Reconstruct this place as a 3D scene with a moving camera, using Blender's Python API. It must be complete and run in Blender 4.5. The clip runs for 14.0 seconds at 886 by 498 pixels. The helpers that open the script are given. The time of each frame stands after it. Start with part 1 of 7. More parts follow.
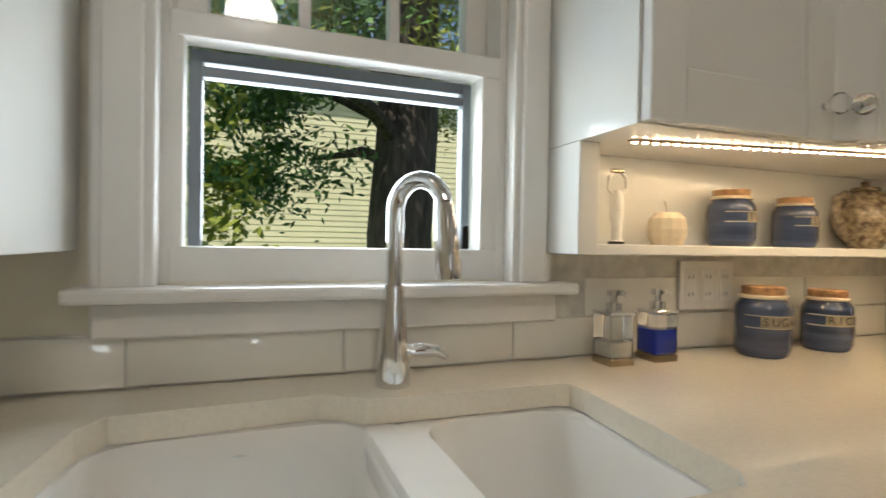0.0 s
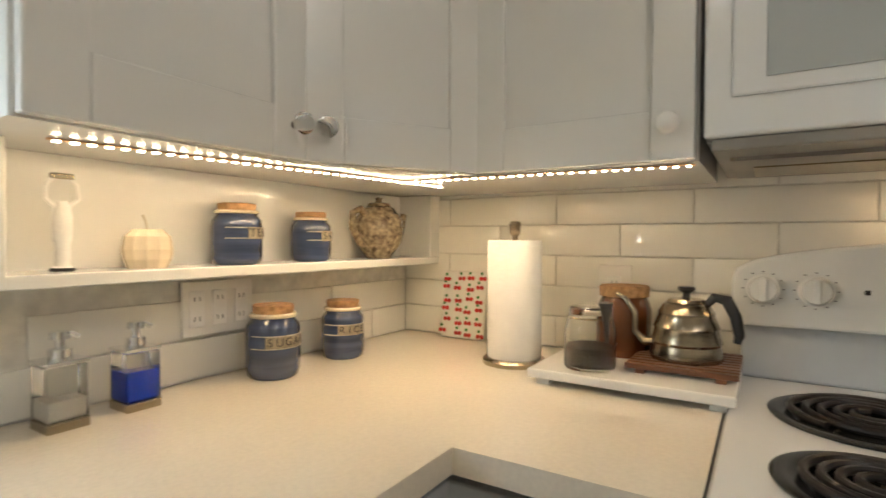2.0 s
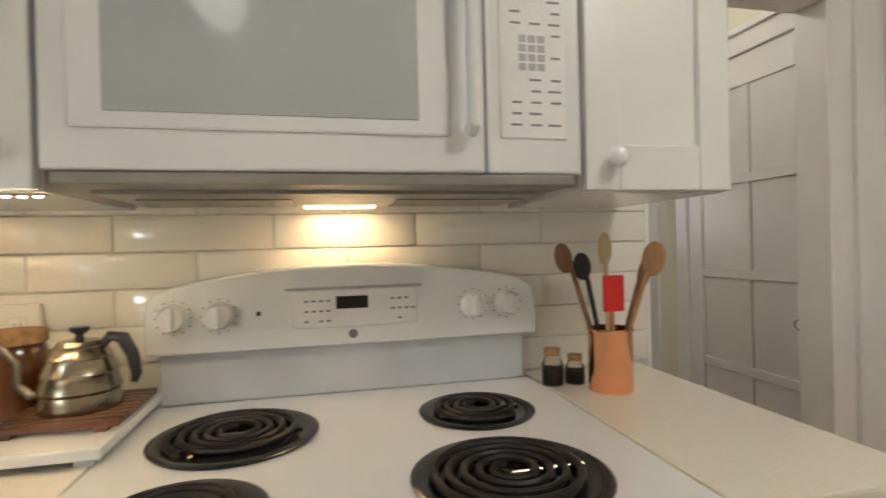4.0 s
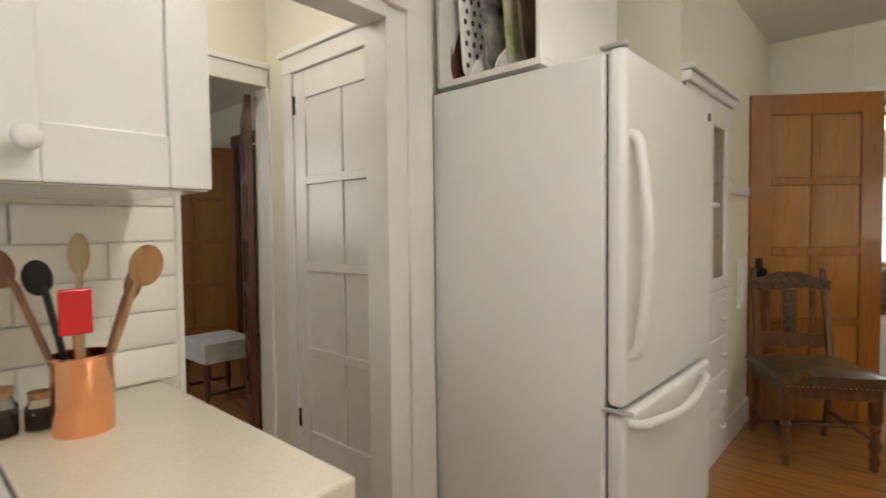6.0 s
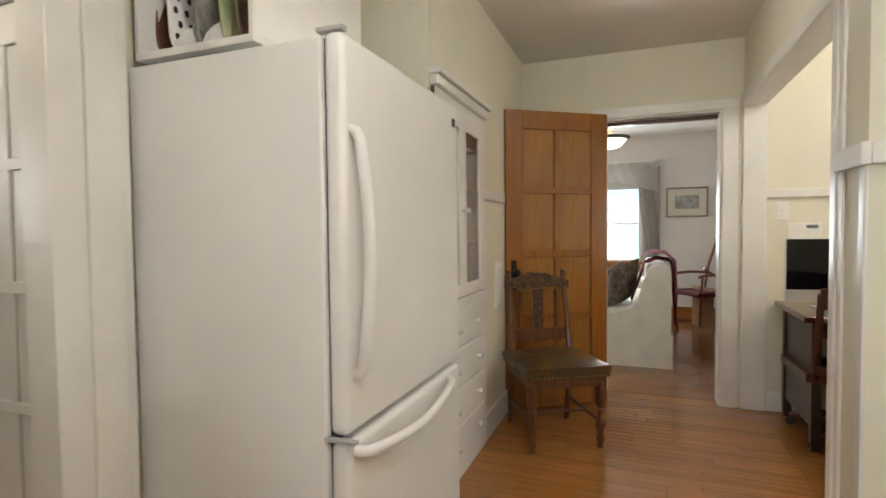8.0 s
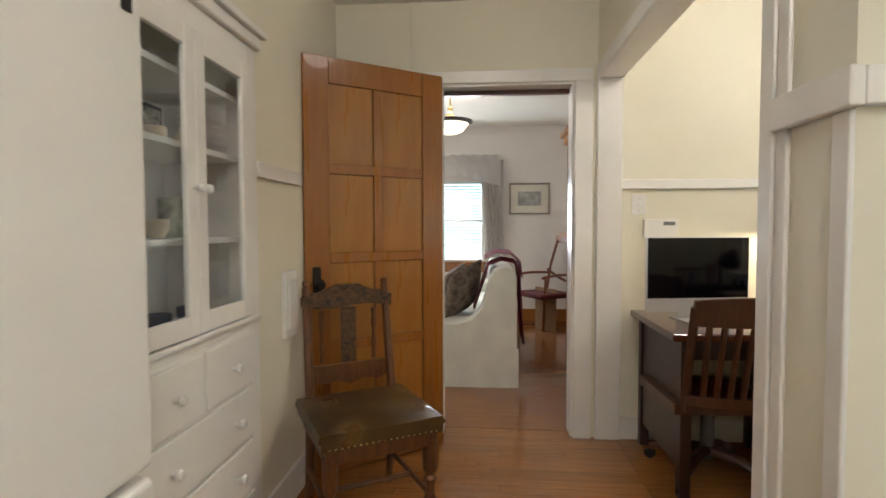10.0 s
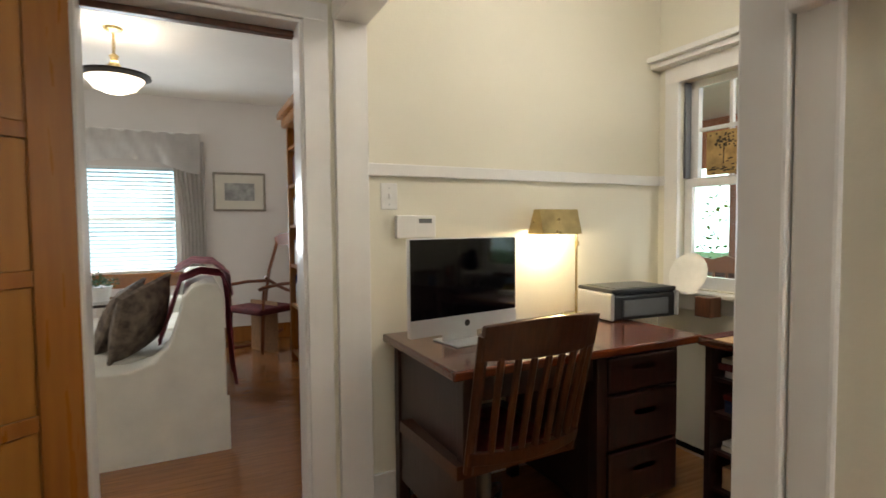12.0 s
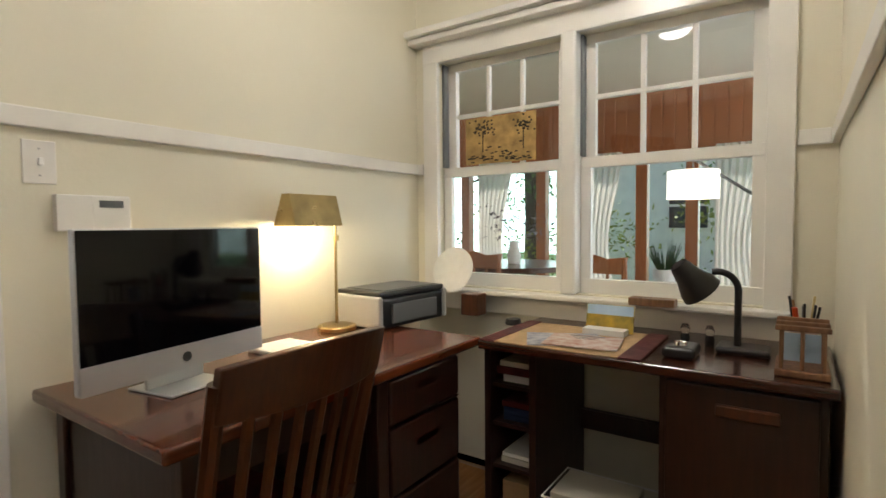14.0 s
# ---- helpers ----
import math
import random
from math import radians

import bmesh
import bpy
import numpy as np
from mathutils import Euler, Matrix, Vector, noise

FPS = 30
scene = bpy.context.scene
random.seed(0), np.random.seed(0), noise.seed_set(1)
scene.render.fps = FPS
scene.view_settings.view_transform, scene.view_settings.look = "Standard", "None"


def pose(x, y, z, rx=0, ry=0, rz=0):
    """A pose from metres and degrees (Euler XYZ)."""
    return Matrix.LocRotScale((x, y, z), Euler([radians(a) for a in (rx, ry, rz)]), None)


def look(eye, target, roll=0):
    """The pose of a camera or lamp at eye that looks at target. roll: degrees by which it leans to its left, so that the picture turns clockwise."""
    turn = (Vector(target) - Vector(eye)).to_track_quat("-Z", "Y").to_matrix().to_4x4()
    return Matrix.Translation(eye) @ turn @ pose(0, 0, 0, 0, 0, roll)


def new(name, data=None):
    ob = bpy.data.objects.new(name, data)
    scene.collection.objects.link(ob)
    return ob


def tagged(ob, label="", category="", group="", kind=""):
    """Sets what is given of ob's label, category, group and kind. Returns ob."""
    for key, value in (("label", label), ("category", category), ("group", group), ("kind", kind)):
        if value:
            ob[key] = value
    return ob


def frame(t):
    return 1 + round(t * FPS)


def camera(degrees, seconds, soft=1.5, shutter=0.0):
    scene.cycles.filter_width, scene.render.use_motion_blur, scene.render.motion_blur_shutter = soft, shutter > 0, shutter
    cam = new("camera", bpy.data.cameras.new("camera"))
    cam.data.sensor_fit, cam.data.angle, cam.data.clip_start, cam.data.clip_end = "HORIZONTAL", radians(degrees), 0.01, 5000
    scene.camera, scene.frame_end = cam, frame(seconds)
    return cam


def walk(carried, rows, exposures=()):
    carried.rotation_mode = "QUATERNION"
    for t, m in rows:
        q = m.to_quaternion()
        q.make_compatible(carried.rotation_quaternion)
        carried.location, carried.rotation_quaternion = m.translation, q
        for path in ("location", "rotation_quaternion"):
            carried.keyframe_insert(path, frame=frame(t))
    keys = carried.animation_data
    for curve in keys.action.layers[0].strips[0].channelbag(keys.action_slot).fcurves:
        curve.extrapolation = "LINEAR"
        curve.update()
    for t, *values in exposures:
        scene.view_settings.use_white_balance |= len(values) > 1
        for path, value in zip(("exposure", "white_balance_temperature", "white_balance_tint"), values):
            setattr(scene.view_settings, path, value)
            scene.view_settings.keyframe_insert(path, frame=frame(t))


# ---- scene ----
cam = camera(81.4, 14.0, shutter=0.3)
PATH = [
    (0, (-1.491, -0.814, 1.125), (-0.789, 1.059, 1.097), 1.0),
    (0.5, (-1.408, -0.815, 1.135), (-0.432, 0.931, 1.105), 0.9),
    (1, (-1.328, -0.826, 1.151), (-0.08, 0.736, 1.112), 0.9),
    (1.5, (-1.258, -0.845, 1.162), (0.238, 0.481, 1.124), 0.6),
    (2, (-1.202, -0.876, 1.171), (0.495, 0.182, 1.138), 0.3),
    (2.5, (-1.165, -0.928, 1.184), (0.674, -0.142, 1.153), -0.0),
    (3, (-1.13, -0.997, 1.19), (0.825, -0.577, 1.165), -0.3),
    (3.5, (-1.125, -1.077, 1.204), (0.875, -1.086, 1.183), -0.6),
    (4, (-1.129, -1.152, 1.209), (0.819, -1.601, 1.196), -1.3),
    (4.2, (-1.128, -1.203, 1.218), (0.789, -1.774, 1.194), -1.4),
    (6.3, (-1.194, -1.527, 1.229), (0.040, -3.099, 1.154), -0.7),
    (6.5, (-1.210, -1.559, 1.226), (-0.035, -3.176, 1.153), -0.8),
    (7, (-1.248, -1.647, 1.231), (-0.230, -3.367, 1.157), -0.7),
    (7.5, (-1.267, -1.724, 1.229), (-0.412, -3.530, 1.157), -0.7),
    (8, (-1.280, -1.792, 1.235), (-0.569, -3.660, 1.161), -0.6),
    (8.2, (-1.277, -1.840, 1.236), (-0.631, -3.731, 1.162), -0.5),
    (10.3, (-1.298, -2.931, 1.214), (-1.272, -4.929, 1.130), -0.3),
    (10.5, (-1.304, -3.022, 1.213), (-1.385, -5.019, 1.132), -0.4),
    (11, (-1.316, -3.264, 1.206), (-1.733, -5.218, 1.125), -0.3),
    (11.5, (-1.326, -3.472, 1.207), (-2.000, -5.353, 1.117), -0.6),
    (12, (-1.375, -3.650, 1.214), (-2.263, -5.439, 1.120), -0.5),
    (12.5, (-1.443, -3.790, 1.210), (-2.532, -5.465, 1.122), -0.6),
    (13, (-1.517, -3.928, 1.199), (-2.849, -5.417, 1.116), -0.4),
    (13.5, (-1.586, -4.031, 1.176), (-3.106, -5.328, 1.097), -0.5),
    (14, (-1.640, -4.109, 1.165), (-3.285, -5.242, 1.071), -0.5),
]
walk(cam, [(t, look(eye, target, roll)) for t, eye, target, roll in PATH], [(0, -0.18), (2, 0.1), (4, 0.4), (7, 0.9), (10.5, 0.85), (11.5, 0.72), (12.5, 0.48), (14, 0.5)])

# ---- world, sun, exposure ----
world = bpy.data.worlds.new("world")
scene.world = world
world.use_nodes = True
wn = world.node_tree.nodes
sky = wn.new("ShaderNodeTexSky")
sky.sky_type = 'NISHITA'
sky.sun_disc = False
sky.sun_elevation, sky.sun_rotation = radians(48), radians(215)
world.node_tree.links.new(sky.outputs[0], wn["Background"].inputs[0])
wn["Background"].inputs[1].default_value = 0.15


def lamp(name, kind, m, power, color=(1, 1, 1), size=0.1, size_y=None, spread=None):
    d = bpy.data.lights.new(name, kind)
    d.energy, d.color = power, color
    if kind == 'AREA':
        d.size = size
        if size_y:
            d.shape, d.size_y = 'RECTANGLE', size_y
        if spread:
            d.spread = radians(spread)
    elif kind == 'SUN':
        d.angle = radians(0.6)
    else:
        d.shadow_soft_size = size
    ob = new(name, d)
    ob.matrix_world = m
    return ob


WARM, BULB = (1.0, 0.84, 0.64), (1.0, 0.95, 0.895)
lamp("sun", 'SUN', look((0, 0, 10), (4.0, 3.6, 3.2)), 5.0, (1, 0.95, 0.86))
DOWN = (0, 0, -1)
# added fill lamps under the ceilings, no fixtures seen; study bulb presumed overhead
lamp("kitchen_ceiling_lamp", 'POINT', pose(-2.3, -0.7, 2.40), 2, BULB, 0.12)
lamp("passage_ceiling_lamp", 'POINT', pose(-1.5, -2.15, 2.38), 22, BULB, 0.14)
lamp("south_ceiling_lamp", 'POINT', pose(-1.35, -4.6, 2.40), 2, BULB, 0.12)
lamp("study_ceiling_lamp", 'POINT', pose(-2.75, -4.75, 2.40), 13, BULB, 0.12)
lamp("hall_ceiling_lamp", 'POINT', pose(0.75, -2.2, 2.30), 5, BULB, 0.1)
# area lamps added inside these two rooms in place of daylight
lamp("sunroom_daylight", 'AREA', look((-5.4, -1.9, 1.3), (-5.2, -5.0, 1.2)), 45, (0.86, 0.94, 1.0), 2.2, 1.6)
lamp("far_room_daylight", 'AREA', look((3.2, -1.2, 1.6), (3.0, -3.0, 1.0)), 7, (0.95, 0.97, 1.0), 0.9)
lamp("living_window_light", 'AREA', look((-0.8, -9.37, 1.25), (-0.8, -6, 1.1)), 20, (0.85, 0.93, 1.0), 0.8, 0.9)
# fill lamp added on the east side, where the wall has no window
lamp("living_side_window_light", 'AREA', look((2.3, -7.8, 1.5), (-1, -7.8, 1.0)), 14, (0.9, 0.95, 1.0), 1.4)
lamp("kitchen_window_light", 'AREA', look((-1.34, 0.13, 1.262), (-1.34, -2, 1.1)), 4.2, (0.82, 0.92, 1.0), 0.45, 0.28)

# ---- materials ----


def mat(name, color, rough=0.5, metal=0.0, var=0.06, scale=6.0, bump=0.0, bscale=60.0, coat=0.0, stretch=None, color2=None, spec=0.5):
    m = bpy.data.materials.new(name)
    m.use_nodes = True
    nt = m.node_tree
    b = nt.nodes["Principled BSDF"]
    b.inputs["Roughness"].default_value = rough
    b.inputs["Metallic"].default_value = metal
    b.inputs["Coat Weight"].default_value = coat
    b.inputs["Coat Roughness"].default_value = 0.04
    b.inputs["Specular IOR Level"].default_value = spec
    tc = nt.nodes.new("ShaderNodeTexCoord")
    mp = nt.nodes.new("ShaderNodeMapping")
    mp.inputs["Scale"].default_value = stretch or (1, 1, 1)
    nt.links.new(tc.outputs["Object"], mp.inputs[0])
    n1 = nt.nodes.new("ShaderNodeTexNoise")
    n1.inputs["Scale"].default_value, n1.inputs["Detail"].default_value = scale, 6
    nt.links.new(mp.outputs[0], n1.inputs[0])
    ramp = nt.nodes.new("ShaderNodeMix")
    ramp.data_type = 'RGBA'
    c2 = color2 or tuple(c * (1 - 2.2 * var) for c in color)
    c1 = color if color2 else tuple(min(1, c * (1 + var)) for c in color)
    ramp.inputs[6].default_value, ramp.inputs[7].default_value = (*c1, 1), (*c2, 1)
    mr = nt.nodes.new("ShaderNodeMapRange")
    mr.inputs[1].default_value, mr.inputs[2].default_value = 0.3, 0.72
    nt.links.new(n1.outputs[0], mr.inputs[0])
    nt.links.new(mr.outputs[0], ramp.inputs[0])
    nt.links.new(ramp.outputs[2], b.inputs["Base Color"])
    rr = nt.nodes.new("ShaderNodeMapRange")
    rr.inputs[3].default_value, rr.inputs[4].default_value = max(0.02, rough * 0.85), min(1, rough * 1.18)
    nt.links.new(n1.outputs[0], rr.inputs[0])
    nt.links.new(rr.outputs[0], b.inputs["Roughness"])
    if bump:
        n2 = nt.nodes.new("ShaderNodeTexNoise")
        n2.inputs["Scale"].default_value, n2.inputs["Detail"].default_value = bscale, 4
        nt.links.new(mp.outputs[0], n2.inputs[0])
        bp = nt.nodes.new("ShaderNodeBump")
        bp.inputs["Strength"].default_value, bp.inputs["Distance"].default_value = bump, 0.004
        nt.links.new(n2.outputs[0], bp.inputs["Height"])
        nt.links.new(bp.outputs[0], b.inputs["Normal"])
    return m


def vary_by_object(m, lo=0.82, hi=1.12):
    nt = m.node_tree
    b = nt.nodes["Principled BSDF"]
    src = b.inputs["Base Color"].links[0].from_socket
    oi = nt.nodes.new("ShaderNodeObjectInfo")
    mr = nt.nodes.new("ShaderNodeMapRange")
    mr.inputs[3].default_value, mr.inputs[4].default_value = lo, hi
    nt.links.new(oi.outputs["Random"], mr.inputs[0])
    mul = nt.nodes.new("ShaderNodeVectorMath")
    mul.operation = 'SCALE'
    nt.links.new(src, mul.inputs[0])
    nt.links.new(mr.outputs[0], mul.inputs["Scale"])
    nt.links.new(mul.outputs[0], b.inputs["Base Color"])
    return m


def wood(name, light, dark, rough=0.35, axis=2, scale=5.0, coat=0.2):
    st = [14, 14, 14]
    st[axis] = 1.1
    m = mat(name, light, rough, 0, 0.1, scale, 0.12, 18, coat, tuple(st), dark)
    return m


def glow(name, color, strength):
    m = bpy.data.materials.new(name)
    m.use_nodes = True
    b = m.node_tree.nodes["Principled BSDF"]
    b.inputs["Base Color"].default_value = (*color, 1)
    b.inputs["Emission Color"].default_value = (*color, 1)
    b.inputs["Emission Strength"].default_value = strength
    return m


def glass(name, color=(1, 1, 1), rough=0.0, ior=1.45):
    m = bpy.data.materials.new(name)
    m.use_nodes = True
    b = m.node_tree.nodes["Principled BSDF"]
    b.inputs["Base Color"].default_value = (*color, 1)
    b.inputs["Transmission Weight"].default_value = 1
    b.inputs["Roughness"].default_value = rough
    b.inputs["IOR"].default_value = ior
    return m


CREAM = mat("cream_wall_paint", (0.77, 0.73, 0.60), 0.6, var=0.025, scale=1.5, bump=0.12, bscale=90)
TRIM = mat("white_trim_paint", (0.82, 0.80, 0.76), 0.3, var=0.03, scale=4, bump=0.08, bscale=40, coat=0.15)
CEIL = mat("ceiling_paint", (0.80, 0.77, 0.70), 0.8, var=0.02, scale=2, bump=0.15, bscale=60)
LIVWALL = mat("pale_rose_grey_wall_paint", (0.74, 0.70, 0.66), 0.65, var=0.03, scale=1.2, bump=0.1, bscale=80)
CAB = mat("white_cabinet_paint", (0.80, 0.80, 0.77), 0.22, var=0.02, scale=3, bump=0.04, bscale=30, coat=0.3)
BASECAB = mat("grey_cabinet_paint", (0.42, 0.45, 0.46), 0.35, var=0.04, scale=4)
TILE = vary_by_object(mat("glazed_cream_tile", (0.84, 0.82, 0.75), 0.1, var=0.03, scale=5, bump=0.10, bscale=9, coat=0.5), 0.96, 1.04)
GROUT = mat("grout", (0.74, 0.72, 0.66), 0.85, var=0.1, scale=30)
COUNTER = mat("cream_quartz_counter", (0.80, 0.74, 0.62), 0.03, var=0.025, scale=160, coat=0.6)
SINK = mat("white_enamel", (0.84, 0.83, 0.80), 0.16, var=0.02, scale=3, coat=0.4)
CHROME = mat("chrome", (0.78, 0.79, 0.80), 0.07, 1.0, var=0.02)
STEEL = mat("brushed_steel", (0.36, 0.31, 0.23), 0.24, 1.0, var=0.06, scale=4, stretch=(1, 1, 40))
BLACK = mat("black_plastic", (0.012, 0.012, 0.013), 0.3, var=0.1)
DARKGREY = mat("grey_plastic", (0.14, 0.145, 0.15), 0.45, var=0.06)
GREY = mat("light_grey_plastic", (0.42, 0.42, 0.42), 0.4, var=0.04)
ENAMEL = mat("white_appliance_enamel", (0.80, 0.81, 0.80), 0.13, var=0.015, scale=3, coat=0.5)
FRIDGE = mat("white_textured_fridge_paint", (0.86, 0.85, 0.83), 0.30, var=0.02, scale=2, bump=0.25, bscale=260, coat=0.1)
COIL = mat("black_burner_coil", (0.018, 0.016, 0.015), 0.4, 0.3, var=0.3, scale=30)
PAN = mat("dark_drip_pan", (0.05, 0.052, 0.055), 0.16, 0.6, var=0.2, scale=10)
MWGLASS = mat("grey_microwave_window", (0.42, 0.45, 0.45), 0.3, var=0.01, scale=4, coat=0.8)
HOODGREY = mat("grey_hood_underside", (0.30, 0.28, 0.25), 0.4, 0.2, var=0.1)
COPPER = mat("polished_copper", (0.86, 0.42, 0.22), 0.16, 1.0, var=0.08, scale=8)
BLUEGLAZE = mat("blue_stoneware_glaze", (0.055, 0.08, 0.16), 0.14, var=0.3, scale=5, stretch=(1, 1, 14), coat=0.6, color2=(0.022, 0.034, 0.075))
CREAMGLAZE = mat("cream_glaze", (0.72, 0.62, 0.46), 0.2, var=0.08, scale=20, coat=0.4)
CORK = mat("cork", (0.42, 0.24, 0.11), 0.8, var=0.22, scale=90, bump=0.4, bscale=120)
SPECKLE = mat("brown_speckled_glaze", (0.42, 0.34, 0.22), 0.2, var=0.1, scale=85, coat=0.5, color2=(0.05, 0.03, 0.02))
PAPER = mat("white_paper", (0.85, 0.84, 0.82), 0.9, var=0.02, scale=30, bump=0.3, bscale=140)
CLEAR = glass("clear_glass", (0.97, 0.98, 0.97))
PANE = glass("window_pane", (0.97, 0.99, 0.98))
BLUELIQ = mat("blue_liquid", (0.005, 0.05, 0.55), 0.1, var=0.05)
WHITELIQ = mat("white_soap", (0.75, 0.73, 0.68), 0.4, var=0.05)
COFFEE = mat("ground_coffee", (0.035, 0.02, 0.012), 0.9, var=0.4, scale=200, bump=0.6, bscale=200)
AMBER = mat("amber_glazed_jar", (0.13, 0.042, 0.013), 0.16, var=0.25, scale=5, coat=0.6)
TRIVET = wood("dark_slatted_wood", (0.20, 0.085, 0.04), (0.09, 0.035, 0.018), 0.4, 1)
SPOON = wood("spoon_wood", (0.50, 0.28, 0.12), (0.34, 0.17, 0.07), 0.5, 2)
SPOONDK = wood("dark_spoon_wood", (0.25, 0.11, 0.05), (0.14, 0.06, 0.03), 0.5, 2)
REDSIL = mat("red_silicone", (0.55, 0.02, 0.02), 0.35, var=0.08)
CHERRY = mat("cherry_red_print", (0.62, 0.03, 0.03), 0.3, var=0.2, scale=60)
LEAFPRINT = mat("leaf_green_print", (0.06, 0.22, 0.05), 0.3, var=0.2, scale=60)
DOORWOOD = wood("honey_fir_door", (0.31, 0.120, 0.021), (0.23, 0.078, 0.012), 0.28, 2, 2, 0.35)
DOORPANEL = wood("honey_fir_panel", (0.36, 0.155, 0.030), (0.27, 0.105, 0.018), 0.28, 2, 1.2, 0.35)
DARKTRIM = wood("dark_stained_trim", (0.13, 0.045, 0.02), (0.07, 0.025, 0.012), 0.35, 2)
CHAIRWOOD = wood("worn_oak", (0.17, 0.062, 0.017), (0.07, 0.022, 0.006), 0.42, 2, 7, 0.1)
CARVED = mat("dark_carved_oak", (0.10, 0.050, 0.022), 0.45, var=0.5, scale=45, bump=1.0, bscale=70)
LEATHER = mat("olive_brown_leather", (0.085, 0.046, 0.013), 0.28, var=0.35, scale=7, bump=0.35, bscale=60, coat=0.2)
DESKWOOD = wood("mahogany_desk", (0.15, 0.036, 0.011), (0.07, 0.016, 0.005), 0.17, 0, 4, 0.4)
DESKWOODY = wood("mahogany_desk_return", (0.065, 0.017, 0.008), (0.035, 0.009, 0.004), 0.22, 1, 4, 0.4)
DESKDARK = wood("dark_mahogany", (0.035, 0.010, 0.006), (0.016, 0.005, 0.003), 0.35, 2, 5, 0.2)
OAKCHAIR = wood("brown_slat_chair_wood", (0.085, 0.025, 0.009), (0.045, 0.013, 0.005), 0.3, 2, 5, 0.3)
PLANK = vary_by_object(wood("oak_floor_plank", (0.37, 0.160, 0.042), (0.27, 0.105, 0.024), 0.15, 0, 3, 0.4), 0.86, 1.10)
UNDER = mat("floor_joint", (0.17, 0.08, 0.03), 0.7, var=0.2)
PINE = wood("knotty_pine", (0.42, 0.15, 0.055), (0.30, 0.09, 0.03), 0.4, 2, 5, 0.2)
SOFA = mat("white_slipcover_cotton", (0.76, 0.73, 0.66), 0.9, var=0.05, scale=6, bump=0.4, bscale=180)
OTTFAB = mat("pale_grey_upholstery", (0.62, 0.60, 0.58), 0.9, var=0.08, scale=20, bump=0.5, bscale=160)
FLORAL = mat("dark_floral_cloth", (0.25, 0.19, 0.14), 0.9, var=0.3, scale=18, bump=0.4, bscale=150, color2=(0.05, 0.035, 0.03))
THROW = mat("red_patterned_throw", (0.42, 0.05, 0.07), 0.95, var=0.3, scale=14, bump=0.6, bscale=130, color2=(0.18, 0.02, 0.04))
PINKTHROW = mat("pink_throw", (0.62, 0.30, 0.36), 0.95, var=0.2, scale=18, bump=0.6, bscale=130)
REDSEAT = mat("red_velvet", (0.09, 0.005, 0.006), 0.9, var=0.2, scale=20)
ROCKER = wood("golden_rocker_wood", (0.22, 0.062, 0.016), (0.12, 0.03, 0.008), 0.3, 2)
CANE = mat("woven_cane", (0.30, 0.17, 0.08), 0.6, var=0.2, scale=90, bump=0.6, bscale=150)
CURTAIN = mat("sheer_white_curtain", (0.80, 0.77, 0.74), 0.95, var=0.04, scale=8, bump=0.3, bscale=160)
BLIND = mat("white_blind_slat", (0.78, 0.82, 0.84), 0.5, var=0.03)
BRASS = mat("aged_brass", (0.55, 0.42, 0.20), 0.28, 1.0, var=0.12, scale=12)
IRON = mat("dark_iron", (0.03, 0.026, 0.024), 0.45, 0.7, var=0.2)
def sheer(m):
    nt = m.node_tree
    b, o = nt.nodes["Principled BSDF"], nt.nodes["Material Output"]
    t = nt.nodes.new("ShaderNodeBsdfTranslucent")
    t.inputs[0].default_value = (0.85, 0.83, 0.80, 1)
    mx = nt.nodes.new("ShaderNodeMixShader")
    mx.inputs[0].default_value = 0.45
    nt.links.new(b.outputs[0], mx.inputs[1])
    nt.links.new(t.outputs[0], mx.inputs[2])
    nt.links.new(mx.outputs[0], o.inputs[0])


sheer(CURTAIN)
sheer(BLIND)
RUG = mat("pale_woven_rug", (0.60, 0.56, 0.50), 0.95, var=0.1, scale=30, bump=0.8, bscale=120)
SCREEN = mat("black_glass_screen", (0.002, 0.002, 0.003), 0.06, var=0.02, spec=0.4)
ALU = mat("silver_aluminium", (0.66, 0.67, 0.68), 0.32, 0.65, var=0.02)
BURGUNDY = mat("burgundy_leather", (0.12, 0.018, 0.02), 0.4, var=0.2, scale=30, bump=0.4, bscale=150)
BLOTTER = mat("tan_blotter_paper", (0.55, 0.38, 0.21), 0.85, var=0.08, scale=20)
MAGS = mat("magazine_print", (0.72, 0.70, 0.68), 0.35, var=0.25, scale=26, color2=(0.45, 0.16, 0.10))
MAGS2 = mat("blue_magazine_print", (0.62, 0.64, 0.68), 0.35, var=0.25, scale=30, color2=(0.14, 0.18, 0.34))
AUTUMN = mat("autumn_photo_print", (0.66, 0.42, 0.05), 0.4, var=0.3, scale=18, color2=(0.10, 0.14, 0.05))
SKYPRINT = mat("sky_photo_print", (0.40, 0.55, 0.74), 0.4, var=0.1, scale=8)
TAPESTRY = mat("ochre_tapestry", (0.50, 0.33, 0.13), 0.95, var=0.2, scale=20, bump=0.6, bscale=120)
TAPDARK = mat("dark_tapestry_motif", (0.05, 0.04, 0.025), 0.95, var=0.3, scale=60)
GREYART = mat("grey_engraving", (0.44, 0.43, 0.40), 0.6, var=0.2, scale=12, color2=(0.16, 0.16, 0.16))
MATBOARD = mat("cream_mat_board", (0.66, 0.62, 0.53), 0.8, var=0.03)
SILVERFRAME = mat("silver_picture_frame", (0.30, 0.27, 0.22), 0.4, 0.5, var=0.1)
TRAYDARK = wood("dark_brown_tray", (0.14, 0.055, 0.03), (0.07, 0.028, 0.015), 0.35, 2)
FLEUR = mat("black_white_print", (0.70, 0.66, 0.58), 0.4, var=0.1, scale=38, color2=(0.02, 0.02, 0.02))
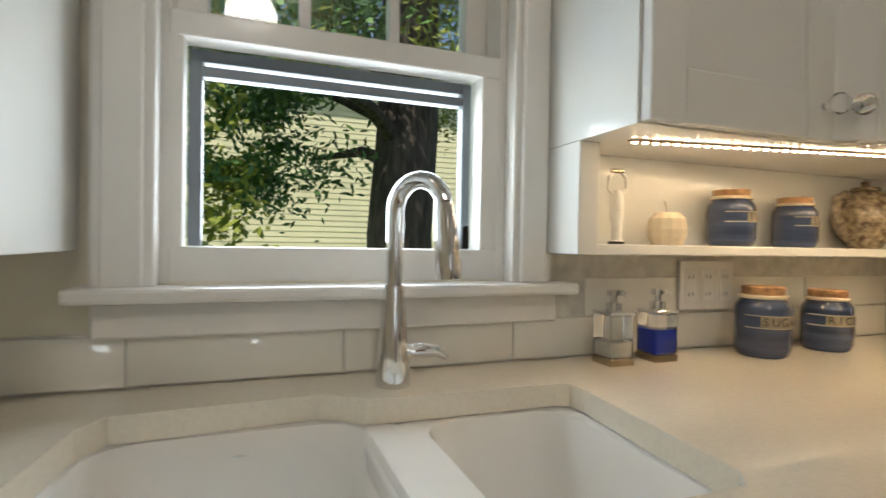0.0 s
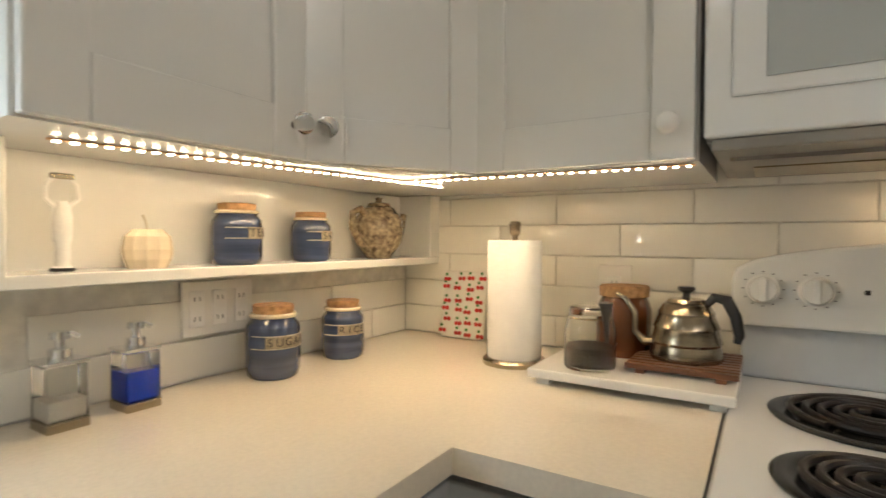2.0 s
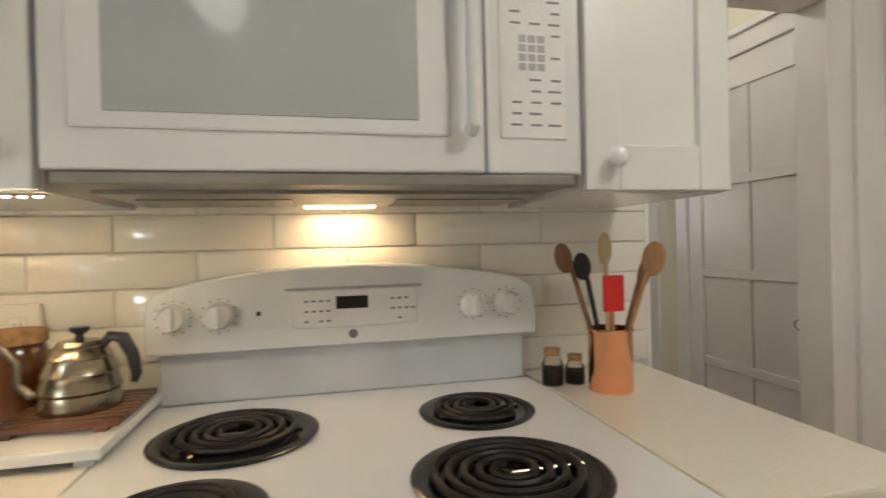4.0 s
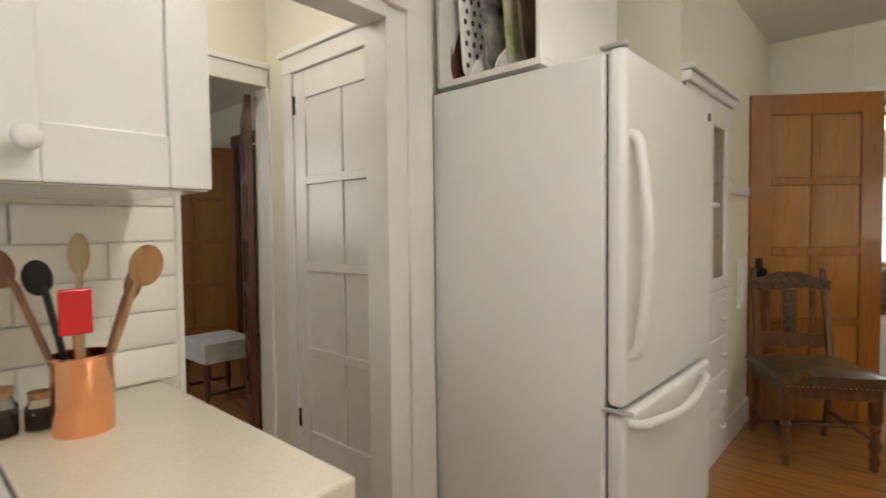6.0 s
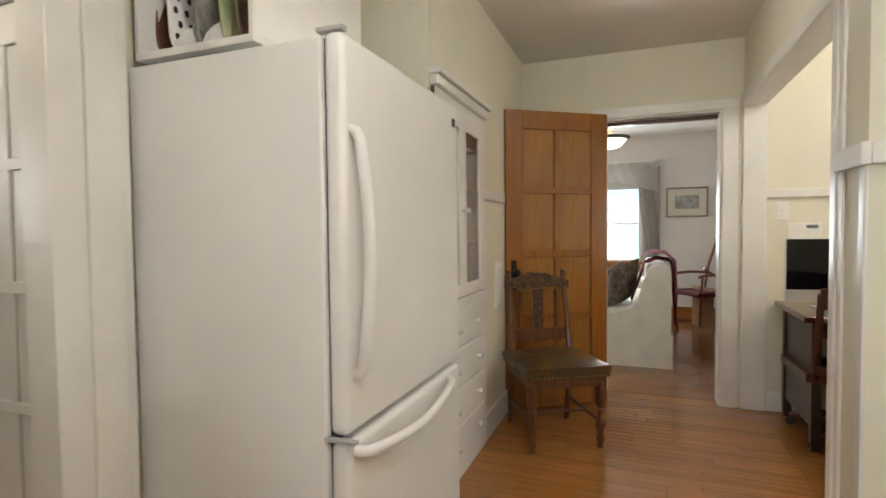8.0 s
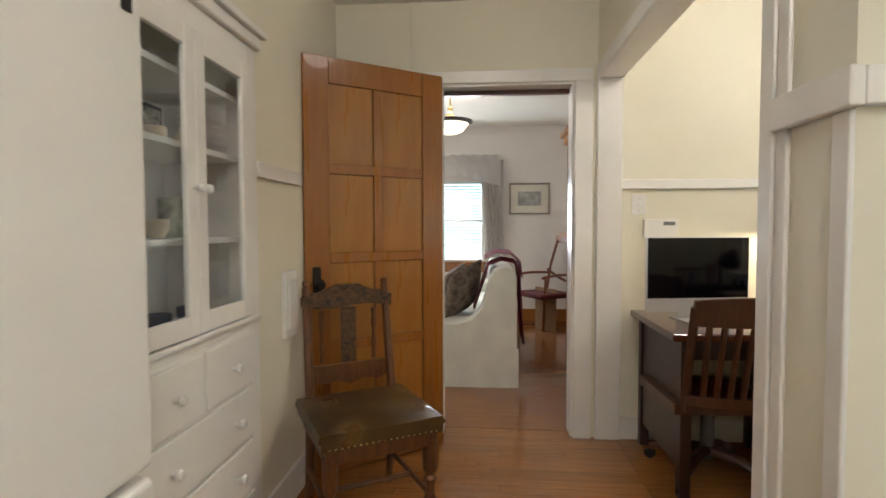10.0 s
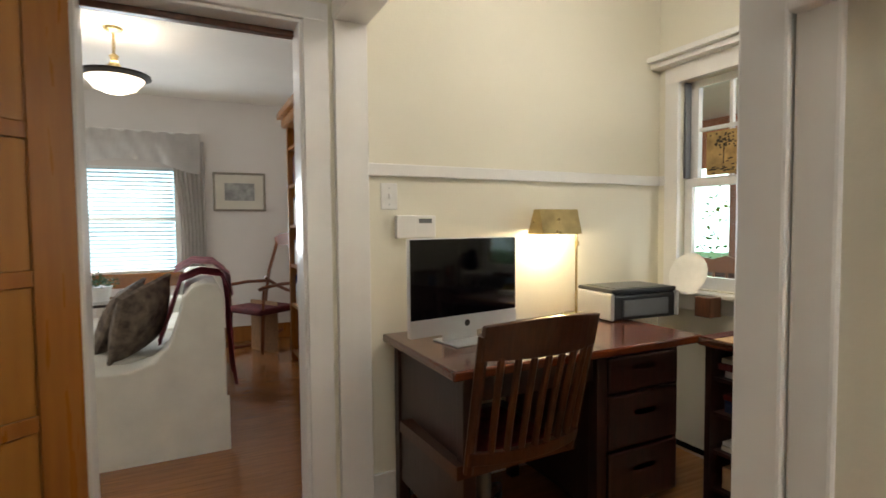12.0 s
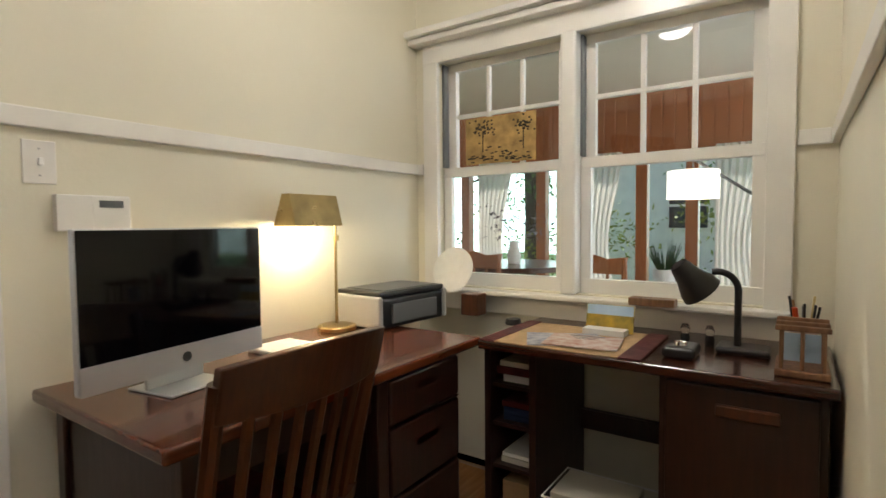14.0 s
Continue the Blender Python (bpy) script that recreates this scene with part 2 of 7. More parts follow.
PLAID = mat("brown_plaid_print", (0.24, 0.15, 0.09), 0.5, var=0.4, scale=12, color2=(0.06, 0.045, 0.03))
LEAF = mat("dark_green_leaf", (0.03, 0.10, 0.02), 0.5, var=0.3, scale=20)
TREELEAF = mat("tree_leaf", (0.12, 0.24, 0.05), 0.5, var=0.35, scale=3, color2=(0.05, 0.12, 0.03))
# sunshine on part of the foliage is put into this brighter, yellower colour
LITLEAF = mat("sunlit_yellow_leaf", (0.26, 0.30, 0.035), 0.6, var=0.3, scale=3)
BARK = mat("dark_bark", (0.075, 0.058, 0.045), 0.95, var=0.3, scale=6, bump=1.0, bscale=14, stretch=(3, 3, 0.5))
SIDING = mat("pale_yellow_siding", (0.72, 0.68, 0.42), 0.7, var=0.04, scale=2)
ROOF = mat("grey_shingle", (0.16, 0.155, 0.15), 0.9, var=0.2, scale=8, bump=0.6, bscale=20)
GRASS = mat("grass", (0.10, 0.20, 0.035), 0.95, var=0.4, scale=2.5, bump=1.0, bscale=30)
WINDARK = mat("dark_window_glass", (0.04, 0.05, 0.06), 0.08, var=0.1)
STEELSASH = mat("grey_screen_frame", (0.16, 0.18, 0.20), 0.4, 0.3, var=0.08)
DISPLAY = mat("black_display", (0.005, 0.006, 0.008), 0.1, var=0.1)
INK = mat("grey_print_ink", (0.22, 0.22, 0.23), 0.5, var=0.1)
WHITEINK = mat("cream_stamped_band", (0.60, 0.56, 0.46), 0.4, var=0.08)
LETTERBACK = mat("tan_letter_ground", (0.30, 0.26, 0.19), 0.4, var=0.15, scale=60)
BLACKINK = mat("black_lettering", (0.012, 0.011, 0.012), 0.4, var=0.1)
LEDON = glow("warm_led", (1.0, 0.77, 0.49), 45)
HOODLAMP = glow("hood_lamp_lens", (1.0, 0.72, 0.42), 2.6)
BULBGLOW = glow("lamp_bowl_glass", (1.0, 0.86, 0.66), 1.6)
DESKBULB = glow("desk_lamp_bulb", (1.0, 0.84, 0.6), 25)
SHADEGLOW = glow("lit_drum_shade", (1.0, 0.93, 0.82), 1.3)
ORANGE = mat("orange_plastic", (0.80, 0.10, 0.02), 0.35, var=0.05)
STRIPED = mat("striped_mug", (0.62, 0.56, 0.50), 0.3, var=0.1, scale=2, stretch=(1, 1, 60), color2=(0.35, 0.12, 0.10))
PUMPKIN = wood("small_wood_rack", (0.26, 0.13, 0.06), (0.13, 0.06, 0.03), 0.5, 2)

# ---- mesh helpers ----


def part(name, bm, material, parent=None, label="", smooth=False):
    me = bpy.data.meshes.new(name)
    bm.to_mesh(me)
    bm.free()
    me.materials.append(material)
    if smooth:
        me.shade_smooth()
        me.set_sharp_from_angle(angle=radians(38))
    ob = new(name, me)
    if parent is not None:
        ob.parent = parent
        ob.matrix_parent_inverse = parent.matrix_world.inverted()
    if label:
        ob["label"] = label
    return ob


def thing(name, at, label, category, group="", kind="", rz=0):
    ob = new(name)
    ob.empty_display_size = 0.05
    ob.matrix_world = pose(*at, 0, 0, rz)
    return tagged(ob, label, category, group, kind)


def put(bm, x0, x1, y0, y1, z0, z1, bevel=0.0, seg=2):
    t = bmesh.new()
    bmesh.ops.create_cube(t, size=1)
    for v in t.verts:
        v.co = Vector(((x0 + x1) / 2 + v.co.x * abs(x1 - x0), (y0 + y1) / 2 + v.co.y * abs(y1 - y0), (z0 + z1) / 2 + v.co.z * abs(z1 - z0)))
    if bevel:
        bmesh.ops.bevel(t, geom=t.edges[:], offset=bevel, segments=seg, profile=0.5, affect='EDGES')
    join(bm, t)
    return bm


def join(bm, t, m=None):
    if m is not None:
        t.transform(m)
    me = bpy.data.meshes.new("tmp")
    t.to_mesh(me)
    t.free()
    bm.from_mesh(me)
    bpy.data.meshes.remove(me)
    return bm


def box(x0, x1, y0, y1, z0, z1, bevel=0.0, seg=2):
    return put(bmesh.new(), x0, x1, y0, y1, z0, z1, bevel, seg)


def lathe(profile, n=28, cx=0, cy=0):
    bm = bmesh.new()
    rings = []
    for r, z in profile:
        if r < 1e-5:
            rings.append([bm.verts.new((cx, cy, z))])
        else:
            rings.append([bm.verts.new((cx + r * math.cos(2 * math.pi * i / n), cy + r * math.sin(2 * math.pi * i / n), z)) for i in range(n)])
    for a, b in zip(rings, rings[1:]):
        for i in range(n):
            j = (i + 1) % n
            if len(a) == 1 and len(b) > 1:
                bm.faces.new((a[0], b[i], b[j]))
            elif len(b) == 1 and len(a) > 1:
                bm.faces.new((a[i], b[0], a[j]))
            elif len(a) > 1:
                bm.faces.new((a[i], a[j], b[j], b[i]))
    bmesh.ops.recalc_face_normals(bm, faces=bm.faces[:])
    return bm


def tube(points, radius, n=10, closed=False):
    """A round tube along points; radius is one number or one a point."""
    bm = bmesh.new()
    pts = [Vector(p) for p in points]
    rad = radius if isinstance(radius, (list, tuple)) else [radius] * len(pts)
    rings, up = [], None
    for i, p in enumerate(pts):
        if closed:
            d = (pts[(i + 1) % len(pts)] - pts[i - 1]).normalized()
        else:
            d = (pts[min(i + 1, len(pts) - 1)] - pts[max(i - 1, 0)]).normalized()
        if up is None:
            up = d.orthogonal().normalized()
        up = (up - d * up.dot(d)).normalized()
        side = d.cross(up)
        rings.append([bm.verts.new(p + rad[i] * (math.cos(2 * math.pi * k / n) * up + math.sin(2 * math.pi * k / n) * side)) for k in range(n)])
    pairs = list(zip(rings, rings[1:])) + ([(rings[-1], rings[0])] if closed else [])
    for a, b in pairs:
        for k in range(n):
            bm.faces.new((a[k], a[(k + 1) % n], b[(k + 1) % n], b[k]))
    if not closed:
        bm.faces.new(rings[0])
        bm.faces.new(rings[-1])
    bmesh.ops.recalc_face_normals(bm, faces=bm.faces[:])
    return bm


def arc(center, radius, a0, a1, n, u=(1, 0, 0), v=(0, 0, 1)):
    c, u, v = Vector(center), Vector(u), Vector(v)
    return [c + radius * (math.cos(radians(a0 + (a1 - a0) * i / n)) * u + math.sin(radians(a0 + (a1 - a0) * i / n)) * v) for i in range(n + 1)]


def prism(outline, depth, axis='y', at=0.0, bevel=0.0):
    """A flat outline in two axes, drawn out by depth along the third. axis y: outline is (x, z); x: (y, z); z: (x, y)."""
    bm = bmesh.new()

    def co(p, d):
        return {'y': (p[0], d, p[1]), 'x': (d, p[0], p[1]), 'z': (p[0], p[1], d)}[axis]
    a = [bm.verts.new(co(p, at)) for p in outline]
    b = [bm.verts.new(co(p, at + depth)) for p in outline]
    bm.faces.new(a)
    bm.faces.new(b[::-1])
    for i in range(len(a)):
        j = (i + 1) % len(a)
        bm.faces.new((a[i], b[i], b[j], a[j]))
    bmesh.ops.recalc_face_normals(bm, faces=bm.faces[:])
    if bevel:
        bmesh.ops.bevel(bm, geom=bm.edges[:], offset=bevel, segments=2, profile=0.5, affect='EDGES')
    return bm


def words(name, text, size, material, parent, m, extrude=0.0006):
    cu = bpy.data.curves.new(name, 'FONT')
    cu.body, cu.size, cu.extrude, cu.align_x, cu.align_y = text, size, extrude, 'CENTER', 'CENTER'
    tmp = bpy.data.objects.new(name, cu)
    me = bpy.data.meshes.new_from_object(tmp)
    bpy.data.objects.remove(tmp)
    me.materials.clear()
    me.materials.append(material)
    ob = new(name, me)
    ob.parent = parent
    ob.matrix_parent_inverse = parent.matrix_world.inverted()
    ob.matrix_basis = m
    return ob


def struct(name, bm, material, label, category):
    return tagged(part(name, bm, material), label, category, kind="structure")


def wall(name, boxes, material, label):
    bm = bmesh.new()
    for b in boxes:
        put(bm, *b)
    return struct(name, bm, material, label, "wall")


def panel_door(name, w, h, m, cols, rows, frame_mat, panel_mat, label, thick=0.036, stile=0.1, lock=0.1, top=0.11, bottom=0.22, mid=0.06, kind="structure"):
    """A door of raised frame and sunk panels, its hinge edge at x = 0, its foot at z = 0, its face towards -y."""
    d = new(name)
    d.matrix_world = m
    tagged(d, label, "door", kind=kind)
    bm = bmesh.new()
    put(bm, 0, stile, -thick / 2, thick / 2, 0, h, 0.003, 1)
    put(bm, w - stile, w, -thick / 2, thick / 2, 0, h, 0.003, 1)
    put(bm, stile, w - stile, -thick / 2 + .001, thick / 2 - .001, 0, bottom, 0.003, 1)
    put(bm, stile, w - stile, -thick / 2 + .001, thick / 2 - .001, h - top, h, 0.003, 1)
    ph = (h - top - bottom - mid * (rows - 1)) / rows
    pw = (w - 2 * stile - mid * (cols - 1)) / cols
    for r in range(1, rows):
        z = bottom + r * ph + (r - 1) * mid
        put(bm, stile, w - stile, -thick / 2 + .001, thick / 2 - .001, z, z + mid, 0.003, 1)
    for c in range(1, cols):
        x = stile + c * pw + (c - 1) * mid
        put(bm, x, x + mid, -thick / 2 + .002, thick / 2 - .002, bottom, h - top, 0.003, 1)
    f = part("door_frame", bm, frame_mat)
    f.parent = d
    me = None
    for r in range(rows):
        for c in range(cols):
            x, z = stile + c * (pw + mid), bottom + r * (ph + mid)
            if me is None:
                p = part("panel", box(-pw / 2, pw / 2, -0.007, 0.007, -ph / 2, ph / 2, 0.002, 1), panel_mat)
                me = p.data
            else:
                p = new("panel", me)
            p.parent = d
            p.location = (x + pw / 2, 0, z + ph / 2)
    return d

# ---- structure ----
H = 2.5
YS = -5.76      # south wall of kitchen and office
XW = -3.81      # window wall of the office
struct("floor", box(-3.77, 6.2, -9.45, 0.1, -0.08, -0.012), UNDER, "dark joints under the oak floor boards", "floor")
struct("ceiling", box(-3.8, 1.6, -5.84, 0.15, H, H + 0.1), CEIL, "smooth off-white painted ceiling", "ceiling")
struct("ceiling_living_room", box(-3.8, 2.6, -9.55, -5.84, H, H + 0.1), CEIL, "white living room ceiling", "ceiling")
struct("ceiling_far_room", box(1.6, 4.8, -6.0, 0.15, 2.5, 2.6), CEIL, "grey-white ceiling of the far room", "ceiling")
WX0, WX1, WZ0, WZ1 = -1.618, -1.060, 1.06, 2.15
wall("wall_north", [(-2.9, WX0, 0.012, 0.16, 0, H), (WX1, 0.1, 0.012, 0.16, 0, H), (WX0, WX1, 0.012, 0.16, 0, WZ0), (WX0, WX1, 0.012, 0.16, WZ1, H)], CREAM, "cream painted north wall round the sink window")
wall("wall_east", [(0.012, 0.11, -1.93, 0.012, 0, H), (0.17, 0.28, -2.76, -1.93, 1.96, H)], CREAM, "cream wall behind the stove with a wide opening")
wall("wall_hall", [(1.32, 1.44, -1.93, -1.2, 0, H), (1.32, 1.44, -2.94, -1.93, 1.98, H), (1.32, 1.44, -3.1, -2.94, 0, H), (0.285, 0.305, -3.02, -2.90, 0, H),
                   (0.305, 1.06, -3.02, -2.90, 2.0, H), (1.06, 1.32, -3.02, -2.90, 0, H), (0.11, 1.44, -1.3, -1.2, 0, H)], CREAM, "cream walls of the little hall")
wall("wall_fridge_recess", [(0.20, 0.28, -3.85, -2.93, 0, H), (-0.44, 0.28, -3.868, -3.852, 0, H)], CREAM, "cream walls of the fridge recess")
HX = -0.44
wall("wall_hutch", [(HX, HX + 0.1, YS, -4.615, 0, H), (HX, HX + 0.1, -4.615, -3.87, 1.86, H), (HX + .4, HX + .45, -4.615, -3.87, 0, 1.86), (HX + .1, HX + .4, -4.655, -4.615, 0, 1.86)], CREAM, "cream wall round the built-in china cabinet")
DL, DR, DH = -1.045, -1.805, 2.03
wall("wall_south", [(DL, HX + 0.1, YS - 0.12, YS, 0, H), (XW, DR, YS - 0.12, YS, 0, H), (DR, DL, YS - 0.12, YS, DH, H), (HX + .1, 2.6, YS - .12, YS, 0, H)], CREAM, "cream south wall with a doorway to the living room")
PX0, PX1, PN = -2.06, -1.935, -3.995
wall("wall_west", [(PX0, PX1, PN, -3.735, 0, H), (PX0, PX1, YS, PN, 2.055, H), (PX0, PX1, -3.735, -2.4, 2.06, H), (-2.9, -2.8, -3.0, 0.15, 0, H), (PX0 - .9, PX0, -3.1, -3.0, 0, H)], CREAM, "cream west wall with a cased opening to the study")
ON = -4.0
wall("wall_study_north", [(XW, PX0, ON, ON + 0.1, 0, H)], CREAM, "cream north wall of the study nook")
SW0, SW1, SZ0, SZ1 = -5.625, -4.20, 0.86, 1.985
wall("wall_study_west", [(XW - .12, XW, YS, SW0, 0, H), (XW - .12, XW, SW1, ON + .1, 0, H), (XW - .12, XW, SW0, SW1, 0, SZ0), (XW - .12, XW, SW0, SW1, SZ1, H)], CREAM, "cream wall with a double sash window to the sunroom")
LW0, LW1, LZ0, LZ1 = -1.27, -0.50, 0.79, 1.80
wall("wall_living", [(-3.8, LW0, -9.57, -9.45, 0, H), (LW1, 2.6, -9.57, -9.45, 0, H), (LW0, LW1, -9.57, -9.45, 0, LZ0), (LW0, LW1, -9.57, -9.45, LZ1, H),
                     (-2.58, -2.46, -9.45, YS - .12, 0, H), (2.5, 2.6, -9.45, YS - .12, 0, H)], LIVWALL, "pale rose-grey living room walls")
wall("wall_far_room", [(4.6, 4.7, -6, 0.1, 0, 2.5), (1.44, 4.6, -6.0, -5.9, 0, 2.5), (1.44, 4.6, -0.1, 0, 0, 2.5), (1.44, 1.5, -5.9, -3.1, 0, 2.5), (1.44, 1.5, -1.2, -.1, 0, 2.5), (1.5, 3.0, -4.12, -4.0, 0, 2.5), (3.82, 4.6, -4.12, -4.0, 0, 2.5), (3.0, 3.82, -4.12, -4.0, 2.06, 2.5)], CREAM, "cream walls of the far room")

# trim
def trim(name, boxes, label, material=TRIM, bevel=0.004, category="trim"):
    bm = bmesh.new()
    for b in boxes:
        put(bm, *b, bevel, 2)
    return struct(name, bm, material, label, category)


trim("trim_hall_opening", [(0.165, 0.285, -2.925, -2.695, 0, 2.1), (0.148, 0.166, -2.885, -2.785, 0, 2.1), (0.155, 0.285, -2.695, -1.98, 1.955, 2.1), (0.14, 0.166, -2.784, -1.93, 2.0, 2.06)], "white cased opening beside the fridge")
trim("trim_hall_end", [(0.009, 0.114, -1.945, -1.93, 0, 2.06)], "white end of the tiled wall")
trim("trim_hall_door", [(1.055, 1.13, -2.898, -2.875, 0, 2.0), (0.287, 1.13, -2.90, -2.872, 1.99, 2.07), (0.287, 1.14, -2.90, -2.855, 2.07, 2.10)], "white casing of the panelled hall door")
trim("trim_hall_back", [(1.295, 1.318, -3.0, -2.885, 0, 2.05), (1.30, 1.46, -2.94, -2.90, 0, 1.98), (1.295, 1.318, -2.94, -1.9, 1.97, 2.06), (1.28, 1.318, -3.0, -1.9, 2.06, 2.09)], "white casing of the doorway to the far room")
trim("trim_south_door", [(DR - 0.10, DR, YS + .002, YS + 0.024, 0, 2.10), (DL, DL + 0.085, YS + .002, YS + 0.024, 0, 2.10), (DR - .085, DL + .085, YS + .004, YS + .026, 2.03, 2.10),
                         (DR - 0.004, DR + .014, YS - .13, YS + .006, 0, 2.03), (DL - .014, DL + .004, YS - .13, YS + .006, 0, 2.03), (DR, DL, YS - .13, YS + .006, 2.016, 2.034)], "white casing round the living room doorway")
trim("trim_study_opening", [(PX0 - .006, PX1 + .008, YS, YS + 0.03, 0, 2.10), (PX0 - .006, PX1 + .008, YS + .03, PN, 2.04, 2.057), (PX0 - .008, PX1 + .01, PN - .028, PN + .004, 0, 2.057),
                            (PX1 - .002, PX1 + .016, PN - .024, PN + .03, 0, 2.115), (PX1 - .002, PX1 + .014, YS + .02, PN + .03, 2.045, 2.115)], "white casing of the study opening")
trim("trim_picture_rail_study", [(XW, PX0, YS, YS + .022, 1.425, 1.478), (XW, PX0, ON - .022, ON, 1.425, 1.478), (XW, XW + .022, YS + .022, SW0 - .085, 1.425, 1.478), (XW, XW + .022, SW1 + .085, ON - .022, 1.425, 1.478)], "white picture rail round the study")
trim("trim_picture_rail_west", [(PX1, PX1 + .026, PN + .032, -3.709, 1.42, 1.49), (PX0 - .02, PX1 - .001, -3.735, -3.709, 1.422, 1.488), (PX1 - .001, PX1 + .010, PN + .032, PN + .075, 0, 2.3), (PX1 - .002, PX1 + .010, -3.78, -3.733, 0, 1.42)], "white rail and batten on the passage wall")
trim("trim_picture_rail_east", [(HX - .02, HX, -5.10, -4.64, 1.405, 1.463)], "white rail beside the china cabinet")
trim("baseboard", [(HX - .016, HX, YS + .016, -4.64, 0, 0.15), (DL + .086, HX, YS, YS + .016, 0, .15), (PX1, PX1 + .016, PN + .076, -3.781, 0, .15), (XW, PX0 - .01, YS, YS + .016, 0, .13)], "tall white baseboard", category="baseboard")
trim("trim_batten_south", [(-0.90, -0.875, YS, YS + .008, 2.13, 2.5)], "thin batten on the south wall", CREAM)
trim("baseboard_living", [(-2.46, 2.5, -9.45, -9.43, 0, .16), (-2.46, -2.44, -9.43, -5.92, 0, .16)], "dark wood baseboard of the living room", DOORWOOD, category="baseboard")
trim("trim_living_door", [(DR + .012, DL - .014, YS - .13, YS - .09, 1.99, 2.016)], "dark wood door stop", DARKTRIM)

# sink window
win = tagged(new("window_1"), "white double-hung sash window over the sink with a grey screen", "window", kind="structure")
bm = bmesh.new()
for x0, x1 in ((-1.690, -1.612), (-1.066, -0.988)):
    put(bm, x0, x1, -0.022, 0.014, 1.055, 2.24, 0.004)
    put(bm, x0 + .014, x1 - .014, -0.030, -.02, 1.056, 2.239, 0.003)
put(bm, -1.690, -0.988, -0.024, 0.014, 2.15, 2.24, 0.004)
put(bm, -1.618, -1.600, 0.014, 0.15, 1.06, 2.15)
put(bm, -1.078, -1.060, 0.014, 0.15, 1.06, 2.15)
part("window_casing", bm, TRIM, win)
part("window_sill", put(box(-1.715, -0.945, -0.050, 0.10, 1.036, 1.057, 0.006), -1.69, -.97, -.014, .012, .985, 1.036, 0.004), TRIM, win)
bm = bmesh.new()
put(bm, -1.602, -1.582, 0.015, 0.055, 1.058, 1.45, 0.003)
put(bm, -1.112, -1.076, 0.015, 0.055, 1.058, 1.45, 0.003)
put(bm, -1.602, -1.076, 0.013, 0.057, 1.058, 1.112, 0.003)
put(bm, -1.602, -1.076, 0.011, 0.059, 1.415, 1.452, 0.003)
part("lower_sash", bm, TRIM, win)
bm = bmesh.new()
for x0, x1 in ((-1.581, -1.562), (-1.130, -1.113)):
    put(bm, x0, x1, 0.06, 0.085, 1.112, 1.414, 0.002)
put(bm, -1.562, -1.130, 0.06, 0.086, 1.395, 1.414, 0.002)
put(bm, -1.562, -1.130, 0.058, 0.082, 1.372, 1.388, 0.002)
part("screen_frame", bm, STEELSASH, win, "dark grey metal screen frame")
bm = bmesh.new()
put(bm, -1.600, -1.555, 0.07, 0.11, 1.44, 2.14, 0.003)
put(bm, -1.122, -1.078, 0.07, 0.11, 1.44, 2.14, 0.003)
put(bm, -1.600, -1.078, 0.068, 0.112, 1.44, 1.475, 0.003)
put(bm, -1.600, -1.078, 0.068, 0.112, 2.09, 2.14, 0.003)
for x in (-1.418, -1.265):
    put(bm, x, x + .018, 0.074, 0.106, 1.475, 2.09, 0.002)
put(bm, -1.555, -1.122, 0.076, 0.104, 1.77, 1.787, 0.002)
part("upper_sash", bm, TRIM, win)
p = part("pane", box(-1.556, -1.12, 0.088, 0.091, 1.47, 2.10), PANE, win)
p.visible_shadow = False

# kitchen backsplash tiles: real pieces over grout
struct("backsplash_grout", put(put(box(-2.6, -1.0, 0.004, 0.0125, 0.90, 0.99), -1.0, 0.004, 0.004, 0.0125, 0.90, 1.12), 0.004, 0.0125, -1.93, 0.004, 0.90, 1.34), GROUT, "pale grout behind the tiles", "wall")
tagged(part("side_tile", box(-1.0, -.97, -.003, .011, .99, 1.105), TILE), "white glazed edge tile beside the sink window", "tile", kind="structure")


# counters with the sink cut out
def counter_slab():
    bm = bmesh.new()
    out = [(-2.6, 0.002), (0.002, 0.002), (0.002, -0.8265), (-0.655, -0.8265), (-0.655, -0.55), (-2.6, -0.55)]
    hole = [(-1.69, -0.36), (-1.668, -0.16), (-1.645, -0.118), (-1.40, -0.103), (-1.375, -0.118), (-1.343, -0.144), (-1.305, -0.147), (-1.055, -0.150), (-1.037, -0.158),
            (-1.034, -0.19), (-1.055, -0.46), (-1.075, -0.485), (-1.62, -0.485), (-1.675, -0.46)]
    return out, hole


out, hole = counter_slab()


def slab_with_hole(out, hole, z0, z1):
    bm = bmesh.new()
    for z in (z0, z1):
        edges = []
        for loop in (out, hole):
            vs = [bm.verts.new((x, y, z)) for x, y in loop]
            edges += [bm.edges.new((vs[i], vs[(i + 1) % len(vs)])) for i in range(len(vs))]
        bmesh.ops.triangle_fill(bm, use_beauty=True, edges=edges)
    bm.verts.ensure_lookup_table()
    n, k = len(out), len(hole)
    for base, cnt in ((0, n), (n, k)):
        for i in range(cnt):
            a, b = base + i, base + (i + 1) % cnt
            bm.faces.new((bm.verts[a], bm.verts[b], bm.verts[b + n + k], bm.verts[a + n + k]))
    bmesh.ops.recalc_face_normals(bm, faces=bm.faces[:])
    return bm


ct = part("countertop", slab_with_hole(out, hole, 0.880, 0.914), COUNTER)
tagged(ct, "polished cream quartz countertop with an undermount sink cut-out", "countertop")
tagged(part("countertop", box(-0.655, 0.002, -1.892, -1.5935, 0.880, 0.914, 0.005), COUNTER), "short polished cream quartz countertop beside the stove", "countertop")


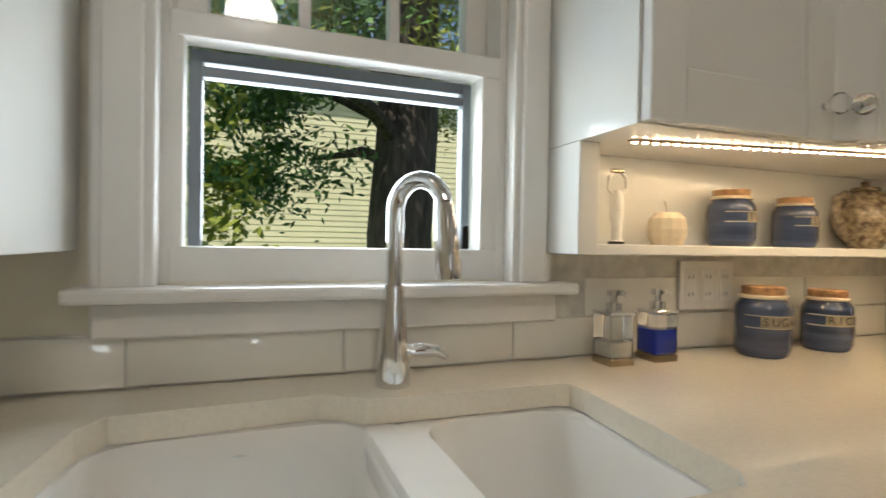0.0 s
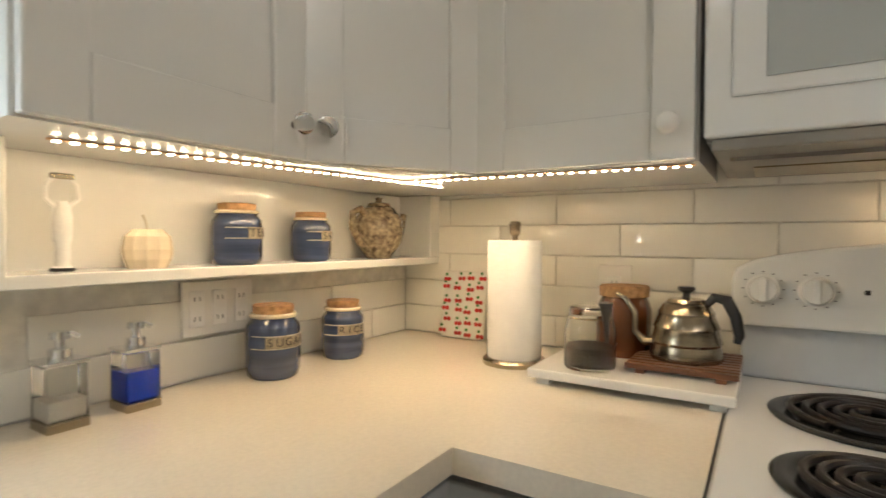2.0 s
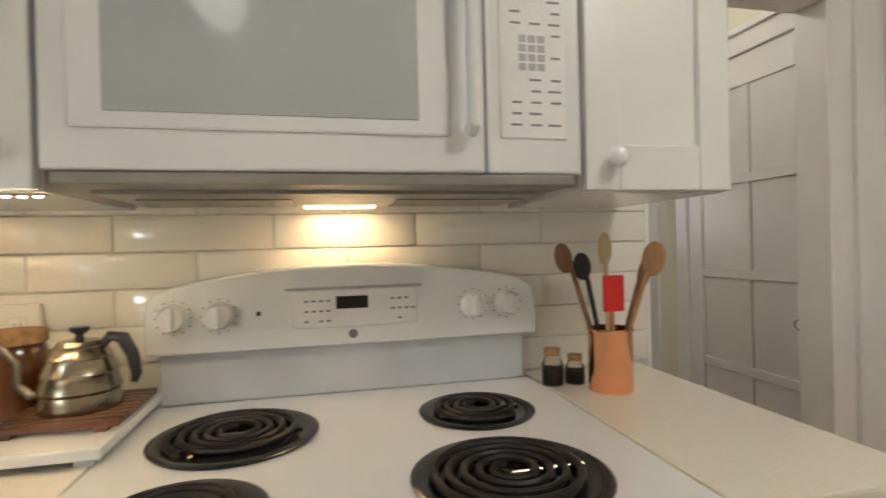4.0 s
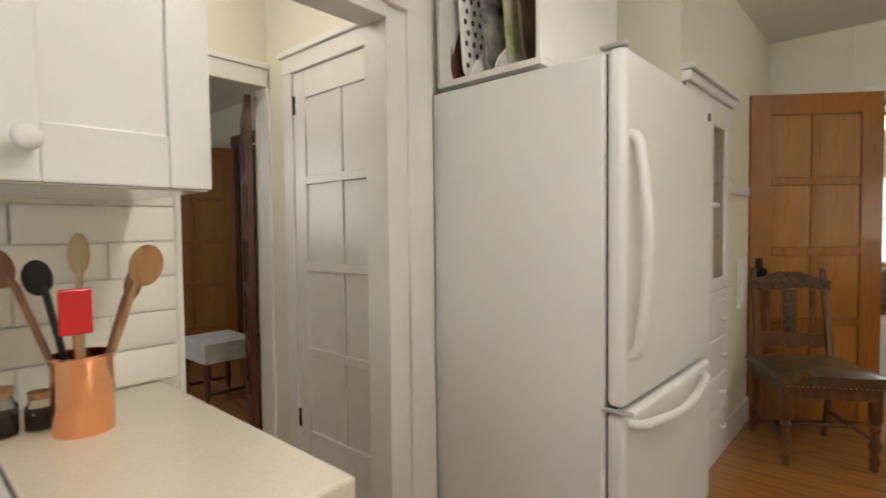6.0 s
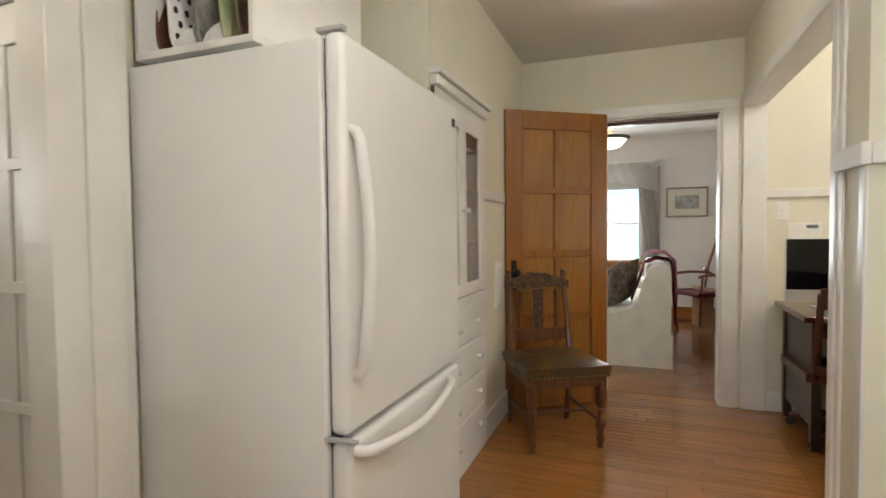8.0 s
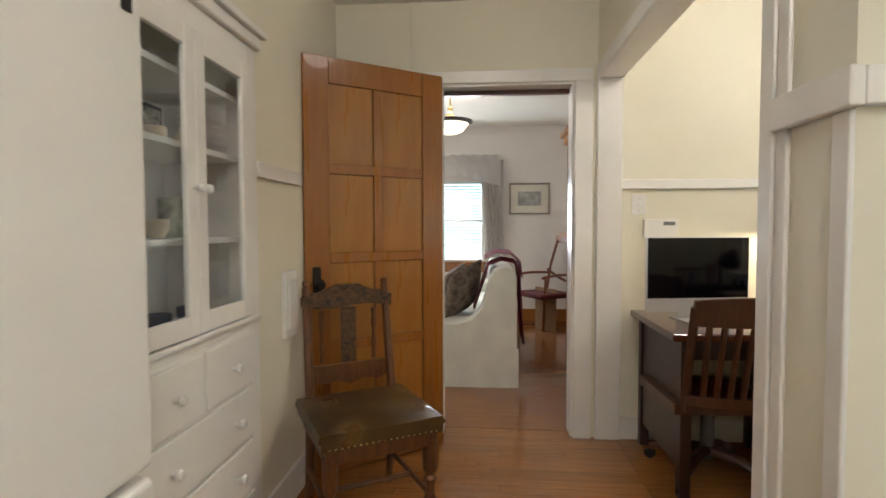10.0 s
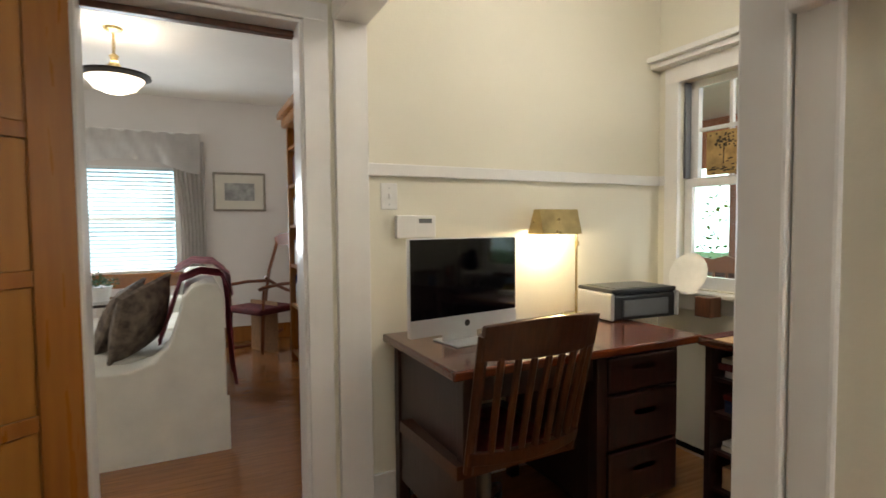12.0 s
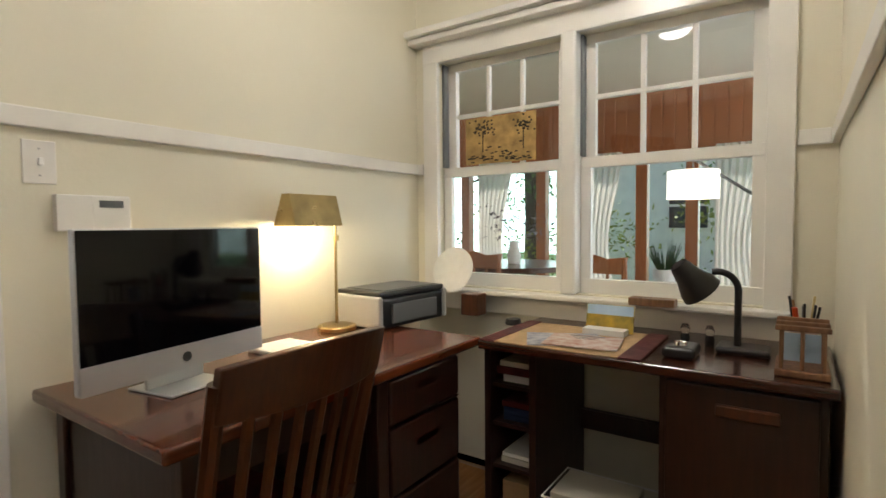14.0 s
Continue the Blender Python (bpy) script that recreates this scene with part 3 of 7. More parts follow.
def basin(parent, x0, x1, y0, y1, z0, z1, r=0.06):
    """A rounded open bowl with thickness."""
    def ring(x0, x1, y0, y1, r, z, bm):
        pts = []
        for cx, cy, a in ((x1 - r, y1 - r, 0), (x0 + r, y1 - r, 90), (x0 + r, y0 + r, 180), (x1 - r, y0 + r, 270)):
            pts += [(cx + r * math.cos(radians(a + q * 18)), cy + r * math.sin(radians(a + q * 18))) for q in range(6)]
        return [bm.verts.new((x, y, z)) for x, y in pts]
    bm = bmesh.new()
    g = 0.045
    rs = [ring(x0 - g, x1 + g, y0 - g, y1 + g, r + g, z1, bm), ring(x0, x1, y0, y1, r, z1, bm), ring(x0 + .004, x1 - .004, y0 + .004, y1 - .004, r, z1 - .012, bm),
          ring(x0 + .02, x1 - .02, y0 + .02, y1 - .02, r, z0 + .03, bm), ring(x0 + .045, x1 - .045, y0 + .045, y1 - .045, r * .8, z0, bm)]
    for a, b in zip(rs, rs[1:]):
        for i in range(len(a)):
            j = (i + 1) % len(a)
            bm.faces.new((a[i], a[j], b[j], b[i]))
    bm.faces.new(rs[-1])
    bmesh.ops.recalc_face_normals(bm, faces=bm.faces[:])
    return part("basin", bm, SINK, parent, smooth=True)


sink = thing("kitchen_sink", (-1.34, -0.3, 0.66), "white enamel double-bowl undermount kitchen sink", "sink")
basin(sink, -1.665, -1.345, -0.475, -0.120, 0.68, 0.8795)
basin(sink, -1.275, -1.055, -0.475, -0.157, 0.70, 0.8785, 0.05)
part("divider", box(-1.352, -1.278, -0.52, -0.10, 0.70, 0.872, 0.012, 4), SINK, sink, smooth=True)
o = part("overflow_ring", tube([(-1.50 + .016 * math.cos(a / 16 * 6.283), -.124, .846 + .006 * math.sin(a / 16 * 6.283)) for a in range(16)], .002, 6, True), CHROME, sink)

# base cabinets
def base_cabinet(x0, x1, y0, y1, face, n):
    c = thing("base_cabinet", ((x0 + x1) / 2, (y0 + y1) / 2, 0), "grey painted base cabinet under the countertop", "cabinet", "base cabinets")
    part("body", box(x0, x1, y0, y1, 0.10, 0.66 if n == 0 else 0.878), BASECAB, c)
    part("plinth", box(x0 + .05, x1 - .05 if face != 'x' else x1, y0 + .05, y1, 0, 0.10), BLACK, c)
    cnt = max(1, n)
    for i in range(cnt):
        if face == 'y':
            w = (x1 - x0) / cnt
            d = part("door", box(x0 + i * w + .006, x0 + (i + 1) * w - .006, y0 - .02, y0 - .001, .13, .70, .003), BASECAB, c)
            part("drawer_front", box(x0 + i * w + .006, x0 + (i + 1) * w - .006, y0 - .02, y0 - .001, .715, .866, .003), BASECAB, c)
        else:
            w = (y1 - y0) / cnt
            part("door", box(x0 - .02, x0 - .001, y0 + i * w + .006, y0 + (i + 1) * w - .006, .13, .70, .003), BASECAB, c)
            part("drawer_front", box(x0 - .02, x0 - .001, y0 + i * w + .006, y0 + (i + 1) * w - .006, .715, .866, .003), BASECAB, c)


base_cabinet(-1.0, -0.635, -0.52, 0.0, 'y', 1)
base_cabinet(-1.68, -1.01, -0.52, 0.0, 'y', 0)
base_cabinet(-2.6, -1.69, -0.52, 0.0, 'y', 2)
base_cabinet(-0.625, 0.0, -0.81, -0.01, 'x', 1)
base_cabinet(-0.625, 0.0, -1.885, -1.605, 'x', 1)


# upper cabinets
def real_door(parent, w, h, m, knob_x, knob_mat):
    bm = bmesh.new()
    s = 0.062
    put(bm, 0, s, -.02, 0, 0, h, .003)
    put(bm, w - s, w, -.02, 0, 0, h, .003)
    put(bm, s, w - s, -.0195, 0, 0, s + .015, .003)
    put(bm, s, w - s, -.0195, 0, h - s, h, .003)
    put(bm, s - .002, w - s + .002, -.011, -.004, s, h - s)
    d = part("door", bm, CAB)
    d.parent = parent
    d.matrix_parent_inverse = parent.matrix_world.inverted()
    d.matrix_basis = m
    k = part("knob", lathe([(0, -.034), (.010, -.033), (.0155, -.028), (.017, -.021), (.013, -.014), (.007, -.008), (.006, 0), (0, 0)], 20), knob_mat, smooth=True)
    k.data.transform(pose(knob_x, -.02, .052, -90, 0, 0))
    k.parent = d
    return d


KNOBG = glass("clear_knob_glass", (0.95, 0.96, 0.96), 0.02)
KNOBW = mat("white_ceramic_knob", (0.84, 0.83, 0.80), 0.12, var=0.02, coat=0.5)
ZB, ZT = 1.292, 2.28
c = thing("wall_cabinet", (-0.8, -0.12, ZB), "white painted wall cabinet with clear glass knob over an open shelf", "cabinet", "wall cabinets")
part("body", box(-0.998, -0.628, -0.245, 0.0, ZB, ZT), CAB, c)
real_door(c, 0.366, ZT - ZB - .004, pose(-0.994, -0.246, ZB + .002), 0.34, KNOBG)
c = thing("corner_wall_cabinet", (-0.3, -0.2, ZB), "white painted diagonal corner wall cabinet with a clear knob", "cabinet", "wall cabinets")
part("body", prism([(-0.628, 0), (-0.628, -0.245), (-0.345, -0.415), (0, -0.415), (0, 0)], ZT - ZB, 'z', ZB), CAB, c)
real_door(c, 0.318, ZT - ZB - .004, pose(-0.622, -0.2495, ZB + .002, 0, 0, -31), 0.03, KNOBG)
c = thing("wall_cabinet", (-0.17, -0.6, ZB), "white painted wall cabinet with white knob beside the microwave", "cabinet", "wall cabinets")
part("body", box(-0.345, 0.0, -0.792, -0.415, ZB, ZT), CAB, c)
real_door(c, 0.37, ZT - ZB - .004, pose(-0.346, -0.418, ZB + .002, 0, 0, -90), 0.335, KNOBW)
c = thing("wall_cabinet", (-0.17, -1.72, ZB), "white painted narrow wall cabinet with a round white knob", "cabinet", "wall cabinets")
part("body", box(-0.345, 0.0, -1.848, -1.568, ZB, ZT), CAB, c)
real_door(c, 0.276, ZT - ZB - .004, pose(-0.346, -1.571, ZB + .002, 0, 0, -90), 0.045, KNOBW)
c = thing("wall_cabinet", (-2.1, -0.15, 1.105), "white painted wall cabinet reaching low beside the window", "cabinet", "wall cabinets")
part("body", box(-2.6, -1.705, -0.30, 0.0, 1.105, ZT, .002), CAB, c)
real_door(c, 0.44, ZT - 1.11, pose(-2.15, -0.301, 1.108), 0.03, KNOBW)
real_door(c, 0.44, ZT - 1.11, pose(-2.595, -0.301, 1.108), 0.41, KNOBW)
c = thing("cabinet_over_microwave", (-0.17, -1.18, 1.74), "white painted cabinet above the microwave", "cabinet", "wall cabinets")
part("body", box(-0.345, 0.0, -1.56, -0.80, 1.745, ZT), CAB, c)

nook = thing("open_shelf", (-0.49, -0.06, 1.105), "white painted open shelf box under the wall cabinets", "shelf")
part("bottom_board", box(-0.995, 0.0, -0.115, 0.0, 1.108, 1.126, .002), CAB, nook)
part("side_board", box(-0.998, -0.958, -0.1152, 0.0, 1.1085, 1.2915, .002), CAB, nook)
part("side_board", box(-0.045, 0.0, -0.1152, 0.0, 1.126, 1.2915, .002), CAB, nook)
part("back_board", box(-0.958, -0.045, -0.012, 0.0, 1.126, 1.2915), CAB, nook)

# led strips under the cabinets, each with its row of diodes
def led_strip(a, b, n, label):
    s = thing("led_strip", a, label, "led strip", "led strips")
    a, b = Vector(a), Vector(b)
    d = (b - a).normalized()
    side = Vector((-d.y, d.x, 0)) * .004
    bm = bmesh.new()
    vs = [bm.verts.new(p) for p in (a + side, b + side, b - side, a - side)]
    f = bm.faces.new(vs)
    r = bmesh.ops.extrude_face_region(bm, geom=[f])
    for v in r["geom"]:
        if isinstance(v, bmesh.types.BMVert):
            v.co.z += .002
    bmesh.ops.recalc_face_normals(bm, faces=bm.faces[:])
    part("tape", bm, CORK, s)
    bm = bmesh.new()
    for i in range(n):
        p = a + (b - a) * ((i + .5) / n)
        put(bm, p.x - .003, p.x + .003, p.y - .003, p.y + .003, p.z - .0022, p.z - .0002)
    part("diode_row", bm, LEDON, s, "glowing warm diodes")


led_strip((-0.93, -0.150, 1.289), (-0.24, -0.275, 1.289), 38, "strip of small warm lights under the wall cabinet")
led_strip((-0.36, -0.24, 1.2885), (-0.325, -0.785, 1.2885), 30, "strip of small warm lights beside the stove")
WARMLED = (1.0, 0.72, 0.42)
lamp("led_strip_light", 'AREA', pose(-0.585, -0.2125, 1.2862, 0, 0, -10.3), 1.05, WARMLED, 0.69, 0.006)
lamp("led_strip_light", 'AREA', pose(-0.3425, -0.5125, 1.2857, 0, 0, -86.3), 0.75, WARMLED, 0.54, 0.006)


# faucet
fa = thing("faucet", (-1.293, -0.085, 0.914), "tall chrome pull-down kitchen faucet with side lever", "faucet")
part("base", lathe([(0, .914), (.026, .914), (.026, .925), (.022, .97), (.0185, 1.02), (.0155, 1.06), (0, 1.06)], 28, -1.293, -.085), CHROME, fa, smooth=True)
dirv = Vector((0.62, -0.78, 0)).normalized()
pa = [Vector((-1.293, -.085, 1.05)), Vector((-1.293, -.085, 1.14))] + arc(Vector((-1.293, -.085, 1.170)) + dirv * .042, .042, 180, 12, 16, dirv, (0, 0, 1))
part("neck", tube(pa, [.0125] * len(pa), 16), CHROME, fa, smooth=True)
e0, e1 = pa[-1], pa[-1] + dirv * .010 + Vector((0, 0, -.105))
part("spray_head", tube([e0, e0 + (e1 - e0) * .3, e0 + (e1 - e0) * .85, e1], [.014, .0165, .0185, .0165], 18), CHROME, fa, smooth=True)
part("spray_button", box(-.005, .005, -.003, .003, -.016, .016, .002), BLACK, fa).data.transform(Matrix.Translation((e0 + e1) / 2 + dirv * .016 + Vector((.012, 0, .005))))
part("lever", tube([(-1.275, -.085, .962), (-1.25, -.088, .964), (-1.225, -.092, .962), (-1.213, -.094, .951)], [.011, .012, .009, .004], 14), CHROME, fa, smooth=True)


# counter things
def dispenser(x, y, liquid, fill, h, label):
    d = thing("soap_dispenser", (x, y, .914), label, "soap dispenser", "soap dispensers")
    w = .026
    part("foot", box(x - w, x + w, y - w, y + w, .914, .928, .002), STEEL, d, "brushed steel foot")
    part("bottle", box(x - w + .001, x + w - .001, y - w + .001, y + w - .001, .9285, .914 + h, .003), CLEAR, d, "clear plastic bottle")
    part("liquid", box(x - w + .004, x + w - .004, y - w + .004, y + w - .004, .930, .930 + fill, .002), liquid, d)
    part("cap", box(x - w, x + w, y - w, y + w, .9145 + h, .920 + h, .001), CHROME, d)
    part("pump", lathe([(0, .92 + h), (.014, .92 + h), (.014, .934 + h), (.006, .936 + h), (.006, .946 + h), (.012, .947 + h), (.012, .957 + h), (0, .957 + h)], 18, x, y), CHROME, d, smooth=True)
    part("spout", tube([(x, y, .952 + h), (x + .012, y - .006, .953 + h), (x + .019, y - .010, .948 + h)], .0035, 8), CHROME, d, smooth=True)


dispenser(-.885, -.066, WHITELIQ, .026, .088, "clear square dispenser of white soap with chrome pump")
dispenser(-.785, -.064, BLUELIQ, .043, .088, "clear square dispenser of blue soap with chrome pump")


def canister(x, y, z, r, h, text, label, rz):
    c = thing("canister", (x, y, z), label, "canister", "blue stoneware canisters")
    prof = [(0, 0), (.86, 0), (.95, .03), (1, .12), (1, .62), (.97, .72), (.82, .80), (.78, .83), (0, .83)]
    part("jar", lathe([(p * r, z + q * h) for p, q in prof], 36, x, y), BLUEGLAZE, c, smooth=True)
    part("rim", lathe([(.7 * r, z + .825 * h), (.86 * r, z + .83 * h), (.88 * r, z + .86 * h), (.84 * r, z + .885 * h), (.7 * r, z + .885 * h)], 32, x, y), CREAMGLAZE, c, "cream glazed rim", True)
    part("lid", lathe([(0, z + .886 * h), (.74 * r, z + .886 * h), (.76 * r, z + .99 * h), (.73 * r, z + h), (0, z + h)], 32, x, y), CORK, c, "cork lid", True)
    m = pose(x, y, z, 0, 0, rz)
    for zz in (.60, .43):
        part("band", tube([(x + r * 1.004 * math.cos(radians(rz - 90 + a)), y + r * 1.004 * math.sin(radians(rz - 90 + a)), z + zz * h) for a in range(-80, 81, 10)], .0009, 6), WHITEINK, c)
    n = len(text)
    for i, ch in enumerate(text):
        a = rz + (i - (n - 1) / 2) * 19
        q = (Matrix.Translation((x, y, z + .515 * h)) @ pose(0, 0, 0, 0, 0, a) @ pose(0, -r - .0012, 0, 90, 0, 0))
        back = part("letter_tile", box(-.0085, .0085, -.0105, .0105, -.0009, .0002), LETTERBACK, c)
        back.data.transform(q)
        words("letter", ch, .021, BLACKINK, c, q @ pose(0, 0, .0004))
    return c


canister(-.545, -.088, .914, .050, .135, "SUGAR", "blue stoneware canister lettered SUGAR with cork lid", -8)
canister(-.352, -.085, .914, .047, .125, "RICE", "blue stoneware canister lettered RICE with cork lid", -20)
canister(-.605, -.062, 1.126, .044, .110, "TEA", "blue stoneware canister lettered TEA on the shelf", 18)
canister(-.425, -.062, 1.126, .042, .103, "SALT", "blue stoneware canister lettered SALT on the shelf", 26)

po = thing("teapot", (-.2, -.062, 1.126), "brown speckled glazed teapot on the open shelf", "teapot")
part("body", lathe([(0, 1.126), (.03, 1.126), (.036, 1.135), (.058, 1.165), (.064, 1.19), (.058, 1.225), (.038, 1.25), (.03, 1.254), (0, 1.254)], 30, -.2, -.062), SPECKLE, po, smooth=True)
part("lid", lathe([(0, 1.2545), (.03, 1.2545), (.026, 1.262), (.008, 1.266), (.009, 1.275), (0, 1.278)], 24, -.2, -.062), SPECKLE, po, smooth=True)
part("spout", tube([(-.155, -.062, 1.165), (-.125, -.062, 1.18), (-.108, -.062, 1.205), (-.095, -.062, 1.238)], [.02, .015, .012, .009], 12), SPECKLE, po, smooth=True)
part("handle", tube([(-.242, -.062, 1.225), (-.268, -.062, 1.245), (-.295, -.062, 1.235), (-.295, -.062, 1.20), (-.27, -.062, 1.165), (-.247, -.062, 1.155)], .009, 10), SPECKLE, po, smooth=True)
ap = thing("apple_figurine", (-.765, -.062, 1.126), "cream ceramic apple-shaped jar with a stalk", "figurine")
part("body", lathe([(0, 1.126), (.028, 1.126), (.034, 1.14), (.036, 1.155), (.033, 1.175), (.022, 1.186), (.008, 1.183), (0, 1.181)], 12, -.765, -.062), CREAMGLAZE, ap)
part("stalk", tube([(-.765, -.062, 1.181), (-.767, -.062, 1.195), (-.772, -.062, 1.208)], .0016, 6), WHITEINK, ap)
bo = thing("bottle_opener", (-.88, -.062, 1.126), "white and steel corkscrew standing on the shelf", "corkscrew")
part("stem", lathe([(0, 1.126), (.013, 1.126), (.013, 1.131), (.009, 1.133), (.009, 1.165), (.011, 1.168), (.012, 1.20), (.009, 1.215), (.006, 1.222), (0, 1.222)], 18, -.88, -.062), PAPER, bo, smooth=True)
part("foot", lathe([(0, 1.1262), (.0145, 1.1262), (.0145, 1.131), (0, 1.131)], 18, -.88, -.062), BLACK, bo)
part("arm", tube([(-.886, -.062, 1.212), (-.900, -.062, 1.225), (-.898, -.062, 1.245), (-.888, -.062, 1.255)], .0028, 8), PAPER, bo)
part("arm", tube([(-.874, -.062, 1.212), (-.860, -.062, 1.225), (-.862, -.062, 1.245), (-.872, -.062, 1.255)], .0028, 8), PAPER, bo)
part("head", box(-.894, -.866, -.066, -.058, 1.252, 1.260, .002), STEEL, bo)


def outlet(at, w, h, cells, rz, label, name="wall_outlet", cat="outlet"):
    o = thing(name, at, label, cat, rz=rz)
    part("plate", box(-w / 2, w / 2, -.006, 0, -h / 2, h / 2, .002), TRIM, o).matrix_parent_inverse = Matrix()
    for i in range(cells):
        x = (i - (cells - 1) / 2) * .046
        q = part("socket", box(x - .015, x + .015, -.008, -.005, -.033, .033, .002), PAPER, o)
        q.matrix_parent_inverse = Matrix()
        for z in (-.018, .018):
            for dx in (-.005, .005):
                s = part("slot", box(x + dx - .001, x + dx + .001, -.0085, -.0078, z - .004, z + .004), INK, q)
                s.matrix_parent_inverse = Matrix()
    return o


outlet((-.605, -.0045, 1.045), .145, .10, 3, 0, "white three-gang wall outlet plate on the tiles")
outlet((-.0045, -.59, 1.06), .075, .115, 1, 90, "white single wall outlet on the tiles").rotation_euler = (0, 0, radians(-90))

# cherry board
cb = thing("cherry_cutting_board", (-.03, -.2, .914), "white glass cutting board printed with red cherries", "cutting board")
bd = part("board", box(-.006, 0, -.27, -.145, 0, .176, .002), mat("white_board_glass", (0.82, 0.80, 0.74), .1, coat=.5), cb)
tilt = pose(-.034, 0, .915, 0, 10, 0)
bd.data.transform(tilt)
rnd = random.Random(4)
bmr, bmg = bmesh.new(), bmesh.new()
for i in range(6):
    for j in range(4):
        y, z = -.258 + j * .034 + rnd.uniform(-.008, .008), .014 + i * .029 + rnd.uniform(-.006, .006)
        for dy in (-.0055, .0055):
            join(bmr, lathe([(.0058, 0), (.0058, .0006), (0, .0009)], 10), tilt @ pose(-.0062, y + dy, z, 0, -90, 0))
        join(bmg, lathe([(.0045, 0), (.0045, .0006), (0, .0007)], 6), tilt @ pose(-.0062, y + .004, z + .013, 0, -90, 0))
part("cherry_print", bmr, CHERRY, cb, "red cherry print")
part("leaf_print", bmg, LEAFPRINT, cb, "green leaf print")

tw = thing("paper_towel_holder", (-.2, -.43, .914), "white paper towel roll on a steel stand", "paper towels")
part("base", lathe([(0, .914), (.066, .914), (.067, .922), (.062, .927), (0, .927)], 36, -.2, -.43), STEEL, tw, smooth=True)
part("roll", lathe([(.012, .928), (.0555, .928), (.0565, .935), (.0565, 1.168), (.055, 1.172), (.014, 1.172), (.012, 1.168)], 40, -.2, -.43), PAPER, tw, smooth=True)
part("finial", lathe([(0, 1.16), (.006, 1.16), (.006, 1.18), (.011, 1.186), (.012, 1.208), (.009, 1.212), (0, 1.212)], 20, -.2, -.43), STEEL, tw, smooth=True)

tr = thing("serving_board", (-.2, -.67, .914), "white raised serving board on the counter", "tray")
part("board", box(-.335, -.05, -.845, -.515, .925, .942, .003), CAB, tr)
for x, y in ((-.31, -.54), (-.31, -.82), (-.08, -.54), (-.08, -.82)):
    part("foot", box(x - .012, x + .012, y - .012, y + .012, .914, .925), CAB, tr)
tv = thing("trivet", (-.18, -.75, .942), "dark slatted wooden trivet under the kettle", "trivet")
for i in range(9):
    part("slat", box(-.265 + i * .0215, -.250 + i * .0215, -.845, -.67, .949, .958, .001), TRIVET, tv)
for y in (-.82, -.695):
    part("crossbar", box(-.265, -.08, y - .008, y + .008, .942, .949), TRIVET, tv)
kt = thing("kettle", (-.17, -.757, .958), "brushed steel gooseneck pour-over kettle with black handle", "kettle")
part("body", lathe([(0, .958), (.060, .958), (.062, .966), (.057, .985), (.060, .99), (.054, 1.012), (.056, 1.017), (.047, 1.038), (.048, 1.042), (.040, 1.056), (.034, 1.06), (0, 1.06)], 36, -.17, -.757), STEEL, kt, smooth=True)
part("lid", lathe([(0, 1.0605), (.034, 1.0605), (.030, 1.067), (.008, 1.069), (0, 1.069)], 28, -.17, -.757), STEEL, kt, smooth=True)
part("lid_knob", lathe([(0, 1.069), (.007, 1.069), (.006, 1.077), (.015, 1.084), (.014, 1.089), (0, 1.089)], 20, -.17, -.757), BLACK, kt, smooth=True)
part("spout", tube([(-.17, -.705, .985), (-.17, -.685, .982), (-.172, -.668, 1.0), (-.172, -.668, 1.035), (-.174, -.650, 1.062), (-.174, -.634, 1.07)], [.009, .008, .006, .0055, .005, .0045], 10), STEEL, kt, smooth=True)
part("handle", tube([(-.17, -.785, 1.052), (-.17, -.802, 1.072), (-.172, -.822, 1.068), (-.174, -.836, 1.04), (-.176, -.842, 1.008), (-.176, -.838, .995)], [.006, .009, .011, .010, .009, .006], 10), BLACK, kt, smooth=True)
jr = thing("storage_jar", (-.27, -.61, .942), "clear glass clamp jar half full of ground coffee", "jar")
part("glass_body", lathe([(0, .943), (.044, .943), (.046, .95), (.046, 1.01), (.040, 1.03), (.037, 1.04), (.036, 1.04), (.037, 1.03), (.043, 1.01), (.043, .95), (.041, .947), (0, .947)], 32, -.27, -.61), CLEAR, jr, smooth=True)
part("coffee", lathe([(0, .948), (.041, .948), (.0425, .953), (.0425, .982), (0, .986)], 28, -.27, -.61), COFFEE, jr)
part("lid", lathe([(0, 1.0405), (.038, 1.0405), (.038, 1.05), (.034, 1.054), (0, 1.055)], 30, -.27, -.61), CLEAR, jr, "clear glass lid", True)
part("clamp", tube([(-.27 + .039 * math.cos(a / 24 * 6.283), -.61 + .039 * math.sin(a / 24 * 6.283), 1.034) for a in range(24)], .002, 6, True), STEEL, jr)
part("scoop", tube([(-.30, -.645, 1.065), (-.298, -.646, 1.03), (-.296, -.647, .995)], [.013, .005, .004], 10), BLACK, jr, "black scoop hung on the clamp", True)
am = thing("storage_jar", (-.115, -.635, .942), "amber glazed storage jar with a cork lid", "jar")
part("body", lathe([(0, .9425), (.05, .9425), (.053, .95), (.053, 1.035), (.047, 1.052), (.043, 1.06), (0, 1.06)], 34, -.115, -.635), AMBER, am, smooth=True)
part("lid", lathe([(0, 1.0605), (.048, 1.0605), (.049, 1.079), (.046, 1.082), (0, 1.082)], 30, -.115, -.635), CORK, am, "cork lid", True)


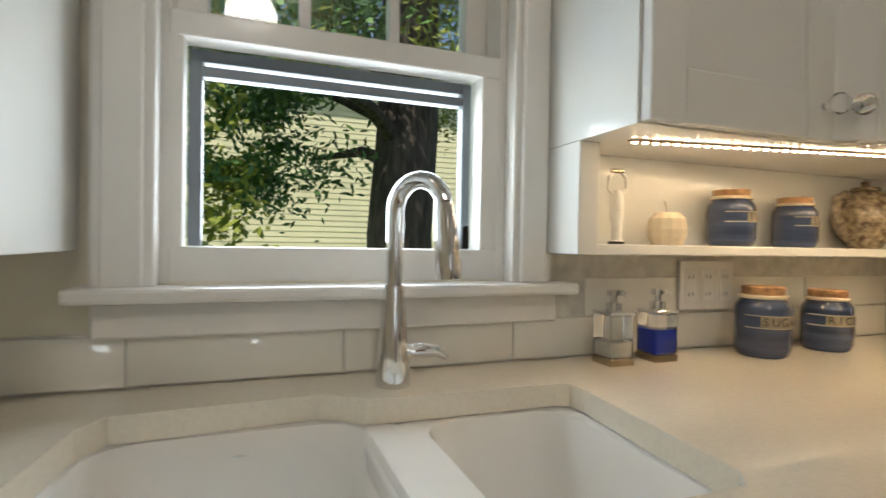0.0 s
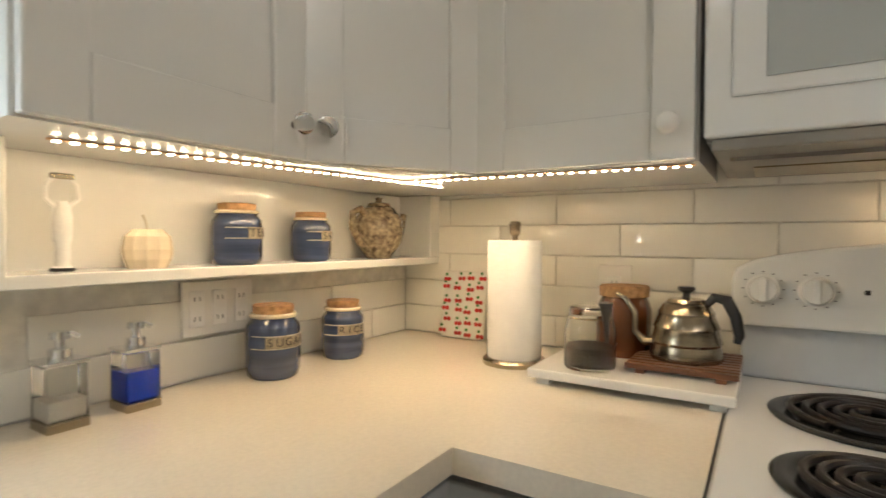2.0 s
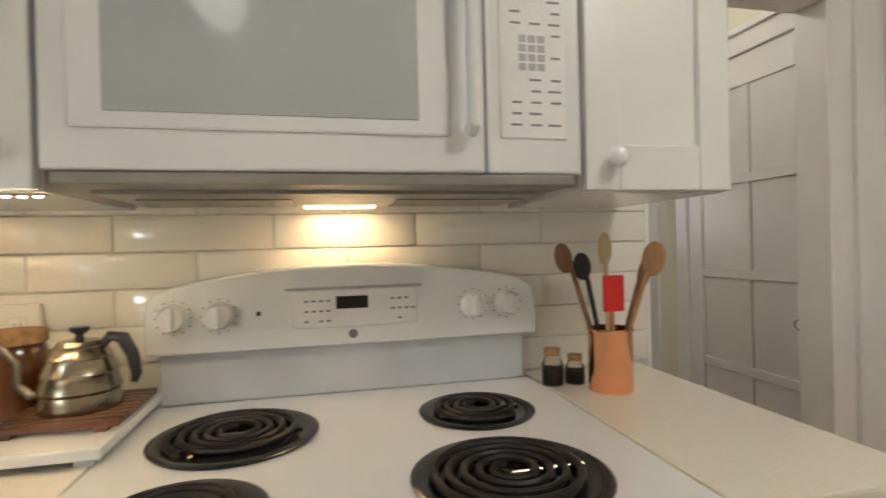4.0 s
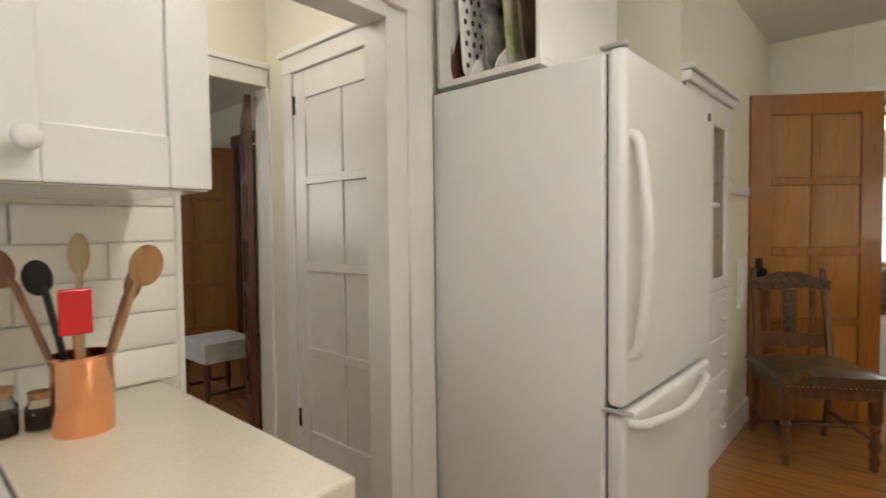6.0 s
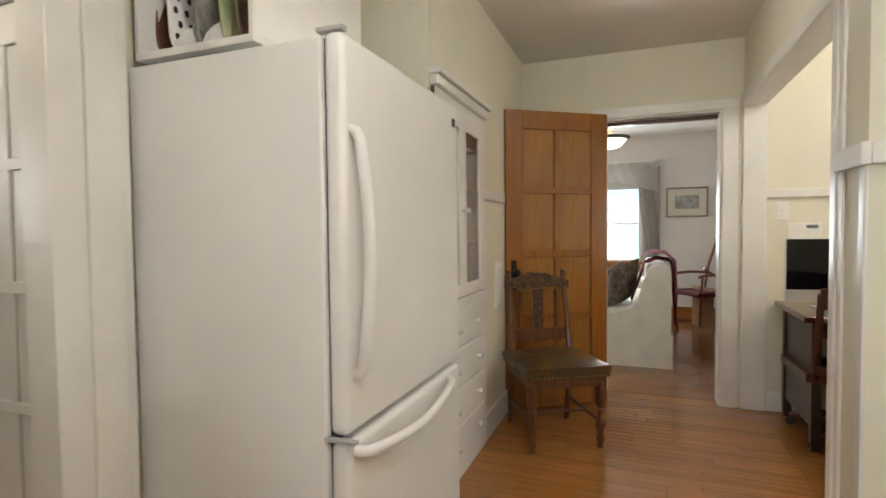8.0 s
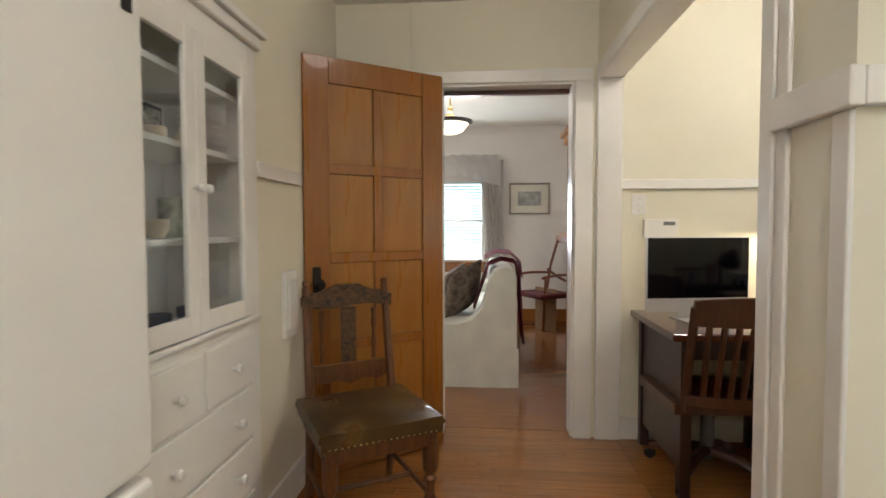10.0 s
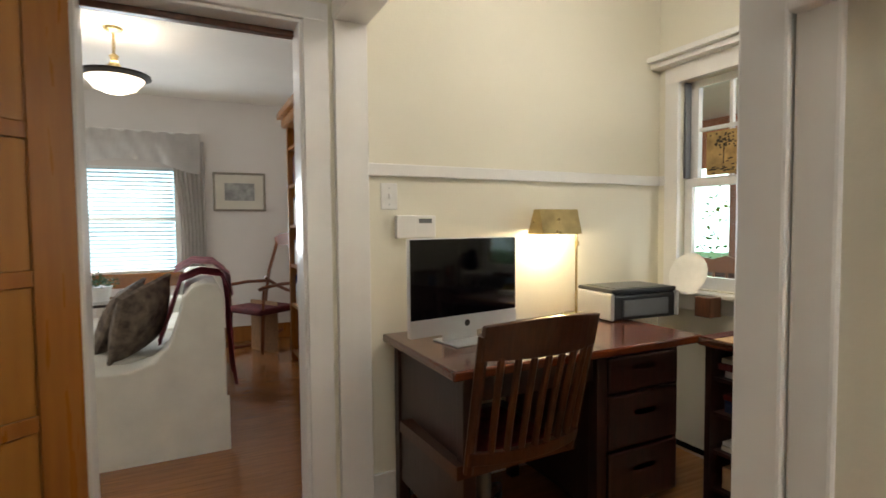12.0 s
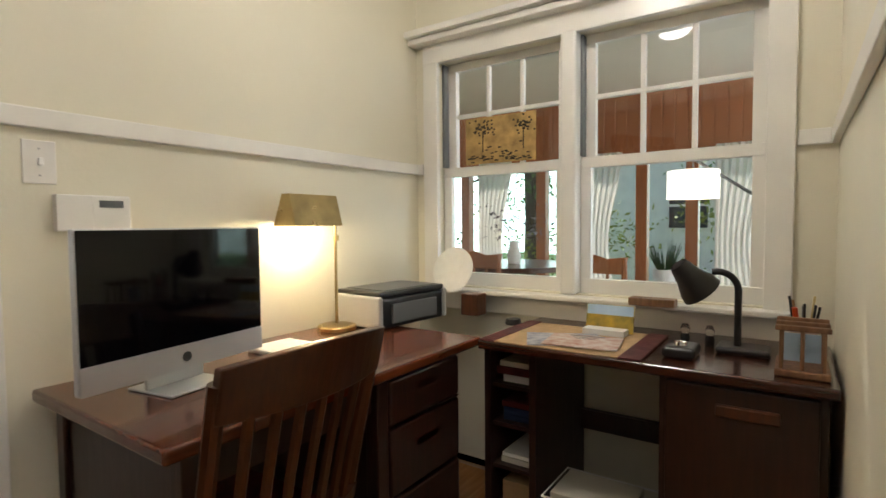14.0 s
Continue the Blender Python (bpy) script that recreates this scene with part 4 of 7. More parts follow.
# stove
st = thing("electric_stove", (-.35, -1.2, 0), "white enamel electric coil stove with four burners", "stove")
SY0, SY1 = -1.592, -.828
part("body", box(-.64, -.03, SY0 + .004, SY1 - .004, .0, .885, .004), ENAMEL, st)
part("oven_door", box(-.675, -.641, SY0 + .012, SY1 - .012, .20, .80, .006), ENAMEL, st)
part("cooktop", put(box(-.668, -.03, SY0, SY1, .886, .912, .008, 3), -.66, -.07, SY0 + .006, SY1 - .006, .912, .9155), ENAMEL, st)
part("riser", box(-.055, -.012, SY0 + .012, SY1 - .012, .912, 1.022, .006), mat("pale_grey_enamel", (.60, .63, .66), .16, coat=.4), st, "pale grey lower back panel")
ol = [(SY1 + .004, 1.015), (SY1 + .004, 1.10), (SY1 - .004, 1.122), (SY1 - .03, 1.138)]
ol += [(SY1 - .03 - (SY1 - SY0 - .06) * k / 16, 1.138 + .040 * math.sin(math.pi * k / 16) ** .8) for k in range(1, 16)]
ol += [(SY0 + .03, 1.138), (SY0 + .004, 1.122), (SY0 - .004, 1.10), (SY0 - .004, 1.015)]
console = part("console", prism(ol, .068, 'x', -.082, .006), ENAMEL, st)
part("control_panel", box(-.0845, -.0815, -1.335, -1.085, 1.052, 1.125, .003), PAPER, st, "light grey control panel")
part("panel_trim", box(-.0835, -.0815, -1.345, -1.075, 1.127, 1.133, .002), GREY, st)
part("clock_display", box(-.0855, -.0843, -1.235, -1.172, 1.088, 1.113, .001), DISPLAY, st, "dark clock display")
rnd = random.Random(8)
bm = bmesh.new()
for j in range(4):
    for k in range(3):
        for y0 in (-1.11, -1.28):
            if rnd.random() < .8:
                y = y0 - j * .014
                put(bm, -.0851, -.0844, y - .009, y - .001, 1.063 + k * .02, 1.067 + k * .02)
part("button_marks", bm, INK, st)
part("badge", lathe([(0, 0), (.009, 0), (.009, .002), (0, .002)], 20), DARKGREY, st, "small round badge").data.transform(pose(-.082, -1.205, 1.037, 0, -90, 0))
part("indicator", box(-.0835, -.0818, -1.03, -1.022, 1.082, 1.09), BLACK, st)
for y in (-.875, -.955, -1.455, -1.53):
    kb = part("burner_knob", lathe([(0, 0), (.026, 0), (.027, .004), (.023, .012), (.021, .024), (0, .025)], 28), ENAMEL, st, smooth=True)
    kb.data.transform(pose(-.082, y, 1.085, 0, -90, 0))
    g = part("grip", box(-.115, -.104, y - .006, y + .006, 1.064, 1.108, .003), ENAMEL, kb)
    g.parent = kb
    bm = bmesh.new()
    for a in range(0, 360, 30):
        put(bm, -.0828, -.0818, y + .032 * math.cos(radians(a)) - .002, y + .032 * math.cos(radians(a)) + .002, 1.085 + .032 * math.sin(radians(a)) - .001, 1.085 + .032 * math.sin(radians(a)) + .001)
    part("dial_marks", bm, INK, st)


def burner(x, y, r):
    b = part("drip_pan", lathe([(r + .020, .9158), (r + .022, .9195), (r + .014, .9225), (r + .002, .919), (r * .7, .9172), (0, .9168)], 48, x, y), PAN, st, "dark drip pan with bright rim", True)
    pts, turns = [], 4.4 if r > .09 else 3.6
    n = int(turns * 26)
    for i in range(n + 1):
        a = 2 * math.pi * turns * i / n
        q = .018 + (r - .022) * i / n
        pts.append((x + q * math.cos(a), y + q * math.sin(a), .9255))
    c = part("coil", tube(pts, .0052, 8), COIL, b, "black spiral heating coil", True)
    c.parent = b
    for a in (30, 150, 270):
        s = part("coil_support", tube([(x, y, .9205), (x + (r - .004) * math.cos(radians(a)), y + (r - .004) * math.sin(radians(a)), .9205)], .0025, 6), STEEL, b)
        s.parent = b


burner(-.265, -1.010, .105)
burner(-.255, -1.408, .080)
burner(-.515, -1.375, .105)
burner(-.525, -.985, .080)

# microwave
mw = thing("microwave", (-.18, -1.18, 1.31), "white over-range microwave with pale grey window and hood", "microwave")
MY0, MY1 = -1.556, -.800
part("body", box(-.335, 0, MY0, MY1, 1.318, 1.74, .004), ENAMEL, mw)
DY = -1.398
bm = bmesh.new()
put(bm, -.378, -.336, DY + .002, MY1, 1.318, 1.74, .006, 3)
part("door", bm, ENAMEL, mw)
part("window_frame", box(-.3815, -.377, -1.34, -.835, 1.372, 1.70, .004), ENAMEL, mw)
part("door_window", box(-.3835, -.3812, -1.292, -.876, 1.394, 1.69, .001), MWGLASS, mw, "pale grey glossy window")
part("control_panel", box(-.376, -.336, MY0, DY - .002, 1.318, 1.74, .005, 3), ENAMEL, mw)
part("handle", tube([(-.395, -1.368, 1.378), (-.411, -1.368, 1.385), (-.414, -1.368, 1.42), (-.414, -1.368, 1.66), (-.411, -1.368, 1.69), (-.392, -1.368, 1.70)], .011, 12), ENAMEL, mw, "white bar handle", True)
part("keypad_plate", box(-.3785, -.3758, -1.53, -1.42, 1.372, 1.66, .002), PAPER, mw)
bm = bmesh.new()
for i in range(4):
    for k in range(3):
        put(bm, -.3795, -.3784, -1.452 - k * .0155 - .012, -1.452 - k * .0155, 1.478 + i * .0145, 1.489 + i * .0145)
part("number_keys", bm, GREY, mw)
rnd = random.Random(3)
bm = bmesh.new()
for i in range(13):
    for k in range(3):
        if rnd.random() < .75 and not (5 <= i <= 8 and k < 2):
            put(bm, -.3795, -.3784, -1.433 - k * .033 - .022, -1.433 - k * .033 - rnd.uniform(0, .008), 1.392 + i * .0175, 1.395 + i * .0175)
part("key_labels", bm, INK, mw)
part("hood_underside", put(box(-.372, -.01, MY0 + .01, MY1 - .01, 1.300, 1.3175, .003), -.30, -.05, MY0 + .03, MY1 - .03, 1.294, 1.300), HOODGREY, mw)
part("grease_filter", box(-.22, -.08, -1.10, -.86, 1.2915, 1.294), STEEL, mw)
part("grease_filter", box(-.22, -.08, -1.52, -1.28, 1.2915, 1.294), STEEL, mw)
part("hood_lamp", box(-.085, -.035, -1.255, -1.115, 1.290, 1.2938, .001), HOODLAMP, mw, "warm lit hood lamp")
lamp("hood_light", 'AREA', look((-.062, -1.185, 1.286), (-.055, -1.185, 0)), .3, (1, .66, .36), .13, .045)

# utensil crock and spice jars
cr = thing("utensil_crock", (-.2, -1.705, .914), "polished copper crock of wooden spoons and a red spatula", "utensil crock")
part("crock", lathe([(0, .914), (.042, .914), (.043, .918), (.043, 1.03), (.046, 1.034), (.046, 1.038), (.042, 1.038), (.041, .925), (0, .925)], 36, -.2, -1.705), COPPER, cr, smooth=True)


def spoon(parent, dx, dy, h, material, w, label, bowl=.03):
    x, y = -.2 + dx * .4, -1.705 + dy * .4
    tx, ty = -.2 + dx, -1.705 + dy
    u = part("utensil", tube([(x - dx * .3, y - dy * .3, .93), (tx, ty, .914 + h - bowl * 2), (tx + dx * .15, ty + dy * .15, .914 + h - bowl * 1.3)], [.005, .0055, .006], 8), material, parent, label, True)
    b = bmesh.new()
    bmesh.ops.create_uvsphere(b, u_segments=14, v_segments=10, radius=1)
    b.transform(Matrix.Translation((tx + dx * .25, ty + dy * .25, .914 + h - bowl)) @ Matrix.Rotation(math.atan2(dy, max(.001, h)) * -1.0, 4, 'X') @ Matrix.Diagonal((.007, w, bowl, 1)))
    q = part("head", b, material, u, smooth=True)
    q.parent = u


spoon(cr, 0, .078, .295, SPOONDK, .019, "dark wooden spoon", .03)
spoon(cr, .012, .04, .275, BLACK, .02, "black nylon spoon", .028)
spoon(cr, .02, -.005, .315, mat("pale_maple", (.55, .42, .24), .5), .016, "pale wooden spoon", .034)
spoon(cr, -.01, -.075, .295, SPOON, .027, "large wooden spoon", .036)
spoon(cr, -.005, -.06, .26, SPOONDK, .014, "dark wooden spatula", .03)
u = part("utensil", tube([(-.215, -1.70, .93), (-.235, -1.69, 1.10)], .005, 8), SPOON, cr, "red silicone spatula on a wooden handle")
q = part("head", box(-.244, -.236, -1.712, -1.668, 1.075, 1.145, .003), REDSIL, u)
q.parent = u
for x, y, r, h, lab in ((-.13, -1.612, .022, .075, "small dark glass spice jar with cork"), (-.135, -1.66, .02, .06, "small round spice jar with cork stopper")):
    s = thing("spice_jar", (x, y, .914), lab, "spice jar", "spice jars")
    part("jar", lathe([(0, .914), (r, .914), (r * 1.02, .92), (r * 1.02, .914 + h * .6), (r * .7, .914 + h * .75), (r * .7, .914 + h * .82), (0, .914 + h * .82)], 22, x, y), CLEAR, s, smooth=True)
    part("spice", lathe([(0, .9165), (r * .93, .9165), (r * .93, .914 + h * .45), (0, .914 + h * .46)], 18, x, y), COFFEE, s)
    part("stopper", lathe([(0, .9142 + h * .82), (r * .75, .9142 + h * .82), (r * .8, .914 + h), (0, .914 + h)], 18, x, y), CORK, s)

# ---- hall and far room ----
hd = panel_door("door_hall", 0.70, 1.985, pose(1.052, -2.905, 0.004, 0, 0, 180), 2, 4, TRIM, TRIM, "white painted eight-panel hall door, closed", stile=.088, mid=.04, top=.13, bottom=.25)
kp = part("knob_plate", box(.625, .657, -.022, -.018, .77, .95, .004), IRON)
kp.parent = hd
kn = part("door_knob", lathe([(0, 0), (.008, 0), (.008, .02), (.02, .028), (.025, .04), (.02, .052), (0, .055)], 10), CLEAR, smooth=False)
kn.data.transform(pose(.641, -.022, .885, 90, 0, 0))
kn.parent = kp
for z in (.255, 1.785):
    h = part("hinge", box(-.014, .014, -.024, -.012, z, z + .09, .002), IRON)
    h.parent = hd

fd = panel_door("door_far_room", 0.80, 2.05, pose(3.845, -3.955, 0.004, 0, 0, 64), 2, 4, DOORWOOD, DOORPANEL, "honey-coloured fir eight-panel door standing open in the far room", stile=.11, mid=.045, bottom=.30)
k = part("door_knob", lathe([(0, 0), (.02, 0), (.022, .03), (.03, .045), (.02, .06), (0, .062)], 14), IRON)
k.data.transform(pose(.74, .02, .98, -90, 0, 0))
k.parent = fd
od = panel_door("door_open_far", 0.78, 1.96, pose(1.47, -2.87, 0.004, 0, 0, -25), 2, 5, DARKTRIM, DARKTRIM, "dark stained door standing open into the far room", stile=.1)
trim("trim_far_door", [(3.82, 3.93, -4.0, -3.978, 0, 2.08), (2.89, 3.0, -4.0, -3.978, 0, 2.08), (2.87, 3.95, -4.0, -3.972, 2.08, 2.19), (3.80, 3.82, -4.12, -4.0, 0, 2.06), (3.0, 3.02, -4.12, -4.0, 0, 2.06)], "dark wood casing of the far doorway", DARKTRIM)
trim("baseboard_far_room", [(4.582, 4.6, -3.99, -.1, 0, .16), (3.93, 4.582, -4.0, -3.984, 0, .16), (1.5, 2.89, -4.0, -3.984, 0, .16)], "dark wood baseboard of the far room", DARKTRIM)
rg = tagged(part("rug", box(2.04, 4.05, -3.05, -2.2, .001, .010, .003), RUG), "pale woven runner rug on the far room floor", "rug")

ot = thing("footstool", (2.43, -3.1, 0), "pale upholstered footstool with turned dark legs", "footstool")
bm = bmesh.new()
bmesh.ops.create_cube(bm, size=1)
bmesh.ops.subdivide_edges(bm, edges=bm.edges[:], cuts=5, use_grid_fill=True)
for v in bm.verts:
    v.co.z += .22 * (1 - (2 * v.co.x) ** 2) * (1 - (2 * v.co.y) ** 2) * (1 if v.co.z > .4 else 0)
bm.transform(Matrix.Translation((2.43, -3.1, .42)) @ Matrix.Diagonal((.42, .36, .13, 1)))
part("seat", bm, OTTFAB, ot, smooth=True)


def turned_leg(x, y, h, r, material, parent):
    pr = [(0, 0), (.5, 0), (.75, .02), (.55, .06), (.9, .12), (.55, .2), (.6, .3), (1, .42), (.6, .5), (.95, .58), (.65, .64), (1, .72), (1, 1), (0, 1)]
    return part("leg", lathe([(a * r, b * h) for a, b in pr], 14, x, y), material, parent, smooth=True)


for x in (2.26, 2.60):
    for y in (-3.25, -2.95):
        turned_leg(x, y, .36, .026, DARKTRIM, ot)
part("stretcher", tube([(2.26, -3.1, .14), (2.60, -3.1, .14)], .014, 10), DARKTRIM, ot)
for x in (2.26, 2.60):
    part("stretcher", tube([(x, -3.25, .14), (x, -2.95, .14)], .014, 10), DARKTRIM, ot)

# ---- fridge ----
fr = thing("refrigerator", (-.2, -3.4, 0), "white bottom-freezer refrigerator with curved bar handles", "refrigerator")
FY0, FY1 = -3.845, -2.945
part("body", box(-.505, .185, FY0, FY1, .03, 1.742, .006), FRIDGE, fr)
part("upper_door", box(-.570, -.512, FY0, FY1, .690, 1.752, .022, 5), FRIDGE, fr)
part("freezer_drawer", box(-.570, -.512, FY0, FY1, .075, .672, .022, 5), FRIDGE, fr)
part("gasket", box(-.513, -.504, FY0 + .02, FY1 - .02, .08, 1.74), DARKGREY, fr)
part("kick_plate", box(-.50, -.44, FY0 + .02, FY1 - .02, .0, .07), GREY, fr)
pts = [(-.562, -2.985, .845), (-.585, -2.985, .855)] + [(-.598 - .026 * math.sin(math.pi * k / 12), -2.985, .875 + .60 * k / 12) for k in range(13)] + [(-.585, -2.985, 1.495), (-.562, -2.985, 1.505)]
part("door_handle", tube(pts, [.015] + [.0175] * (len(pts) - 2) + [.015], 14), FRIDGE, fr, "white bowed bar handle", True)
pts = [(-.562, -2.985, .642), (-.588, -2.992, .640)] + [(-.600 - .022 * math.sin(math.pi * k / 12), -3.01 - .66 * k / 12, .636 - .028 * math.sin(math.pi * k / 12)) for k in range(13)] + [(-.588, -3.688, .640), (-.562, -3.695, .642)]
part("drawer_handle", tube(pts, .0155, 14), FRIDGE, fr, "white bowed bar handle", True)
part("badge", box(-.574, -.569, -3.80, -3.772, 1.655, 1.685), BLACK, fr, "small black badge")
part("hinge", box(-.57, -.49, FY1 - .03, FY1 - .004, 1.752, 1.766, .003), GREY, fr)
part("hinge", box(-.595, -.50, FY1 - .012, FY1 + .008, .676, .686, .002), GREY, fr)

cubby = thing("open_cubby", (-.07, -3.2, 1.77), "white open box shelf above the refrigerator", "shelf")
part("bottom_board", box(-.285, .165, -3.55, -2.955, 1.762, 1.785, .002), TRIM, cubby)
part("side_board", box(-.285, -.268, -3.55, -2.955, 1.785, 2.42, .002), TRIM, cubby)
part("side_board", box(.15, .167, -3.55, -2.955, 1.785, 2.42, .002), TRIM, cubby)
part("back_board", box(-.268, .15, -3.55, -3.535, 1.785, 2.42), TRIM, cubby)
part("top_board", box(-.287, .168, -3.55, -2.954, 2.42, 2.44), TRIM, cubby)


def tray_on_edge(x, lean, material, label, w=.36, h=.46, pips=None):
    t = thing("serving_tray", (x, -3.1, 1.786), label, "serving tray", "trays on edge")
    pts = []
    for cx, cz, a in ((w / 2 - .06, h - .06, 0), (-w / 2 + .06, h - .06, 90), (-w / 2 + .06, .06, 180), (w / 2 - .06, .06, 270)):
        pts += [(cx + .06 * math.cos(radians(a + 22.5 * q)), cz + .06 * math.sin(radians(a + 22.5 * q))) for q in range(5)]
    m = pose(x, -3.02 - w / 2, 1.794, 0, lean, 0) @ pose(0, 0, 0, 0, 0, 80)
    pl = part("plate", prism(pts, .006, 'y', -.003), material, t)
    pl.data.transform(m)
    rim = part("rim", tube([(p[0], 0, p[1]) for p in pts], .007, 8, True), material, t, smooth=True)
    rim.data.transform(m)
    if pips:
        rnd = random.Random(7)
        bm = bmesh.new()
        for u in range(9):
            for v in range(11):
                cx, cz = -w / 2 + .03 + u * (w - .06) / 8 + .012 * (v % 2), .02 + v * (h - .04) / 10
                ring = [(cx + .0085 * math.cos(q * 1.047 + .5), cz + .013 * math.sin(q * 1.047 + .5) + rnd.uniform(-.001, .001)) for q in range(6)]
                bm.faces.new([bm.verts.new((a, .0042, c)) for a, c in ring])
        bmesh.ops.recalc_face_normals(bm, faces=bm.faces[:])
        pp = part("print", bm, pips, t)
        pp.data.transform(m)


def divider(x):
    pts = [(-3.53, .002), (-2.962, .002), (-2.975, .03), (-2.995, .055), (-3.03, .085), (-3.06, .13), (-3.075, .19), (-3.085, .26), (-3.12, .31), (-3.16, .35), (-3.18, .42), (-3.18, .625), (-3.53, .625)]
    part("divider", prism([(a, 1.785 + b) for a, b in pts], .009, 'x', x), TRIM, cubby)


divider(.005)
divider(-.105)
tray_on_edge(.115, 4, TRAYDARK, "dark brown oval tray standing on edge")
tray_on_edge(.055, 4, PAPER, "white tray with black printed spots on edge", pips=BLACK)
tray_on_edge(-.055, 5, mat("black_floral_tray", (.02, .02, .022), .3, var=.1, scale=14, color2=(.5, .48, .42)), "black tray with pale printed flowers on edge", .38, .44)
tray_on_edge(-.15, 5, mat("cream_tray", (.66, .60, .42), .4, var=.15, scale=16, color2=(.2, .28, .1)), "cream tray with printed leaves on edge", .34, .36)
tray_on_edge(-.215, 6, PLAID, "brown plaid tray standing on edge", .36, .48)

# ---- built-in china cabinet ----
hu = thing("china_cabinet", (HX, -4.3, 0), "white built-in china cabinet with glazed doors over drawers", "cabinet")
bm = bmesh.new()
A0, A1 = -4.61, -3.872
put(bm, HX - .018, HX + .004, A0 - .02, A0 + .055, 0, 1.86, .003)
put(bm, HX - .018, HX + .004, A1 - .035, A1, 0, 1.86, .003)
put(bm, HX - .0175, HX + .004, A0, A1, 1.79, 1.86, .003)
put(bm, HX - .0175, HX + .004, A0, A1, .855, .90, .003)
put(bm, HX - .03, HX, A0 - .02, A1, .882, .900, .004)
put(bm, HX - .0165, HX + .004, A0, A1, 0, .10, .003)
part("face_frame", bm, TRIM, hu)
bm = put(box(HX - .055, HX + .01, A0 - .05, A1 + .02, 1.905, 1.93, .005), HX - .038, HX + .01, A0 - .035, A1 + .01, 1.86, 1.905, .008)
part("crown", bm, TRIM, hu)
bm = bmesh.new()
put(bm, HX + .32, HX + .335, A0, A1, 0, 1.85)
put(bm, HX, HX + .33, A0, A0 + .012, 0, 1.85)
put(bm, HX, HX + .33, A1 - .012, A1, 0, 1.85)
put(bm, HX + .004, HX + .33, A0, A1, .865, .885)
put(bm, HX - .014, HX + .003, A0 + .02, A1 - .02, .08, .855)
part("carcass", bm, TRIM, hu)
for z in (1.165, 1.45, 1.66):
    part("shelf", box(HX + .03, HX + .32, A0 + .013, A1 - .013, z, z + .018), TRIM, hu)
mid = -4.215
for a, b, kx in ((A0 + .058, mid - .002, mid - .02), (mid + .002, A1 - .038, mid + .02)):
    bm = bmesh.new()
    put(bm, HX - .028, HX - .008, a, a + .05, 0.905, 1.785, .003)
    put(bm, HX - .028, HX - .008, b - .05, b, 0.905, 1.785, .003)
    put(bm, HX - .0275, HX - .008, a + .05, b - .05, .905, .965, .003)
    put(bm, HX - .0275, HX - .008, a + .05, b - .05, 1.725, 1.785, .003)
    d = part("glazed_door", bm, TRIM, hu)
    g = part("pane", box(HX - .02, HX - .016, a + .048, b - .048, .96, 1.73), PANE, d)
    g.parent = d
    g.visible_shadow = False
    k = part("knob", lathe([(0, .034), (.011, .032), (.014, .022), (.007, .012), (.006, 0), (0, 0)], 16), KNOBW, smooth=True)
    k.data.transform(pose(HX - .028, kx, 1.33, 0, -90, 0))
    k.parent = d
z = .12
for zz, hh, n in ((.665, .18, 2), (.472, .18, 1), (.285, .175, 1), (.11, .165, 1)):
    w = (A1 - .04 - A0 - .06) / n
    for i in range(n):
        y0 = A0 + .058 + i * w
        d = part("drawer_front", box(HX - .030, HX - .016, y0 + .004, y0 + w - .004, zz, zz + hh, .005), TRIM, hu)
        for yy in ((y0 + w / 2,) if n == 2 else (y0 + w * .22, y0 + w * .78)):
            k = part("knob", lathe([(0, .034), (.013, .032), (.016, .022), (.008, .012), (.007, 0), (0, 0)], 16), KNOBW, smooth=True)
            k.data.transform(pose(HX - .030, yy, zz + hh / 2, 0, -90, 0))
            k.parent = d
rnd = random.Random(11)
for i, (zz, col) in enumerate(((1.183, CREAMGLAZE), (.885, BLUEGLAZE), (1.468, CREAMGLAZE))):
    for j in range(3):
        y = A0 + .13 + j * .17
        r = rnd.uniform(.03, .05)
        d = tagged(part("dish", lathe([(0, zz + .001), (r * .6, zz + .001), (r, zz + .03), (r, zz + .06), (r * .9, zz + .06), (r * .5, zz + .008), (0, zz + .008)], 22, HX + .17, y), col, smooth=True), "small glazed bowl on the cabinet shelf", "bowl", "bowls in the china cabinet")
f = thing("framed_picture", (HX + .25, -4.5, 1.468), "small framed picture leaning in the china cabinet", "picture")
part("frame", box(HX + .26, HX + .275, -4.50, -4.37, 1.4685, 1.63, .003), BLACK, f)
part("print", box(HX + .257, HX + .2605, -4.485, -4.385, 1.485, 1.615), FLEUR, f)
tn = tagged(part("tin", lathe([(0, 1.183), (.04, 1.183), (.04, 1.31), (.038, 1.315), (0, 1.315)], 26, HX + .2, -4.44), mat("printed_tin", (.42, .42, .36), .3, .3, var=.4, scale=30, color2=(.08, .12, .06))), "printed round tin in the china cabinet", "tin")

# telephone niche beside the door
tp = thing("wall_telephone", (HX, -4.95, .9), "small white wall fitting beside the wooden door", "wall fitting")
part("plate", box(HX - .02, HX, -5.02, -4.89, .74, 1.03, .004), TRIM, tp)
part("cover", box(HX - .03, HX - .02, -5.0, -4.91, .78, .99, .003), TRIM, tp)

